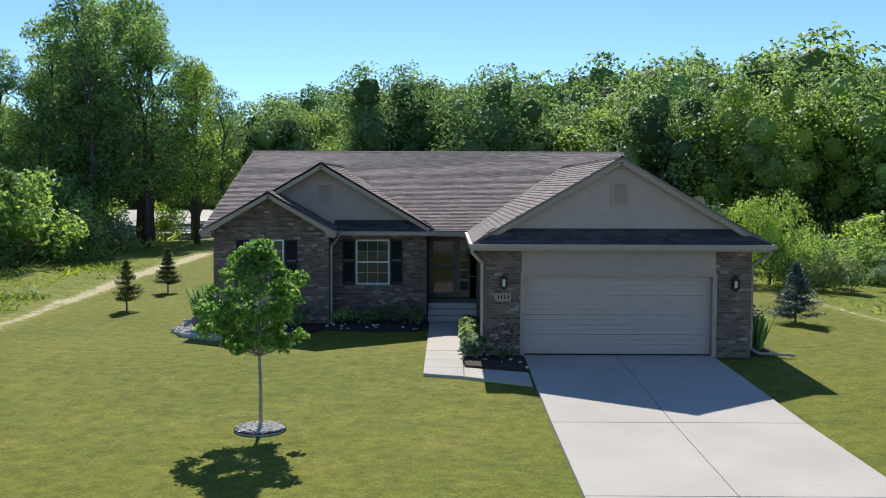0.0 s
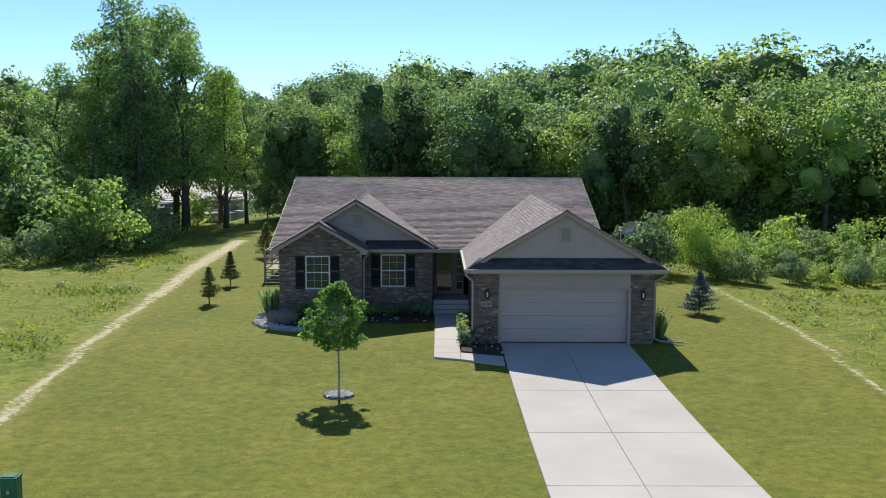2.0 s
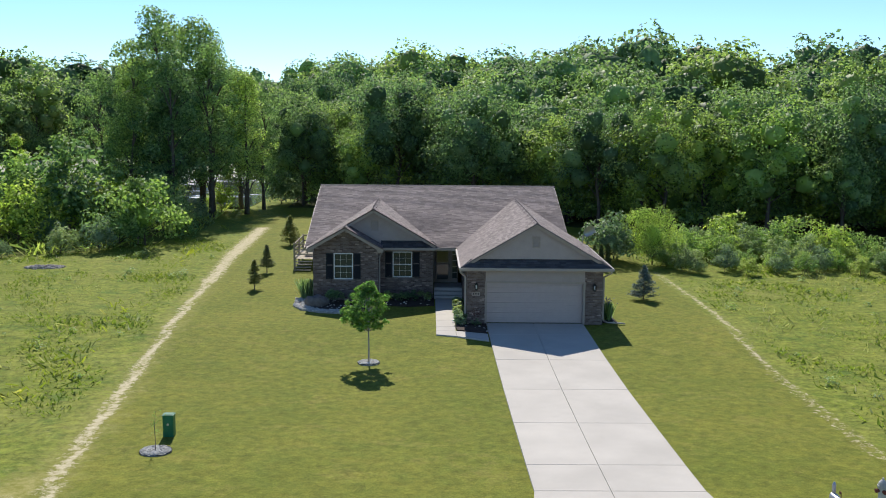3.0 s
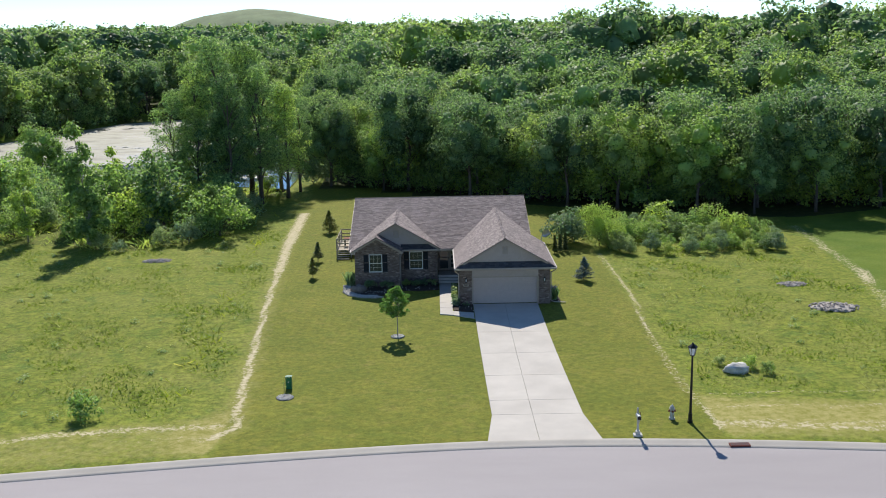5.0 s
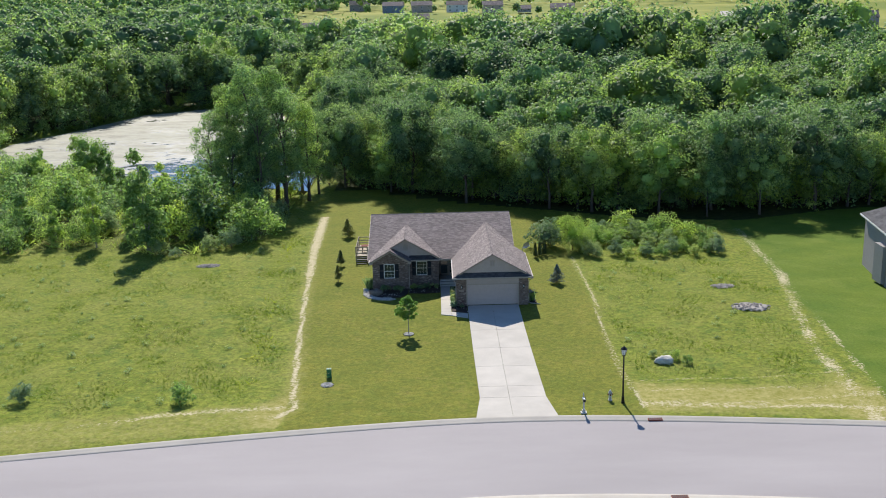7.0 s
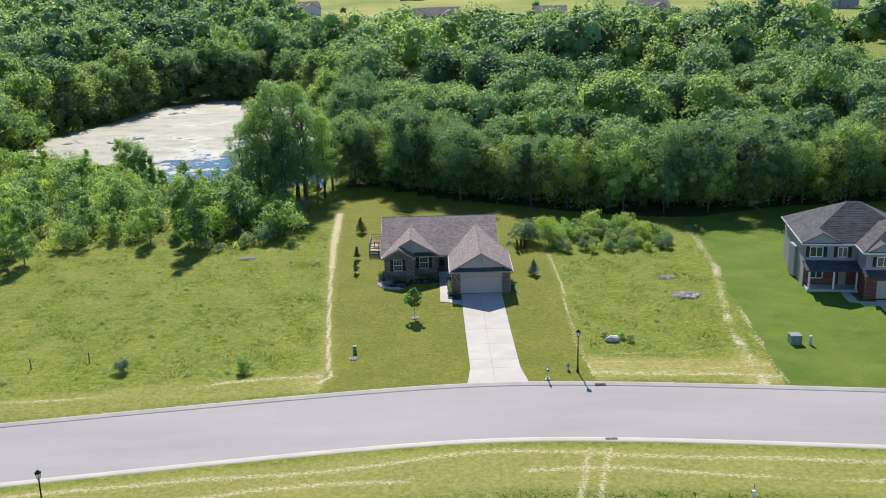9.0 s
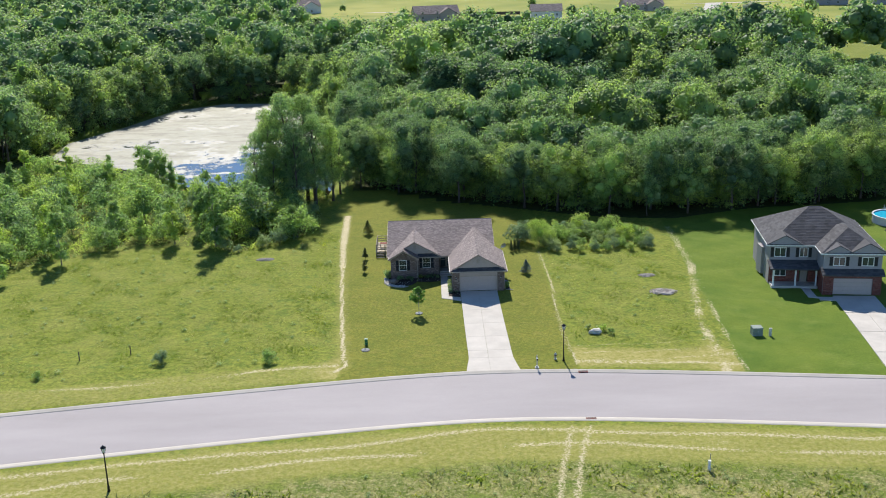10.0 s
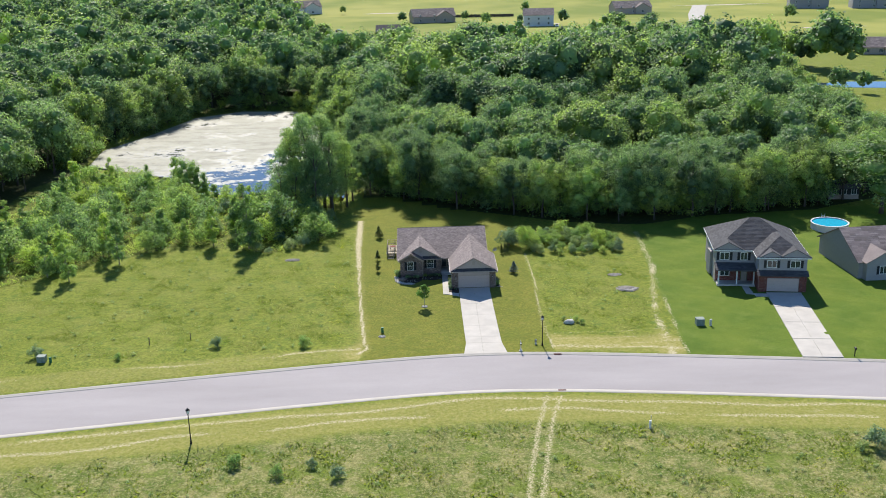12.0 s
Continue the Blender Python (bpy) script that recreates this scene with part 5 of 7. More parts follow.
    w.matrix_basis = pose(10.4, 20.3, 0) @ Matrix.Diagonal((0.66, 0.66, 1.0, 1))
    w2 = tree_model("spreading_tree", "broad", 15.5, 6000, 0.36, M["leaf_light"], M["bark"], "large spreading light-green tree on the neighbour's lawn", "tree", 91, 0.3)
    w2.matrix_basis = pose(81.5, 36, 0) @ Matrix.Diagonal((1.6, 1.6, 1, 1))
    edge = [tree_model("front_tree", "broad", 10.0, 4500, 0.24, M["leaf_poplar"] if k else M["leaf_light"], M["bark"], "smaller leafy tree in front of the woods", "tree", 95 + k, 0.3, "trees before the woods") for k in range(2)]
    place(edge, [(8, 47, 0.9), (14, 42, 1.0), (24, 37, 1.05), (30, 35.5, 0.85), (37, 36, 0.95), (19, 40, 0.9), (45, 38.5, 0.9), (-12, 57, 0.9), (0, 50, 1.0), (53, 40, 0.85), (61, 41, 1.0)], rng, 0.9, 1.1)
    retire(edge)


trees_round_the_pond()


def field_bushes():
    rng = np.random.default_rng(17)
    b = [tree_model("meadow_shrub", "bush", 1.9, 800, 0.17, M["leaf_light"] if k else M["leaf_grey"], M["bark"], "yellowish shrub standing in the meadow" if k else "grey-green shrub standing in the meadow", "bush", 100 + k, 0.35, "meadow shrubs", core=0.3) for k in range(2)]
    for m, x, y, s in ((1, -25.0, -21.6, 1.05), (0, -37.5, -20.6, 1.0), (0, -61.3, -23.4, 1.15), (1, -50.0, -24.1, 0.6), (1, -28.8, -54.8, 0.95), (1, -23.8, -57.2, 0.9), (0, -20.4, -55.8, 0.7), (0, -17.3, -58, 0.95), (0, 41.5, -55, 1.6), (0, 39.3, -55.5, 0.8), (1, 14.2, -15.0, 0.55), (1, 14.9, -16.0, 0.5), (0, 12.4, -14.2, 0.45)):
        copy_thing(b[m], pose(x, y, -0.05 + float(fall(x, y)), 0, 0, rng.uniform(0, 360)) @ Matrix.Diagonal((s, s, s, 1)))
    retire(b)


field_bushes()


def conifer(name, x, y, h, w, material, label, seed, tiers=9, gap=0.0):
    """A small conifer: a stem and tiers of needled boughs."""
    rng = np.random.default_rng(seed)
    t = thing(name, label, "conifer", (x, y, 0))
    part("trunk", Geo().tube([(x, y, -0.1), (x, y, h * 0.5), (x, y, h * 0.97)], [h * 0.02, h * 0.014, h * 0.004], 6), M["bark"], t)
    pos, nrm = [], []
    boughs = Geo()
    for k in range(tiers):
        f = k / (tiers - 1)
        z, r = h * (0.10 + gap + (0.86 - gap) * f), w / 2 * (1 - f) ** 0.85 + 0.03
        for j in range(int(7 + 5 * (1 - f))):
            a = rng.uniform(0, 2 * np.pi)
            rr = r * rng.uniform(0.7, 1.1)
            boughs.tube([(x, y, z), (x + rr * 0.9 * math.cos(a), y + rr * 0.9 * math.sin(a), z + rr * 0.15)], [0.012, 0.003], 3, False)
            for q in np.linspace(0.25, 1, 9):
                for _ in range(7):
                    s = rng.normal(0, 0.045 * h / 2, 3)
                    pos.append((x + rr * q * math.cos(a) + s[0], y + rr * q * math.sin(a) + s[1], z + rr * 0.16 * q + s[2]))
                    nrm.append((rng.normal(), rng.normal(), 0.7 + rng.random()))
    v, f = leaf_quads(np.array(pos), np.array(nrm), 0.065 * h, rng, 0.28)
    part("needles", raw_mesh("needles", v, f, material), material, t)
    part("branch_framework", boughs, M["bark"], t)["kind"] = "stuff"
    return t


conifer("blue_spruce", 7.0, 6.9, 1.95, 1.75, M["needle_blue"], "small blue spruce on the lawn", 1, 10)
conifer("dwarf_pine", -15.75, 9.4, 1.75, 1.15, M["needle"], "small dark pine on the lawn beside the track", 2, 8, 0.12)
conifer("dwarf_pine", -16.0, 15.6, 1.8, 1.05, M["needle"], "small dark pine on the lawn beside the track", 3, 8, 0.12)
conifer("round_spruce", -16.3, 29.0, 2.3, 2.0, M["needle"], "dense dark spruce on the lawn behind the house", 4, 10)
for k, (x, y) in enumerate(((5.8, 17.3), (6.35, 17.8), (6.9, 18.3))):
    conifer("arborvitae", x, y, 1.7, 0.5, M["needle"], "narrow columnar arborvitae in a short row", 5 + k, 12)


def stones_ring(t, cx, cy, r0, r1, n, seed, z=0.03, name="stone_mulch"):
    """A bed of small pale stones between two radii."""
    rng = random.Random(seed)
    g = Geo()
    for _ in range(n):
        a, r = rng.uniform(0, 2 * math.pi), math.sqrt(rng.uniform(r0 * r0, r1 * r1))
        s = rng.uniform(0.025, 0.05)
        g.lump((cx + r * math.cos(a), cy + r * math.sin(a), z + s * 0.3), (s, s * 0.8, s * 0.6), rng.random() * 9, 0.3, 3, 5)
    ob = part(name, g, M["stone"], t)
    ob["kind"] = "stuff"
    return ob


def sapling():
    """The young maple on the front lawn."""
    x, y = -7.95, -7.25
    rng = np.random.default_rng(3)
    t = thing("maple_sapling", "young maple with a rounded leafy crown on the lawn", "tree", (x, y, 0))
    g = Geo().tube([(x, y, -0.05), (x + 0.01, y, 0.7), (x - 0.01, y, 1.5), (x + 0.02, y + 0.02, 2.4), (x, y, 3.3)], [0.045, 0.034, 0.03, 0.018, 0.005], 8)
    puffs = []
    for k in range(95):
        f = rng.uniform(0.0, 1.0) ** 1.15
        a = rng.uniform(0, 2 * np.pi)
        w = 1.10 * (math.sin(math.pi * min(1, 0.24 + 0.74 * f)) ** 0.85) * rng.uniform(0.4, 1.06)
        puffs.append((x + w * math.cos(a), y + w * math.sin(a), 1.62 + 1.80 * f, rng.uniform(0.10, 0.21)))
    puffs.append((x, y, 3.45, 0.13))
    for p in puffs:
        z0 = max(1.4, min(3.1, p[2] - 0.45))
        g.tube([(x, y, z0), ((x + p[0]) / 2, (y + p[1]) / 2, (z0 + p[2]) / 2 - 0.03), p[:3]], [0.012, 0.008, 0.003], 4, False)
    part("trunk", g, M["bark_pale"], t, smooth=True)
    v, f = puff_leaves(puffs, 90, 0.105, rng, 0.4, 0.3, 1.7)
    part("crown", raw_mesh("crown", v, f, M["leaf_maple"]), M["leaf_maple"], t)
    ring = thing("tree_ring", "ring of pale stones round a young tree's foot", "mulch ring", (x, y, 0))
    part("soil", Geo().prism([(x + 0.47 * math.cos(a), y + 0.47 * math.sin(a)) for a in np.linspace(0, 2 * math.pi, 24, endpoint=False)], -0.1, 0.02), M["stone"], ring)
    stones_ring(ring, x, y, 0.06, 0.45, 320, 2)
    part("edging", Geo().tube([(x + 0.48 * math.cos(a), y + 0.48 * math.sin(a), 0.02) for a in np.linspace(0, 2 * math.pi, 25)], [0.012] * 25, 5, False), M["mulch"], ring)


sapling()


def small_ring():
    x, y = -14.1, -18.8
    ring = thing("tree_ring", "ring of pale stones round a thin staked whip", "mulch ring", (x, y, 0))
    part("soil", Geo().prism([(x + 0.50 * math.cos(a), y + 0.50 * math.sin(a)) for a in np.linspace(0, 2 * math.pi, 24, endpoint=False)], -0.1, 0.02), M["stone"], ring)
    stones_ring(ring, x, y, 0.0, 0.48, 330, 5)
    part("edging", Geo().tube([(x + 0.51 * math.cos(a), y + 0.51 * math.sin(a), 0.02) for a in np.linspace(0, 2 * math.pi, 25)], [0.012] * 25, 5, False), M["mulch"], ring)
    rng = np.random.default_rng(9)
    t = thing("sapling_whip", "thin bare whip with a few yellow leaves", "tree", (x - 0.02, y + 0.05, 0))
    part("stem", Geo().tube([(x, y, -0.05), (x - 0.03, y + 0.05, 0.8), (x, y + 0.1, 1.3)], [0.014, 0.01, 0.004], 5), M["bark"], t)
    p = np.stack([x + rng.normal(0, 0.10, 50), y + 0.08 + rng.normal(0, 0.10, 50), rng.uniform(0.5, 1.35, 50)], -1)
    v, f = leaf_quads(p, rng.normal(size=(50, 3)), 0.07, rng)
    part("leaves", raw_mesh("leaves", v, f, M["leaf_light"]), M["leaf_light"], t)


small_ring()


def utility_pedestal(x, y, w, d, h, material, label, name="utility_pedestal"):
    t = thing(name, label, "utility box", (x, y, 0))
    part("housing", Geo().prism([(x - w / 2, y - d / 2 + 0.03), (x - w / 2 + 0.03, y - d / 2), (x + w / 2 - 0.03, y - d / 2), (x + w / 2, y - d / 2 + 0.03), (x + w / 2, y + d / 2), (x - w / 2, y + d / 2)], -0.05, h - 0.05), material, t)
    part("lid", Geo().prism([(x - w / 2 - 0.015, y - d / 2 - 0.015), (x + w / 2 + 0.015, y - d / 2 - 0.015), (x + w / 2 + 0.015, y + d / 2 + 0.015), (x - w / 2 - 0.015, y + d / 2 + 0.015)], h - 0.05, h - 0.02)
         .prism([(x - w / 2 + 0.03, y - d / 2 + 0.03), (x + w / 2 - 0.03, y - d / 2 + 0.03), (x + w / 2 - 0.03, y + d / 2 - 0.03), (x - w / 2 + 0.03, y + d / 2 - 0.03)], h - 0.02, h), material, t)
    part("latch", Geo().box(x - 0.03, y - d / 2 - 0.02, h * 0.5, x + 0.03, y - d / 2, h * 0.6), M["metal"], t)
    return t


utility_pedestal(-14.1, -17.1, 0.36, 0.32, 0.75, M["green_plastic"], "green plastic utility pedestal standing on the lawn")
utility_pedestal(31.5, -18.3, 1.15, 1.1, 0.95, M["cabinet"], "grey-green pad-mounted transformer box on the lawn", "transformer_box")
utility_pedestal(32.9, -18.9, 0.28, 0.28, 0.95, M["stone"], "pale utility pedestal beside the transformer")
utility_pedestal(-60.2, -24.6, 1.1, 1.0, 0.9, M["cabinet"], "grey pad-mounted transformer box in the meadow", "transformer_box")
utility_pedestal(-58.9, -25.0, 0.3, 0.3, 0.8, M["green_plastic"], "green utility pedestal in the meadow")
utility_pedestal(-47.0, -19.2, 0.1, 0.1, 1.1, M["bark"], "thin wooden survey stake in the meadow", "survey_stake")
utility_pedestal(-41.5, -17.8, 0.1, 0.1, 1.1, M["bark"], "thin wooden survey stake in the meadow", "survey_stake")
utility_pedestal(17.6, -49.2, 0.22, 0.22, 1.0, M["white"], "white plastic marker post in the rough grass", "marker_post")
utility_pedestal(17.75, -48.9, 0.07, 0.07, 1.5, M["metal"], "thin steel marker rod in the rough grass", "marker_rod")


def street_lamp(x, y, lean=0.0):
    t = thing("street_lamp", "black post-top street lantern at the roadside", "street lamp", (x, y, 0), "street lamps")

    def ring(r, n=10):
        return [(x + r * math.cos(2 * math.pi * k / n), y + r * math.sin(2 * math.pi * k / n)) for k in range(n)]

    part("base", Geo().prism(ring(0.14), -0.1, 0.12).prism(ring(0.11), 0.12, 0.5), M["black"], t)
    part("pole", Geo().tube([(x, y, 0.4), (x, y, 2.2), (x, y, 3.72)], [0.075, 0.062, 0.05], 10), M["black"], t)
    lant = part("lantern_frame", Geo().prism(ring(0.13, 6), 3.70, 3.76), M["black"], t)
    part("lantern_rim", Geo().prism(ring(0.26, 6), 4.16, 4.20), M["black"], lant)
    g = Geo()
    for k in range(6):
        a = math.pi / 3 * k
        g.bar((x + 0.13 * math.cos(a), y + 0.13 * math.sin(a), 3.75), (x + 0.22 * math.cos(a), y + 0.22 * math.sin(a), 4.17), 0.02)
    part("lantern_bars", g, M["black"], lant)
    glass = Geo()
    for k in range(6):
        a, b = math.pi / 3 * k, math.pi / 3 * (k + 1)
        glass.face((x + 0.125 * math.cos(a), y + 0.125 * math.sin(a), 3.76), (x + 0.125 * math.cos(b), y + 0.125 * math.sin(b), 3.76), (x + 0.21 * math.cos(b), y + 0.21 * math.sin(b), 4.16), (x + 0.21 * math.cos(a), y + 0.21 * math.sin(a), 4.16))
    part("lantern_glass", glass, M["white"], lant, "frosted white lamp glass")
    part("lantern_roof", Geo().tube([(x, y, 4.19), (x, y, 4.28), (x, y, 4.36), (x, y, 4.44)], [0.27, 0.17, 0.06, 0.02], 6), M["black"], lant)
    return t


street_lamp(8.2, -23.95)
street_lamp(-34.7, -49.3)


def mailbox(x, y, dark=False):
    t = thing("mailbox", "black mailbox with rounded top on a post at the kerb" if dark else "grey mailbox on a white-trimmed post at the kerb", "mailbox", (x, y, 0))
    post = M["black"] if dark else M["stone"]
    part("post", Geo().box(x - 0.05, y - 0.05, -0.1, x + 0.05, y + 0.05, 1.02).bar((x, y, 0.6), (x, y - 0.3, 0.97), 0.06), post, t)
    if not dark:
        part("post_base", Geo().box(x - 0.22, y - 0.18, -0.1, x + 0.22, y + 0.18, 0.12).box(x - 0.11, y - 0.11, 0.12, x + 0.11, y + 0.11, 0.3), M["stone"], t)
        part("finial", Geo().tube([(x, y + 0.12, 1.0), (x, y + 0.12, 1.45), (x, y + 0.12, 1.52)], [0.05, 0.05, 0.02], 8), M["metal"], t)
    ring = [(-0.1, 1.02), (0.1, 1.02), (0.1, 1.14)] + [(0.1 * math.cos(a), 1.14 + 0.1 * math.sin(a)) for a in np.linspace(0.3, math.pi - 0.3, 6)] + [(-0.1, 1.14)]
    g = Geo()
    n = len(ring)
    g.v = [(x + a, y - 0.35, z) for a, z in ring] + [(x + a, y + 0.15, z) for a, z in ring]
    g.f = [tuple(range(n)), tuple(range(2 * n - 1, n - 1, -1))] + [(k, n + k, n + (k + 1) % n, (k + 1) % n) for k in range(n)]
    box = part("box", g, M["black"] if dark else M["metal"], t)
    part("door", Geo().box(x - 0.09, y - 0.365, 1.03, x + 0.09, y - 0.351, 1.2), M["black"], box)
    part("flag", Geo().box(x + 0.101, y - 0.1, 1.08, x + 0.112, y - 0.07, 1.3).box(x + 0.101, y - 0.1, 1.25, x + 0.112, y + 0.02, 1.32), M["brick_red"], box, "red flag")
    return t


mailbox(5.05, -25.75)
mailbox(48.7, -30.9, True)


def hydrant(x, y):
    t = thing("fire_hydrant", "weathered cream fire hydrant with red caps beside the road", "fire hydrant", (x, y, 0))
    paint = M["stone"]
    part("barrel", Geo().tube([(x, y, -0.1), (x, y, 0.08), (x, y, 0.09), (x, y, 0.55), (x, y, 0.56), (x, y, 0.62)], [0.16, 0.16, 0.11, 0.11, 0.15, 0.15], 12), paint, t)
    part("bonnet", Geo().tube([(x, y, 0.62), (x, y, 0.7), (x, y, 0.76), (x, y, 0.78), (x, y, 0.83)], [0.13, 0.11, 0.06, 0.03, 0.025], 12), paint, t)
    for a in (0, math.pi, -math.pi / 2):
        c, s = math.cos(a), math.sin(a)
        part("nozzle", Geo().tube([(x + 0.08 * c, y + 0.08 * s, 0.46), (x + 0.2 * c, y + 0.2 * s, 0.46)], [0.055, 0.06], 8), M["brick_red"], t)


hydrant(7.35, -23.4)


def kerb_inlet(x, y):
    t = thing("storm_drain", "rusty cast-iron storm drain grate in the kerb", "storm drain", (x, y, 0))
    part("frame", Geo().box(x - 0.5, y - 0.2, -0.2, x + 0.5, y + 0.2, -0.03), M["brick_red"], t)
    for k in range(8):
        part("grate_bar", Geo().box(x - 0.44 + k * 0.115, y - 0.17, -0.03, x - 0.38 + k * 0.115, y + 0.17, -0.018), M["black"], t)


kerb_inlet(9.9, -27.15)
kerb_inlet(9.0, -38.35)


def boulder(name, x, y, r, material, label, seed):
    t = thing(name, label, "rock", (x, y, 0))
    part("rock", Geo().lump((x, y, r[2] * 0.45), r, seed, 0.5, 9, 16), material, t, smooth=True)


boulder("white_boulder", 13.1, -15.7, (0.78, 0.5, 0.36), M["stone"], "large pale boulder lying among weeds", 3)
boulder("field_boulder", -11.5, 4.3, (0.66, 0.5, 0.42), plain("brown_boulder", (0.20, 0.165, 0.14), 0.9, vary=0.3), "brown field boulder in the flower bed", 5)


def gravel_pile(x, y, rx, ry, h, seed):
    rng = random.Random(seed)
    g = Geo().lump((x, y, -0.03), (rx * 0.75, ry * 0.75, h), seed, 0.6, 8, 22)
    for k in range(6):
        a = rng.uniform(0, 6.283)
        g.lump((x + rx * 0.55 * math.cos(a), y + ry * 0.55 * math.sin(a), -0.03), (rx * rng.uniform(0.25, 0.45), ry * rng.uniform(0.25, 0.45), h * rng.uniform(0.5, 0.9)), seed + k, 0.7, 6, 14)
    for _ in range(160):
        a, q = rng.uniform(0, 6.283), math.sqrt(rng.random())
        s = rng.uniform(0.04, 0.11)
        g.lump((x + rx * q * math.cos(a), y + ry * q * math.sin(a), h * (1 - q * q) + 0.01), (s, s, s * 0.7), rng.random() * 9, 0.4, 3, 5)
    t = thing("gravel_pile", "low spread heap of grey gravel in rough grass", "gravel heap", (x, y, 0))
    part("gravel", g, M["gravel"], t)


gravel_pile(24.2, -2.4, 1.9, 1.3, 0.15, 4)
gravel_pile(23.4, 4.2, 1.2, 0.8, 0.12, 6)
gravel_pile(-31.0, 17.0, 1.4, 0.8, 0.14, 8)


# ---- beds round the house ----
def bed(name, ring, label, stones=0, seed=1, material=None):
    t = thing(name, label, "flower bed", (ring[0][0], ring[0][1], 0))
    part("soil", Geo().prism(ring, -0.1, 0.05), material or M["mulch"], t)
    rng = random.Random(seed)
    g = Geo()
    xs, ys = [p[0] for p in ring], [p[1] for p in ring]
    k = 0
    while k < stones:
        x, y = rng.uniform(min(xs), max(xs)), rng.uniform(min(ys), max(ys))
        if inside(np.array(x), np.array(y), ring):
            s = rng.uniform(0.03, 0.07)
            g.lump((x, y, 0.05 + s * 0.3), (s, s * 0.85, s * 0.6), rng.random() * 9, 0.3, 3, 5)
            k += 1
    if stones:
        part("river_stone", g, M["stone"], t)["kind"] = "stuff"
    return t


bed("stone_edging", [(-12.9, 6.5), (-12.75, 4.2), (-12.2, 3.2), (-11.2, 2.5), (-10.0, 2.3), (-9.4, 2.6), (-10.0, 3.0), (-11.0, 3.2), (-11.8, 3.8), (-12.2, 4.6), (-12.3, 6.5)], "crescent of pale river stones round the house corner", 480, 3, M["gravel"])
# the corner bed's interior: shade beside the wall is put into its dark mulch colour
bed("corner_bed", [(-12.3, 9.5), (-12.295, 6.5), (-12.195, 4.6), (-11.795, 3.81), (-11.0, 3.21), (-10.0, 3.01), (-9.0, 3.3), (-8.3, 4.4), (-8.25, 5.93), (-11.9, 5.93), (-11.9, 9.5)], "shrub bed at the house corner, its shade put into dark mulch", 60, 9)
bed("shrub_bed", [(-8.2, 4.6), (-6.5, 4.3), (-5.05, 4.6), (-5.05, 6.95), (-8.15, 6.95)], "dark mulched shrub bed beneath the window", 22, 4)
bed("garage_bed", [(-4.0, 6.0), (-4.0, -0.9), (-3.95, -1.7), (-2.5, -2.25), (-2.46, -0.2), (-3.44, -0.2), (-3.44, 6.0)], "narrow dark mulched bed beside the garage wall", 22, 5)
bed("side_bed", [(3.45, 0.4), (3.45, 3.0), (4.2, 3.0), (4.3, 0.3)], "mulched bed at the garage corner", 20, 6)


def shrub(name, x, y, w, h, n, size, material, label, seed, upright=False):
    rng = np.random.default_rng(seed)
    t = thing(name, label, "shrub", (x, y, 0.03))
    if upright:
        p = np.stack([x + rng.normal(0, w * 0.22, n), y + rng.normal(0, w * 0.22, n), rng.uniform(0.15, 0.75, n) * h], -1)
        nr = np.stack([rng.normal(size=n), rng.normal(size=n), 0.15 * rng.normal(size=n)], -1)
        nr /= np.linalg.norm(nr, axis=1, keepdims=True)
        side = np.cross(nr, (0, 0, 1.0))
        tip = np.stack([(p[:, 0] - x) * 0.7, (p[:, 1] - y) * 0.7, np.full(n, size * 1.0)], -1)
        v = np.stack([p - tip * 0.5 - side * size * 0.06, p - tip * 0.5 + side * size * 0.06, p + tip * 0.5 + side * size * 0.02, p + tip * 0.5 - side * size * 0.02], 1).reshape(-1, 3)
        f = np.arange(4 * n).reshape(n, 4)
    else:
        puffs = [(x + rng.uniform(-0.35, 0.35) * w, y + rng.uniform(-0.35, 0.35) * w, h * rng.uniform(0.3, 0.75), h * rng.uniform(0.2, 0.35)) for _ in range(10)]
        v, f = puff_leaves(puffs, n / 10, size, rng, 0.35)
    part("leaves", raw_mesh("leaves", v, f, material), material, t)
    part("stems", Geo().tube([(x, y, -0.05), (x + 0.03, y, h * 0.45)], [0.025, 0.008], 5).tube([(x, y, -0.05), (x - 0.1, y + 0.05, h * 0.5)], [0.02, 0.006], 5), M["bark"], t)
    return t


shrub("ornamental_grass", -12.25, 6.6, 1.0, 1.05, 420, 0.75, M["leaf_grey"], "tuft of arching ornamental grass in the stone bed", 1, True)
shrub("low_shrub", -10.6, 4.9, 1.4, 0.85, 900, 0.09, M["leaf"], "low dark shrub beside the boulder", 2)
shrub("low_shrub", -9.2, 4.9, 1.3, 0.8, 900, 0.09, M["leaf"], "low dark shrub beneath the window", 3)
for k, x in enumerate((-7.7, -7.0, -6.3, -5.6)):
    shrub("low_shrub", x, 5.9, 0.9, 0.6, 600, 0.08, M["leaf"], "low dark-leaved shrub against the brick wall", 10 + k)
for k in range(9):
    shrub("lavender", -3.76, 4.6 - k * 0.62, 0.5, 0.55, 330, 0.16, M["leaf_grey"], "pale yellowish lavender clump in a row", 20 + k)
shrub("small_shrub", -3.7, -0.55, 0.5, 0.35, 260, 0.05, M["leaf_grey"], "small grey-leaved shrub at the garage corner", 31)
shrub("red_shrub", -3.0, -0.65, 0.6, 0.35, 320, 0.05, M["leaf"], "dark creeping shrub at the garage wall", 32)
t = shrub("japanese_maple", -2.95, -0.5, 0.35, 1.1, 130, 0.07, plain("red_leaves", (0.10, 0.035, 0.03), 0.7), "thin red-leaved shrub before the brick", 33)
iris = shrub("iris_clump", 3.85, 0.9, 0.6, 0.95, 240, 0.65, M["leaf"], "clump of blue-flowering irises at the garage corner", 34, True)
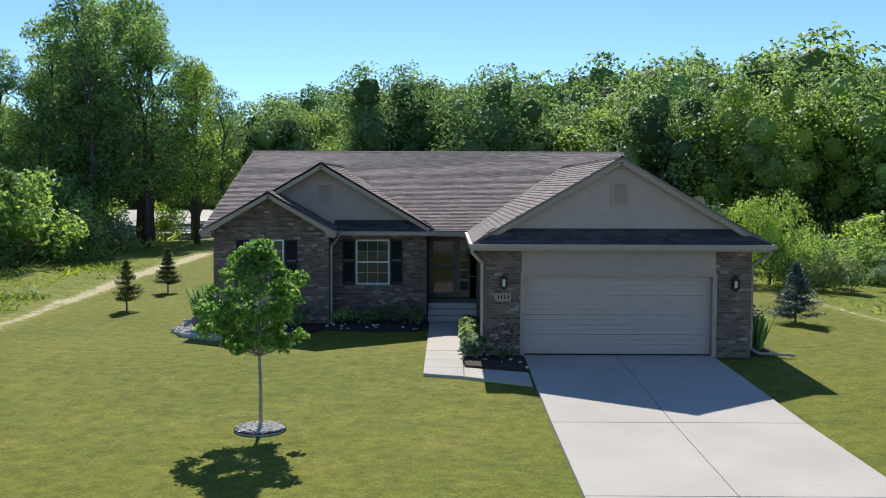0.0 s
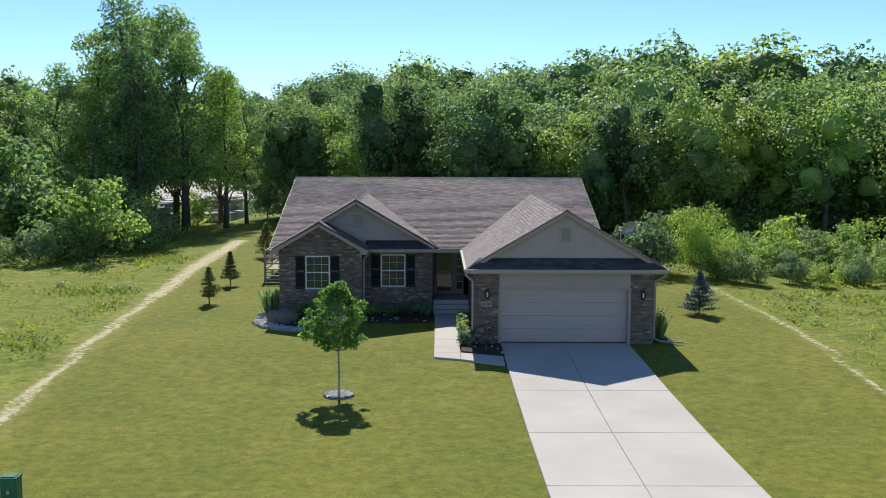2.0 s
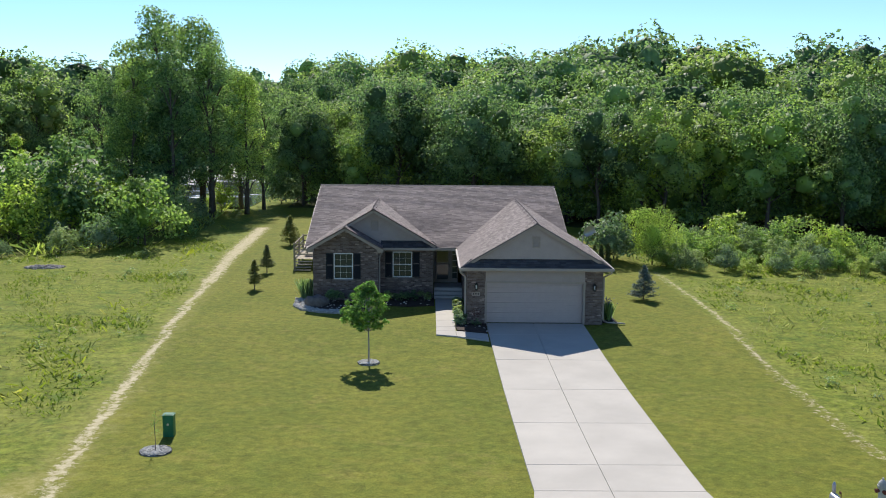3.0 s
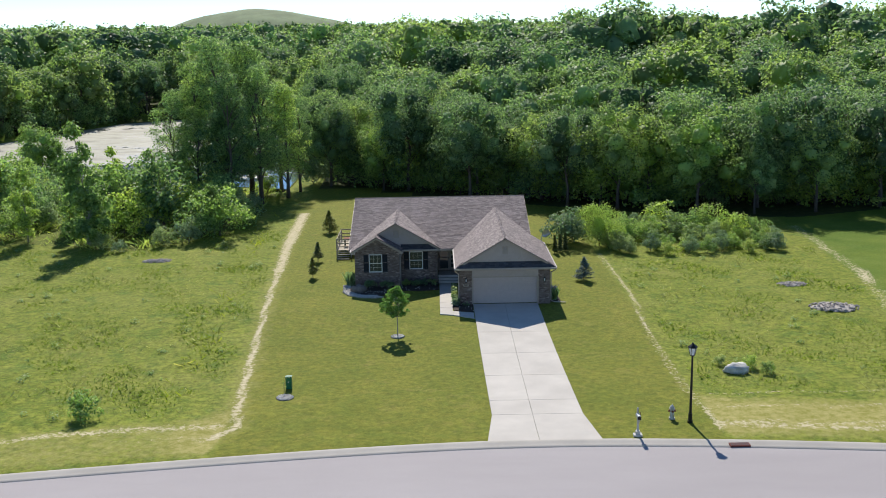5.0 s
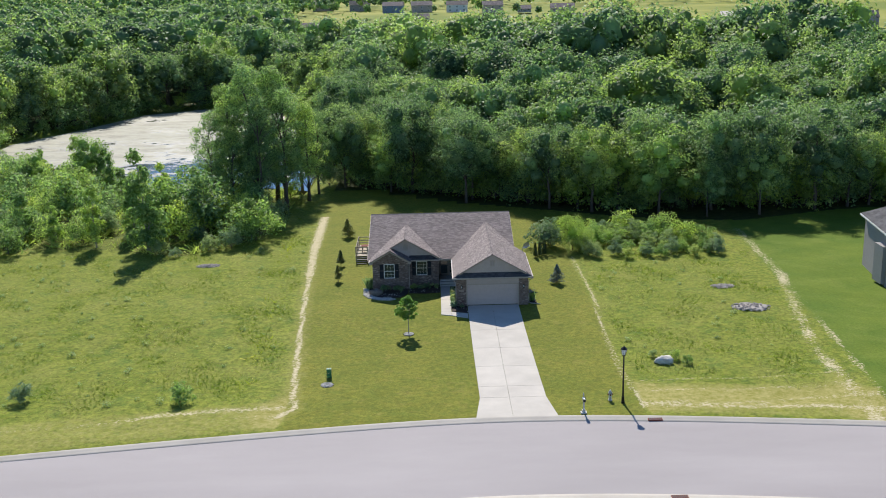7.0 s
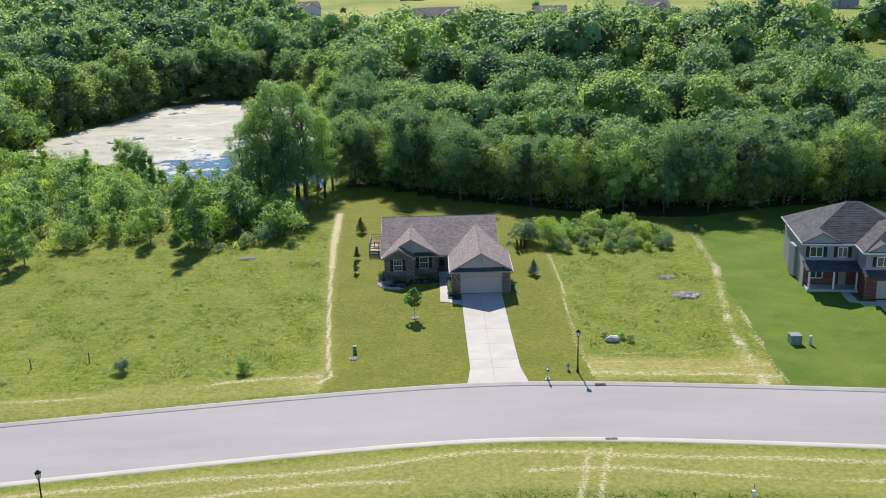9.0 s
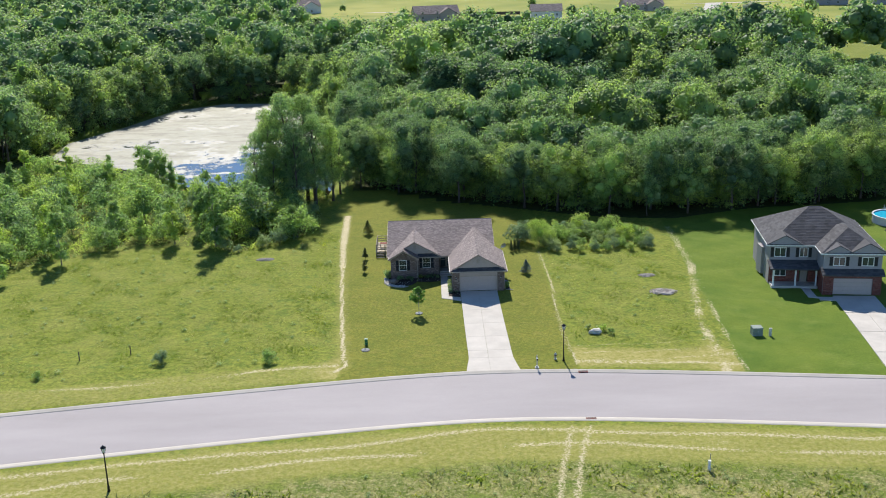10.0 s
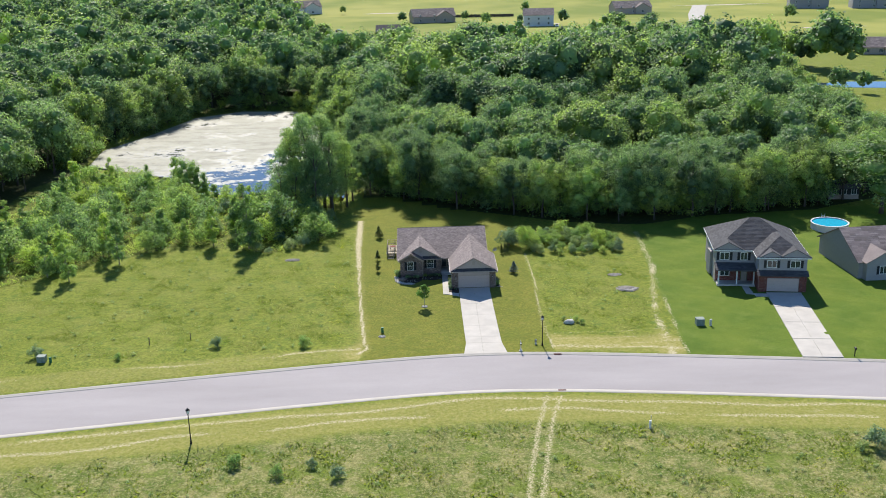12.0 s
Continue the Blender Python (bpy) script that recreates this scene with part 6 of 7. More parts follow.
rng_i = np.random.default_rng(5)
p = np.stack([3.85 + rng_i.normal(0, 0.2, 70), 0.9 + rng_i.normal(0, 0.2, 70), rng_i.uniform(0.85, 1.25, 70)], -1)
v, f = leaf_quads(p, rng_i.normal(size=(70, 3)), 0.1, rng_i)
part("flowers", raw_mesh("flowers", v, f, plain("iris_petals", (0.25, 0.24, 0.5), 0.7)), M["white"], iris, "pale violet-blue petals")

splash = thing("drain_extension", "pale plastic downspout extension lying on the ground", "drain pipe", (-3.7, -0.4, 0))
part("pipe", Geo().bar((-4.15, 0.05, 0.13), (-3.5, 0.25, 0.16), 0.1, 0.07), M["white"], splash)

# deck and dish
deck = thing("wooden_deck", "raised wooden deck with railings beside the house", "deck", (-13.2, 20, 0))
for x in (-14.4, -13.1, -12.05):
    for y in (17.2, 19.6, 22.0):
        part("post", Geo().box(x - 0.06, y - 0.06, -0.1, x + 0.06, y + 0.06, 1.75 if x < -14 or y in (17.2, 22.0) else 0.7), M["wood"], deck)
for k in range(17):
    part("deck_board", Geo().box(-14.5 + k * 0.15, 17.1, 0.66, -14.36 + k * 0.15, 22.1, 0.7), M["wood"], deck)
for z in (1.0, 1.3, 1.68):
    part("rail", Geo().bar((-14.4, 17.2, z), (-14.4, 22.0, z), 0.05, 0.09).bar((-14.4, 17.2, z), (-12.05, 17.2, z), 0.05, 0.09).bar((-14.4, 22.0, z), (-12.05, 22.0, z), 0.05, 0.09), M["wood"], deck)
for k in range(4):
    part("stair_tread", Geo().box(-14.3, 16.9 - k * 0.28, 0.5 - k * 0.15, -13.2, 17.15 - k * 0.28, 0.55 - k * 0.15), M["wood"], deck)
table = thing("patio_table", "small red-topped patio table on the deck", "table", (-13.4, 19.0, 0.7))
part("tabletop", Geo().box(-13.9, 18.6, 1.38, -12.9, 19.5, 1.42), M["brick_red"], table)
for x in (-13.8, -13.0):
    for y in (18.7, 19.4):
        part("leg", Geo().box(x - 0.03, y - 0.03, 0.7, x + 0.03, y + 0.03, 1.38), M["black"], table)
dish = thing("satellite_dish", "grey satellite dish on a mast beside the roof", "satellite dish", (3.6, 8.2, 2.9))
part("mast", Geo().tube([(3.6, 8.2, 2.9), (3.6, 8.2, 3.5), (3.75, 8.1, 3.65)], [0.03, 0.03, 0.025], 8), M["metal"], dish)
g = Geo()
for k in range(5):
    r, dz = 0.09 * k, 0.012 * k * k
    g.v += [(3.8 + r * math.cos(a) * 0.9 + 0.25 * r * math.sin(a) + dz * 0.75, 8.1 + 0.25 * r * math.cos(a) - dz * 0.4, 3.68 + r * math.sin(a) * 0.92 + dz * 0.6) for a in np.linspace(0, 2 * math.pi, 14, endpoint=False)]
for k in range(4):
    for j in range(14):
        a, b = k * 14 + j, k * 14 + (j + 1) % 14
        g.f.append((a, b, b + 14, a + 14))
part("reflector", g, M["metal"], dish, smooth=True)
part("feed_arm", Geo().bar((3.8, 8.1, 3.45), (4.25, 7.9, 3.75), 0.03).box(4.2, 7.85, 3.7, 4.3, 7.95, 3.82), M["metal"], dish)


# ---- neighbours ----
def hip(parent, rng, u0, u1, v0, v1, z, pitch, material, tr, name="roof"):
    """A hipped roof over a rectangle, in the house's own axes."""
    wu, wv = u1 - u0, v1 - v0
    r = min(wu, wv) / 2
    zt = z + r * pitch
    if wu >= wv:
        a, b = (u0 + r, v0 + r, zt), (u1 - r, v0 + r, zt)
    else:
        a, b = (u0 + r, v0 + r, zt), (u0 + r, v1 - r, zt)
    c = [(u0, v0, z), (u1, v0, z), (u1, v1, z), (u0, v1, z)]
    faces = [(c[0], c[1], b, a), (c[1], c[2], b), (c[2], c[3], a, b), (c[3], c[0], a)] if wu >= wv else [(c[0], c[1], a), (c[1], c[2], b, a), (c[2], c[3], b), (c[3], c[0], a, b)]
    g = Geo()
    sh = Geo()
    for f in faces:
        pts = [tr(*p) for p in f]
        g.face(*pts)
        o, e = Vector(pts[0]), (Vector(pts[1]) - Vector(pts[0])).normalized()
        n = e.cross(Vector(pts[2]) - o).normalized()
        up = n.cross(e)
        poly = [((Vector(p) - o).dot(e), (Vector(p) - o).dot(up)) for p in pts]
        shingle_geo(sh, tabs(o, e, up, poly, rng, 0.29, 0.62))
    roof = part(name, g, material, parent)
    part("shingles", sh, material, roof)["kind"] = "stuff"
    return roof


def laps(parent, tr, a, b, z0, z1, material, name="wall", lap=0.2, thick=0.2):
    """A sided wall between plan points a and b, its lapped boards joined."""
    a, b = Vector(a), Vector(b)
    d = (b - a).normalized()
    n = Vector((d.y, -d.x))
    g, boards = Geo(), Geo()
    z = z0
    while z < z1 - 0.01:
        t = min(z + lap, z1)
        boards.face(tr(*(a + n * 0.025), z), tr(*(b + n * 0.025), z), tr(*(b + n * 0.004), t), tr(*(a + n * 0.004), t))
        boards.face(tr(*a, z), tr(*b, z), tr(*(b + n * 0.025), z), tr(*(a + n * 0.025), z))
        z = t
    q = [tr(*p, h) for h in (z0, z1) for p in (a, b, b - n * thick, a - n * thick)]
    i = len(g.v)
    g.v += q
    g.f += [(i + k, i + (k + 1) % 4, i + 4 + (k + 1) % 4, i + 4 + k) for k in range(4)] + [(i + 7, i + 6, i + 5, i + 4)]
    wall = part(name, g, material, parent)
    part("siding", boards, material, wall)["kind"] = "stuff"
    return wall


def far_window(parent, tr, u, v, z, w, h, shutters=True, panes=2):
    """A framed window on a wall that faces -v."""
    def bx(g, u0, v0, z0, u1, v1, z1):
        i = len(g.v)
        g.v += [tr(a, b, c) for c in (z0, z1) for a, b in ((u0, v0), (u1, v0), (u1, v1), (u0, v1))]
        g.f += [(i + 3, i + 2, i + 1, i), (i + 4, i + 5, i + 6, i + 7)] + [(i + k, i + (k + 1) % 4, i + 4 + (k + 1) % 4, i + 4 + k) for k in range(4)]
        return g
    g = Geo()
    f = 0.09
    bx(g, u - w / 2, v - 0.06, z, u - w / 2 + f, v - 0.03, z + h)
    bx(g, u + w / 2 - f, v - 0.06, z, u + w / 2, v - 0.03, z + h)
    bx(g, u - w / 2 + f, v - 0.06, z, u + w / 2 - f, v - 0.03, z + f)
    bx(g, u - w / 2 + f, v - 0.06, z + h - f, u + w / 2 - f, v - 0.03, z + h)
    if panes == 2:
        bx(g, u - 0.04, v - 0.06, z + f, u + 0.04, v - 0.03, z + h - f)
    win = part("window", g, M["white"], parent)
    part("pane", bx(Geo(), u - w / 2 + f, v - 0.045, z + f, u + w / 2 - f, v - 0.032, z + h - f), M["glass"], win)
    if shutters:
        for s in (-1, 1):
            c = u + s * (w / 2 + 0.26)
            part("shutter", bx(Geo(), c - 0.2, v - 0.07, z, c + 0.2, v - 0.03, z + h), M["shutter"], parent)


def two_storey():
    rng = random.Random(8)
    ang = radians(-8.0)
    gx, gy = 47.6, -6.2
    ca, sa = math.cos(ang), math.sin(ang)

    def tr(u, v, z):
        return (gx + u * ca - v * sa, gy + u * sa + v * ca, z)

    t = thing("two_storey_house", "two-storey grey-sided house with red brick base and garage", "house", (gx, gy + 6, 0))

    def wall(a, b, z0, z1, mat, **k):
        laps(t, tr, a, b, z0, z1, mat, **k)

    def bricks(a, b, z0, z1, holes=()):
        A, B = tr(*a, 0)[:2], tr(*b, 0)[:2]
        brick_wall(t, A, B, z0, z1, holes, material=M["brick_red"], seed=rng.randrange(99))

    # garage part below, sided storey above
    bricks((-3.7, 0), (3.5, 0), 0, 2.75, [(1.3, 6.1, 0, 2.2)])
    bricks((3.5, 0.2), (3.5, 6.5), 0, 2.75)
    bricks((-3.7, 4.2), (-3.7, 0.2), 0, 2.75)
    bricks((-9.7, 4.2), (-3.7, 4.2), 0, 2.75, [(0.7, 2.2, 1.1, 2.3), (3.9, 5.0, 0.3, 2.45)])
    wall((-3.7, 0.6), (3.5, 0.6), 3.0, 5.5, M["siding_grey"])
    wall((3.5, 0.8), (3.5, 16.0), 2.75, 5.5, M["siding_grey"])
    wall((3.5, 6.5), (3.5, 16.0), 0, 2.75, M["siding_grey"])
    wall((-3.7, 4.0), (-3.7, 0.8), 3.0, 5.5, M["siding_grey"])
    wall((-9.7, 4.2), (-3.7, 4.2), 2.76, 5.5, M["siding_grey"])
    wall((-9.7, 16.0), (-9.7, 4.4), 0, 5.5, M["siding_grey"])
    wall((3.5, 16.0), (-9.7, 16.0), 0, 5.5, M["siding_grey"])
    for k in range(4):
        g = Geo()
        q = [tr(a, b, c) for c in (0.05 + k * 0.53, 0.05 + k * 0.53 + 0.515) for a, b in ((-2.38, 0.12), (2.38, 0.12), (2.38, 0.16), (-2.38, 0.16))]
        g.v = q
        g.f = [(3, 2, 1, 0), (4, 5, 6, 7)] + [(j, (j + 1) % 4, 4 + (j + 1) % 4, 4 + j) for j in range(4)]
        door = part("garage_door" if k == 0 else "door_section", g, M["door"], t if k == 0 else door)
        if k > 0:
            door = door.parent
    g = Geo()
    g.v = [tr(a, b, c) for c in (0.0, 0.32) for a, b in ((-9.6, 2.3), (-3.75, 2.3), (-3.75, 4.2), (-9.6, 4.2))]
    g.f = [(4, 5, 6, 7)] + [(j, (j + 1) % 4, 4 + (j + 1) % 4, 4 + j) for j in range(4)]
    part("porch_floor", g, M["concrete"], t)
    for u in (-9.4, -6.6, -4.0):
        g = Geo()
        p0, p1 = tr(u, 2.5, 0.3), tr(u, 2.5, 2.7)
        part("porch_post", g.bar(p0, p1, 0.18), M["white"], t)
    # skirt roofs
    for a0, a1, b0, b1 in ((-3.95, 3.75, -0.45, 0.62), (-9.95, -3.7, 1.9, 4.2)):
        g = Geo().slab([tr(a0, b0, 2.75), tr(a1, b0, 2.75), tr(a1, b1, 3.35), tr(a0, b1, 3.35)], 0.15)
        sk = part("skirt_roof", g, M["shingle_dark"], t)
        o = Vector(tr(a0, b0, 2.76))
        e = (Vector(tr(a1, b0, 2.76)) - o).normalized()
        upv = Vector(tr(a0, b1, 3.36)) - o
        part("shingles", shingle_geo(Geo(), tabs(o, e, upv, [(0, 0), (a1 - a0, 0), (a1 - a0, upv.length), (0, upv.length)], rng, 0.25, 0.5)), M["shingle_dark"], sk)["kind"] = "stuff"
    hip(t, rng, -10.15, 3.95, 3.75, 16.45, 5.5, 0.58, M["shingle_dark"], tr)
    hip(t, rng, -4.15, 3.95, 0.15, 10.5, 5.5, 0.58, M["shingle_dark"], tr, "front_roof")
    for u, v, w in ((-7.9, 3.8, 2.3), (-1.9, 0.2, 1.8), (1.7, 0.2, 2.4)):
        g = Geo()
        for s in (-1, 1):
            q = [tr(u + s * w, v - 0.1, 5.5), tr(u, v - 0.1, 5.5 + w * 0.55), tr(u, v + w, 5.5 + w * 0.55), tr(u + s * w, v + 0.3, 5.52)]
            g.slab(q if s < 0 else q[::-1], -0.08)
        part("gable_roof", g, M["shingle_dark"], t)
        part("gable_wall", Geo().face(tr(u - w, v + 0.05, 5.5), tr(u + w, v + 0.05, 5.5), tr(u, v + 0.05, 5.5 + w * 0.53)), M["siding_grey"], t)
    g = Geo()
    for a, b in (((-10.15, 3.75), (-4.15, 3.75)), ((-4.15, 3.75), (-4.15, 0.15)), ((-4.15, 0.15), (3.95, 0.15)), ((3.95, 0.15), (3.95, 16.45)), ((-10.15, 16.45), (-10.15, 3.75))):
        g.bar(tr(*a, 5.42), tr(*b, 5.42), 0.12, 0.16)
    part("gutter", g, M["white"], t)
    g = Geo().slab([tr(-10.1, 3.8, 5.4), tr(3.9, 3.8, 5.4), tr(3.9, 13.9, 5.4), tr(-10.1, 13.9, 5.4)], 0.03).slab([tr(-4.1, 0.2, 5.39), tr(3.9, 0.2, 5.39), tr(3.9, 3.8, 5.39), tr(-4.1, 3.8, 5.39)], 0.03)
    part("soffit", g, M["trim"], t)
    for u, v, z, w, h in ((-1.75, 0.6, 3.75, 1.5, 1.2), (1.75, 0.6, 3.75, 1.5, 1.2), (-8.4, 4.2, 3.75, 1.5, 1.3), (-5.4, 4.2, 3.75, 1.1, 1.3), (-8.25, 4.2, 1.1, 1.5, 1.2)):
        far_window(t, tr, u, v, z, w, h, z > 3)
    g = Geo()
    g.v = [tr(a, 4.16, c) for a, c in ((-5.7, 0.32), (-4.8, 0.32), (-4.8, 2.42), (-5.7, 2.42))]
    g.f = [(0, 1, 2, 3)]
    part("front_door", g, M["entry"], t)
    part("side_bay", Geo().bar(tr(-9.9, 8.8, 0.2), tr(-9.9, 8.8, 4.0), 2.0, 0.7, (1, 0, 0)), M["siding_grey"], t)


two_storey()
ndrive = []
for a, b in ((0.0, 0.25), (0.25, 0.5), (0.5, 0.75), (0.75, 1.0)):
    def nd(f):
        w = 2.6 + (0.7 if f == 1 else 0)
        return (47.7 - 3.2 * f - w, -6.2 - 24.6 * f), (47.7 - 3.2 * f + w, -6.75 - 24.6 * f)
    (l0, r0), (l1, r1) = nd(a + 0.002), nd(b - 0.002)
    m0, m1 = tuple((p + q) / 2 for p, q in zip(l0, r0)), tuple((p + q) / 2 for p, q in zip(l1, r1))
    ndrive += [[l1, m1, m0, l0], [(m1[0] + 0.02, m1[1]), r1, r0, (m0[0] + 0.02, m0[1])]]
slab_thing("neighbour_driveway", "pale concrete driveway of the neighbouring house", "driveway", ndrive, M["concrete"])
slab_thing("neighbour_walk", "pale concrete footpath to the neighbour's porch", "footpath", [[(41.9, -6.5), (43.0, -6.9), (43.3, -2.0), (42.3, -1.8)], [(43.02, -7.6), (45.0, -8.1), (45.0, -6.8), (43.02, -6.5)]], M["concrete"])


def simple_house(name, x, y, w, d, h, ang, wall_mat, roof_mat, label, pitch=0.55, windows=3, gables=1, garage=False):
    """A plainer house with gabled roof, windows, door and a front gable."""
    a = radians(ang)
    ca, sa = math.cos(a), math.sin(a)

    def tr(u, v, z):
        return (x + u * ca - v * sa, y + u * sa + v * ca, z + base)

    base = float(far_rise(y))
    rng = random.Random(int(x * 7 + y))
    t = thing(name, label, "house", (x, y, base))
    for p, q in (((-w / 2, 0), (w / 2, 0)), ((w / 2, 0.2), (w / 2, d)), ((w / 2, d), (-w / 2, d)), ((-w / 2, d), (-w / 2, 0.2))):
        laps(t, tr, p, q, 0, h, wall_mat, lap=0.22)
    zr = h + d / 2 * pitch
    for s in (0, 1):
        e0, e1 = (-0.45, 0.0) if s == 0 else (d + 0.45, 0.0)
        pts = [tr(-w / 2 - 0.4, e0, h - 0.45 * pitch), tr(w / 2 + 0.4, e0, h - 0.45 * pitch), tr(w / 2 + 0.4, d / 2, zr), tr(-w / 2 - 0.4, d / 2, zr)]
        r = part("roof_slope", Geo().slab(pts if s == 0 else pts[::-1], 0.12), roof_mat, t)
        o, e = Vector(pts[0]), (Vector(pts[1]) - Vector(pts[0])).normalized()
        upv = Vector(pts[3]) - o
        part("shingles", shingle_geo(Geo(), tabs(o, e, upv, [(0, 0), (w + 0.8, 0), (w + 0.8, upv.length), (0, upv.length)], rng, 0.45, 1.2)), roof_mat, r)["kind"] = "stuff"
    for u in (-w / 2, w / 2):
        part("end_gable", Geo().slab([tr(u - 0.06, 0, h), tr(u - 0.06, d, h), tr(u - 0.06, d / 2, zr - 0.1)], 0.12), wall_mat, t)
    for k in range(gables):
        u, gw = (w * (0.24 if k == 0 else -0.26)), w * 0.19
        fg = Geo()
        for s in (-1, 1):
            q = [tr(u + s * (gw + 0.3), -1.6, h - 0.1), tr(u, -1.6, h + gw * 0.6), tr(u, d * 0.4, h + gw * 0.6), tr(u + s * (gw + 0.3), d * 0.3, h - 0.1)]
            fg.slab(q if s < 0 else q[::-1], -0.1)
        part("gable_roof", fg, roof_mat, t)
        part("gable_wall", Geo().face(tr(u - gw, -1.25, 0), tr(u + gw, -1.25, 0), tr(u + gw, -1.25, h), tr(u, -1.25, h + gw * 0.55), tr(u - gw, -1.25, h)).face(tr(u - gw, -1.25, 0), tr(u - gw, -1.25, h), tr(u - gw, 0, h), tr(u - gw, 0, 0)).face(tr(u + gw, 0, 0), tr(u + gw, 0, h), tr(u + gw, -1.25, h), tr(u + gw, -1.25, 0)), wall_mat, t)
        if garage and k == 0:
            part("garage_door", Geo().slab([tr(u - 2.4, -1.3, 0.05), tr(u + 2.4, -1.3, 0.05), tr(u + 2.4, -1.3, 2.2), tr(u - 2.4, -1.3, 2.2)], 0.04), M["siding_white"], t, "white garage door")
        else:
            far_window(t, tr, u, -1.25, 1.0, 1.3, 1.4, h < 4)
    for z in ([1.0] if h < 4 else [1.0, 3.7]):
        for k in range(windows):
            far_window(t, tr, -w / 2 + w * (k + 0.5) / windows, 0, z, 1.1, 1.3, h < 4)
    return t


simple_house("grey_ranch_house", 68.7, -0.6, 14.5, 14.0, 3.0, 4, M["siding_grey"], M["shingle"], "grey-sided single-storey house with brown shingle roof", 0.5, 4, 2)
simple_house("brown_house", 1.0, 478, 26, 15, 4.0, 10, M["siding"], M["shingle"], "far brown single-storey house across the fields")
simple_house("white_house", 60, 438, 17, 12, 6.5, -4, M["siding_white"], M["shingle"], "far white two-storey house beyond the woods", gables=0)
simple_house("white_farmhouse", -88, 565, 26, 15, 5.0, 20, M["siding_white"], M["shingle"], "far white farmhouse beyond the woods")
simple_house("grey_house", 243, 512, 24, 14, 6.5, -12, M["siding_grey"], M["shingle_dark"], "far grey two-storey house across the fields")
simple_house("grey_house", 281, 502, 26, 14, 7.0, -12, M["siding_grey"], M["shingle_dark"], "far grey two-storey house across the fields")
simple_house("brown_roofed_house", 128, 505, 24, 14, 4.0, 6, M["siding"], M["shingle"], "far brown-roofed house beyond the woods")
simple_house("brown_roofed_house", 186, 274, 18, 13, 3.2, -15, M["siding"], M["shingle"], "brown-roofed single-storey house beside the water")
simple_house("slate_house", -24, 368, 12, 12, 5.5, 0, M["siding_grey"], M["shingle_dark"], "dark-roofed house half hidden by treetops", gables=0)
simple_house("garden_shed", 78.5, 47, 6, 4, 2.6, -5, M["entry"], M["shingle_dark"], "dark garden shed under the trees", gables=0)
simple_house("tan_house", -104, 850, 19, 12, 6.0, 5, M["siding"], M["shingle"], "far tan two-storey house across the fields", gables=0)
simple_house("grey_house", -69, 822, 18, 12, 6.0, 3, M["siding_grey"], M["shingle_dark"], "far grey two-storey house across the fields", gables=0)
simple_house("blue_house", -38, 764, 17, 11, 6.0, -3, M["siding_blue"], M["shingle"], "far blue-grey two-storey house across the fields", gables=0)
simple_house("brown_house", -14, 760, 17, 11, 6.0, 2, M["siding"], M["shingle"], "far brown two-storey house across the fields", gables=0)
simple_house("small_ranch_house", -17, 655, 18, 12, 3.0, 0, M["siding"], M["shingle"], "far tan ranch house with a white garage door", gables=1, garage=True)
simple_house("white_house", 14.5, 750, 17, 11, 6.0, -2, M["siding_white"], M["shingle"], "far white two-storey house across the fields", gables=0)
simple_house("brown_house", 42, 722, 16, 11, 6.0, 2, M["siding"], M["shingle"], "far brown two-storey house across the fields", gables=0)
simple_house("small_white_house", 66, 712, 10, 9, 3.0, 0, M["siding_grey"], M["shingle"], "far small grey house across the fields", gables=0)
simple_house("tan_house", 94, 700, 18, 12, 3.4, -4, M["siding"], M["shingle"], "far tan single-storey house across the fields")
simple_house("white_ranch_house", 92, 632, 18, 12, 3.0, -5, M["siding_white"], M["shingle"], "far white ranch house across the fields", gables=0)
simple_house("white_ranch_house", 116, 628, 15, 12, 3.0, -5, M["siding_white"], M["shingle"], "far white ranch house across the fields", gables=0)


def pool(x, y, r):
    t = thing("swimming_pool", "round above-ground swimming pool with blue water", "swimming pool", (x, y, 0))
    n = 32
    c = [(math.cos(2 * math.pi * k / n), math.sin(2 * math.pi * k / n)) for k in range(n)]
    g = Geo()
    for rr, z0, z1 in ((r, -0.1, 1.25), (r - 0.06, 0.2, 1.25)):
        i = len(g.v)
        g.v += [(x + rr * a, y + rr * b, z) for z in (z0, z1) for a, b in c]
        g.f += [(i + k, i + (k + 1) % n, i + n + (k + 1) % n, i + n + k) for k in range(n)]
    part("pool_wall", g, M["siding_white"], t)
    g = Geo()
    g.v = [(x + rr * a, y + rr * b, z) for rr, z in ((r + 0.12, 1.25), (r + 0.12, 1.31), (r - 0.14, 1.31), (r - 0.14, 1.25)) for a, b in c]
    g.f = [(lv * n + k, lv * n + (k + 1) % n, (lv + 1) * n + (k + 1) % n, (lv + 1) * n + k) for lv in range(3) for k in range(n)]
    part("pool_rim", g, M["white"], t)
    part("pool_water", Geo().prism([(x + (r - 0.07) * a, y + (r - 0.07) * b) for a, b in c], 0.1, 1.12), M["pool"], t)
    part("ladder", Geo().bar((x - 0.3, y + r, 0.2), (x - 0.3, y + r, 2.0), 0.05).bar((x + 0.3, y + r, 0.2), (x + 0.3, y + r, 2.0), 0.05).bar((x - 0.3, y + r, 1.6), (x + 0.3, y + r, 1.6), 0.05), M["white"], t)


pool(67.7, 26.7, 3.3)
kept = thing("pool_cover", "crumpled white pool cover lying on the lawn", "tarp", (64.5, 19.0, 0))
part("sheet", Geo().lump((64.6, 19.2, 0.02), (1.3, 0.8, 0.16), 3, 0.7, 6, 16), M["white"], kept)

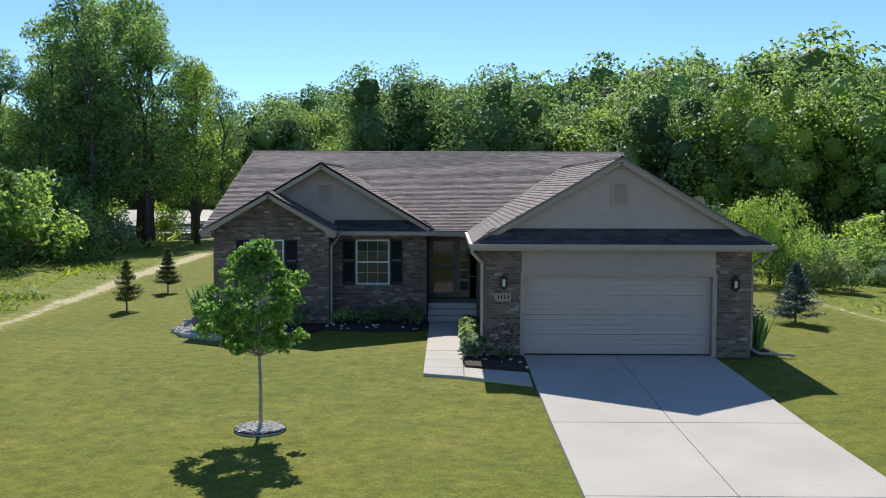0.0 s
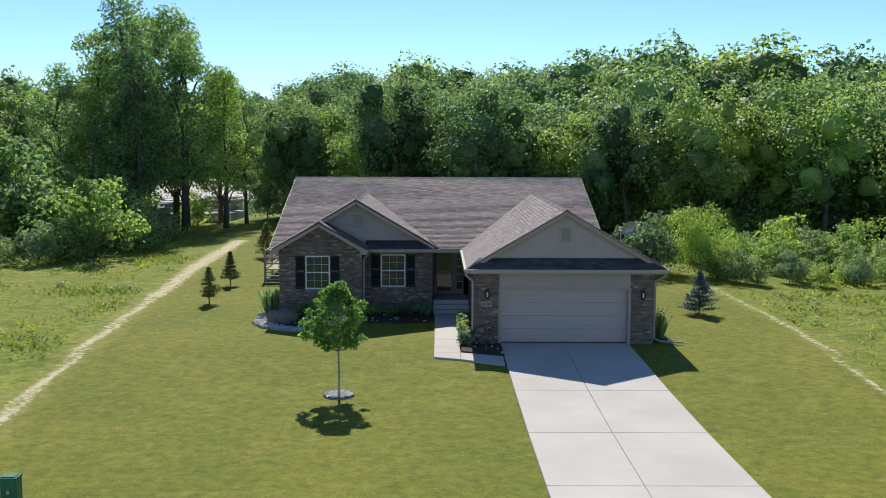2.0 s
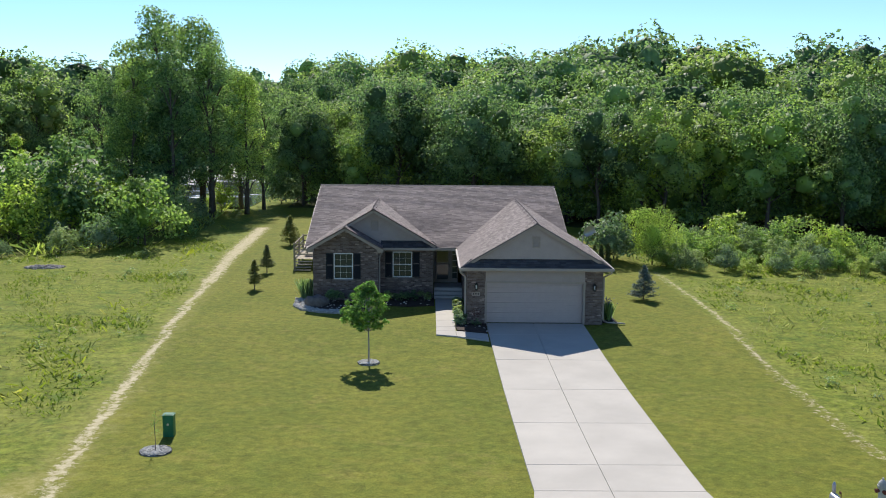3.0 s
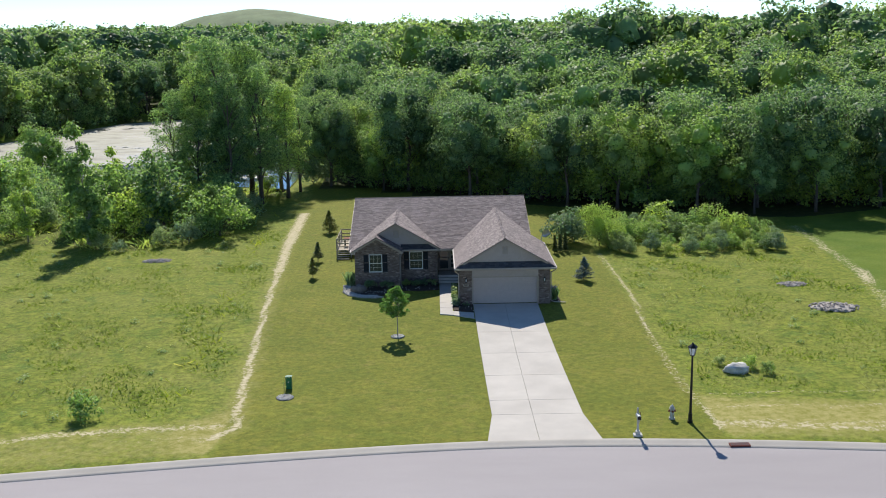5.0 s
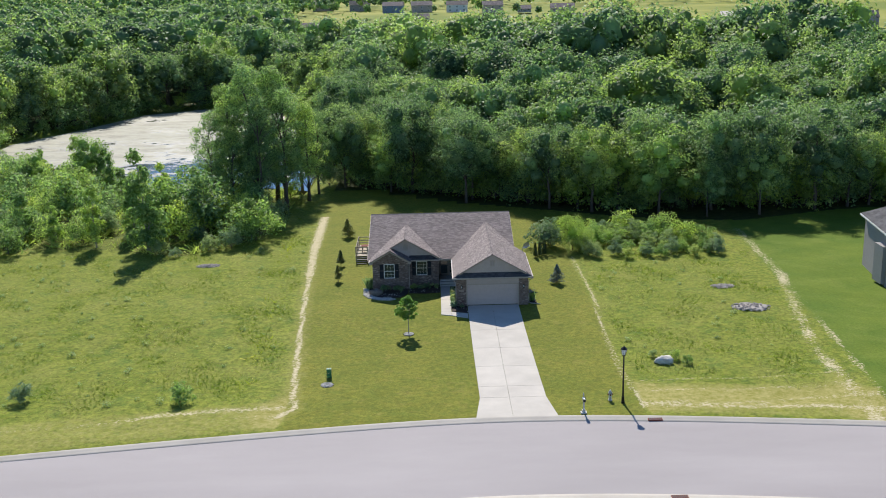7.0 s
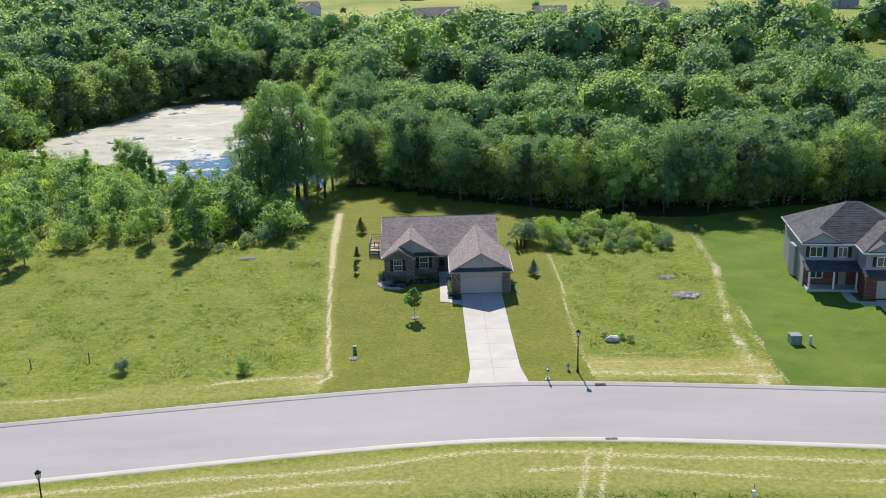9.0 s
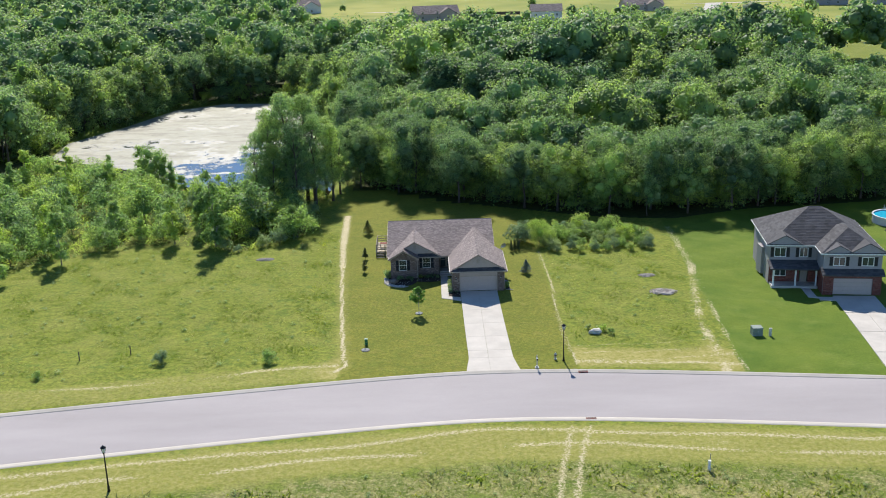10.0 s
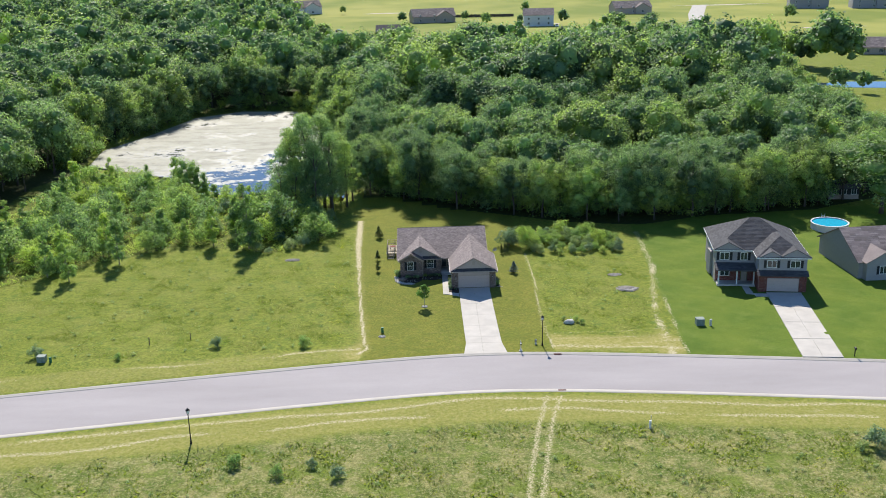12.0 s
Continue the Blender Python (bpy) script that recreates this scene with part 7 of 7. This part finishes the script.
# far road, water and distance
fr = [(132, 330), (141, 380), (152, 440), (165, 493), (197, 600), (213, 680)]
g = Geo()
for (ax, ay), (bx, by) in zip(fr, fr[1:]):
    za, zb = float(far_rise(ay)) + 0.06, float(far_rise(by)) + 0.06
    g.face((ax - 5, ay, za), (ax + 5, ay, za), (bx + 5, by, zb), (bx - 5, by, zb))
tagged(part("far_road", g, M["kerb"]), "pale concrete road far across the fields", "road", kind="structure")
tagged(part("far_water", Geo().prism([(126, 193), (150, 187), (175, 192), (172, 198), (142, 203), (128, 200)], -0.3, 0.03), plain("dark_water", (0.03, 0.05, 0.07), 0.05)), "small blue pond among far trees", "pond", kind="structure")


def bare_patch(x, y, rx, ry, seed):
    """A thin uneven spread of bare sand on the far fields."""
    ring = []
    for k in range(28):
        a = 2 * math.pi * k / 28
        q = 1 + 0.5 * noise.noise(Vector((2 * math.cos(a), 2 * math.sin(a), seed)))
        ring.append((x + rx * q * math.cos(a), y + ry * q * math.sin(a)))
    tagged(part("sand_patch", Geo().prism(ring, -0.2, 0.05), M["sand"]), "bare pale sand patch on the far fields", "sand", kind="structure")


for k, patch_row in enumerate(((-36, 590, 11, 5), (-50, 585, 6, 3), (-30, 560, 16, 2.5), (-62, 432, 9, 4), (26, 520, 10, 2), (212, 392, 18, 2.2), (200, 560, 30, 3), (62, 452, 12, 3))):
    bare_patch(*patch_row, k)


def board_fence(x0, y0, x1, y1):
    t = thing("board_fence", "long dark wooden board fence round a far garden", "fence", (x0, y0, 0))
    n = 14
    for k in range(n):
        ax, bx = x0 + (x1 - x0) * k / n, x0 + (x1 - x0) * (k + 1) / n
        ay, by = y0 + (y1 - y0) * k / n, y0 + (y1 - y0) * (k + 1) / n
        part("post", Geo().box(ax - 0.1, ay - 0.1, -0.1, ax + 0.1, ay + 0.1, 2.0), M["bark"], t)
        part("fence_panel", Geo().bar((ax, ay, 0.95), (bx, by, 0.95), 0.06, 1.7), M["bark"], t)


board_fence(10, 512, 52, 508)


def parked_car(x, y, ang, paint, label):
    """A far saloon: rounded body, glazed cabin and four wheels."""
    t = thing("parked_car", label, "car", (x, y, 0), "parked cars")
    prof = [(-2.2, 0.35), (2.2, 0.35), (2.25, 0.7), (1.9, 0.9), (0.9, 0.98), (-1.7, 1.0), (-2.2, 0.85)]
    roof = [(-1.6, 1.0), (0.95, 0.98), (0.3, 1.45), (-1.1, 1.48)]
    c, d = math.cos(radians(ang)), math.sin(radians(ang))

    def solid(ring, half):
        g = Geo()
        n = len(ring)
        g.v = [(x + u * c - w * d, y + u * d + w * c, z) for w in (-half, half) for u, z in ring]
        g.f = [tuple(range(n)), tuple(range(2 * n - 1, n - 1, -1))] + [(k, n + k, n + (k + 1) % n, (k + 1) % n) for k in range(n)]
        return g

    part("body", solid(prof, 0.88), paint, t)
    part("cabin", solid(roof, 0.72), M["glass"], t)
    for u in (-1.4, 1.4):
        for w in (-0.8, 0.8):
            ax, ay = x + u * c - w * d, y + u * d + w * c
            part("wheel", Geo().tube([(ax + 0.11 * d, ay - 0.11 * c, 0.32), (ax - 0.11 * d, ay + 0.11 * c, 0.32)], [0.32, 0.32], 10), M["black"], t)


parked_car(-66, 434, 10, M["white"], "far white saloon car parked beside the trees")
parked_car(-60, 433, 5, M["metal"], "far silver saloon car parked beside the trees")
parked_car(-54, 435, 0, M["black"], "far black saloon car parked beside the trees")
parked_car(70, 434, 80, M["white"], "far white saloon car parked by a white house")


def distance():
    rng = np.random.default_rng(77)
    spots, y = [], 650.0
    while y < 3000:
        w = 0.5 * y + 150
        gap = 12 + (y - 650) * 0.015
        for x in np.arange(-w, w, gap):
            x1, y1 = x + rng.uniform(-6, 6), y + rng.uniform(-8, 8)
            open_field = y < 1000 and x1 > -120 + 0.25 * (y - 650) and not (y > 815 + 60 * noise.noise(Vector((x1 * 0.01, 3, 0))))
            open_field |= y > 1000 and noise.noise(Vector((x1 * 0.0035, y1 * 0.0045, 3))) > 0.28
            if not open_field:
                spots.append((x1, y1, rng.uniform(0.7, 1.0), float(far_rise(y1))))
        y += gap * (1.1 if y < 1000 else 3.0)
    canopy_stuff("horizon_woodland", spots, 17.0, 26, 2.8, M["leaf"], "dark woods in the far distance", 41, share=0.08, detail=(3, 5))
    few = [(x + rng.uniform(-6, 6), y, rng.uniform(0.4, 0.7), float(far_rise(y))) for x, y in ((95, 420), (110, 400), (35, 440), (72, 440), (46, 452), (170, 300), (176, 296), (-14, 478), (22, 478), (-60, 560), (200, 430), (215, 300), (222, 310), (158, 290), (148, 285), (-100, 590), (-128, 590), (66, 520), (-92, 770), (-56, 700), (0, 735), (28, 730), (60, 690), (76, 680), (120, 655), (140, 690))]
    few += [(x, y, rng.uniform(1.15, 1.35)) for x, y in ((119, 268), (126, 262), (131, 254), (136, 247), (141, 240), (146, 232), (151, 225), (133, 263), (141, 253), (148, 243))]
    few += [(x, y, rng.uniform(0.55, 0.75)) for x, y in ((116, 190), (122, 184), (130, 180), (138, 178), (147, 177), (156, 180), (112, 172), (165, 184))]
    canopy_stuff("far_trees", few, 15.0, 500, 1.0, M["leaf"], "single trees round far houses", 42)
    g = Geo()
    n, rings = 40, 10
    for k in range(rings + 1):
        f = k / rings
        for j in range(n):
            a = 2 * math.pi * j / n
            q = 1 + 0.12 * noise.noise(Vector((math.cos(a), math.sin(a), f * 2)))
            g.v.append((-440 + 310 * f * q * math.cos(a), 2500 + 260 * f * q * math.sin(a), 76 * (1 - f ** 1.7) + 3 * noise.noise(Vector((math.cos(a) * f * 4, math.sin(a) * f * 4, 7)))))
    for k in range(rings):
        for j in range(n):
            a, b = k * n + j, k * n + (j + 1) % n
            g.f.append((a, a + n, b + n, b))
    tagged(part("grassy_hill", g, M["hill"], smooth=True), "broad low grassy hill on the horizon", "hill", kind="structure")


distance()


# ---- grass and weeds ----
def tufts(name, n, box, keep, size, material, label, seed, slim=0.3):
    """Upright blades or weeds strewn over a stretch of ground."""
    rng = np.random.default_rng(seed)
    x, y = rng.uniform(box[0], box[1], n), rng.uniform(box[2], box[3], n)
    ok = keep(x, y)
    x, y = x[ok], y[ok]
    patch = mottle(x, y, 0.5, seed)
    thick = patch + rng.normal(0, 1.0, len(x)) > -0.4
    x, y, patch = x[thick], y[thick], patch[thick]
    s = size * (0.7 + 0.35 * np.clip(patch, -1, 1)) * rng.uniform(0.6, 1.3, len(x))
    a = rng.uniform(0, 2 * np.pi, len(x))
    lean = rng.normal(0, 0.85, (len(x), 2)) * s[:, None]
    w = s * slim
    z = -0.08 + fall(x, y)
    v = np.stack([np.stack([x - w * np.cos(a), y - w * np.sin(a), z], -1), np.stack([x + w * np.cos(a), y + w * np.sin(a), z], -1),
                  np.stack([x + lean[:, 0] + w * 0.25 * np.cos(a), y + lean[:, 1], s + z], -1), np.stack([x + lean[:, 0] - w * 0.35 * np.cos(a), y + lean[:, 1] + w * 0.3 * np.sin(a), s * 0.8 + z], -1)], 1).reshape(-1, 3)
    f = np.arange(4 * len(x)).reshape(-1, 4)
    tagged(new(name, raw_mesh(name, v, f, material)), label, "grass", kind="stuff")


def off_track(x, y):
    return (seg(x, y, TRACK_L) > 0.9) & (seg(x, y, TRACK_R) > 0.5) & (seg(x, y, TRACK_R2) > 1.0) & (seg(x, y, WHEEL_A) > 0.5) & (seg(x, y, WHEEL_B) > 0.5)


tufts("meadow_grass", 80000, (-75, -17.5, -24, 32), lambda x, y: off_track(x, y) & (x < -18.2 - (y + 20) * 0.055) & (y > road_far(x) + 6.5) & ~inside(x, y, THICKET), 0.17, M["grass"], "knee-high meadow grass and weeds", 1)
tufts("rough_grass", 19000, (10.5, 31, -20, 30), lambda x, y: off_track(x, y) & (x < 26 + (y + 20) * 0.1), 0.20, M["grass"], "rough unmown grass on the empty lot", 2)
tufts("verge_grass", 50000, (-85, 85, -84, -47), lambda x, y: off_track(x, y) & (np.abs(x) < 70 + 14 * wave(x, y, 0.5)) & (y > -76 + 6 * wave(x, y, 0.4)) & (y < road_far(x) - ROAD_WIDE - 9.0), 0.32, M["grass"], "tall rough grass across the road", 3)
tufts("dry_grass", 60000, (-85, 85, -84, -44), lambda x, y: off_track(x, y) & (mottle(x, y, 0.25, 44) > -0.1) & (np.abs(x) < 74) & (y > -78 + 5 * mottle(x, y, 0.3, 45)) & (y < road_far(x) - ROAD_WIDE - 8.0), 0.34, M["grass_dry"], "tall straw-coloured dry grass across the road", 8, 0.13)
tufts("dry_meadow_grass", 26000, (-75, 31, -22, 28), lambda x, y: off_track(x, y) & ((x < -19 - (y + 20) * 0.055) | (x > 11)) & (x < 25) & (y > road_far(x) + 5.5) & ~inside(x, y, THICKET) & (mottle(x, y, 0.3, 46) > 0.1), 0.24, M["grass_dry"], "straw-coloured dry grass in the meadow", 9, 0.13)
tufts("track_weeds", 2600, (-24, -16, -22, 42), lambda x, y: (np.abs(x + 18.9 + (y + 20) * 0.06 + 1.4) < 0.9), 0.38, M["grass"], "tall green weeds along the dirt track", 4, 0.15)


def weed_clumps():
    rng = np.random.default_rng(23)
    puffs = []
    for _ in range(900):
        x, y = rng.uniform(-70, 60), rng.uniform(-74, 28)
        far = float(road_far(np.array(x)))
        in_left = x < -19.5 and far + 7 < y < 24
        in_right = 11 < x < 25 and -18 < y < 16
        south = y < far - ROAD_WIDE - 9 and off_track(np.array(x), np.array(y))
        if in_left or in_right or south:
            puffs.append((x, y, 0.05 + float(fall(x, y)), rng.uniform(0.12, 0.42)))
    v, f = puff_leaves(puffs, 40, 0.13, rng, 0.4, 1.2)
    tagged(new("weed_clumps", raw_mesh("weed_clumps", v, f, M["leaf_weed"])), "scattered low green weed clumps in the meadow", "weeds", kind="stuff")


weed_clumps()
tufts("thicket_undergrowth", 26000, (-95, -24, 2, 66), lambda x, y: inside(x, y, THICKET) & (seg(x, y, TRACK_L) > 2.5), 0.75, M["leaf_weed"], "tall green undergrowth between the thicket bushes", 12, 0.09)
BANK = [(-99, 96), (-97, 120), (-89, 142), (-83, 168), (-66, 178), (-46, 175)]
tufts("reed_bank", 16000, (-104, -44, 92, 182), lambda x, y: (seg(x, y, BANK) < 2.6 + 0.8 * mottle(x, y, 0.2, 5)), 1.3, M["grass"], "tall yellow-green reeds on the pond's far bank", 6, 0.12)

# things on the dipped front lots rest on the ground there
for ob in scene.objects:
    if ob.type == "EMPTY" and not ob.parent and ob.name.split(".")[0] in ("maple_sapling", "tree_ring", "sapling_whip", "utility_pedestal", "street_lamp", "mailbox", "fire_hydrant", "white_boulder", "gravel_pile", "transformer_box", "survey_stake"):
        ob.location.z += float(fall(ob.location.x, ob.location.y))
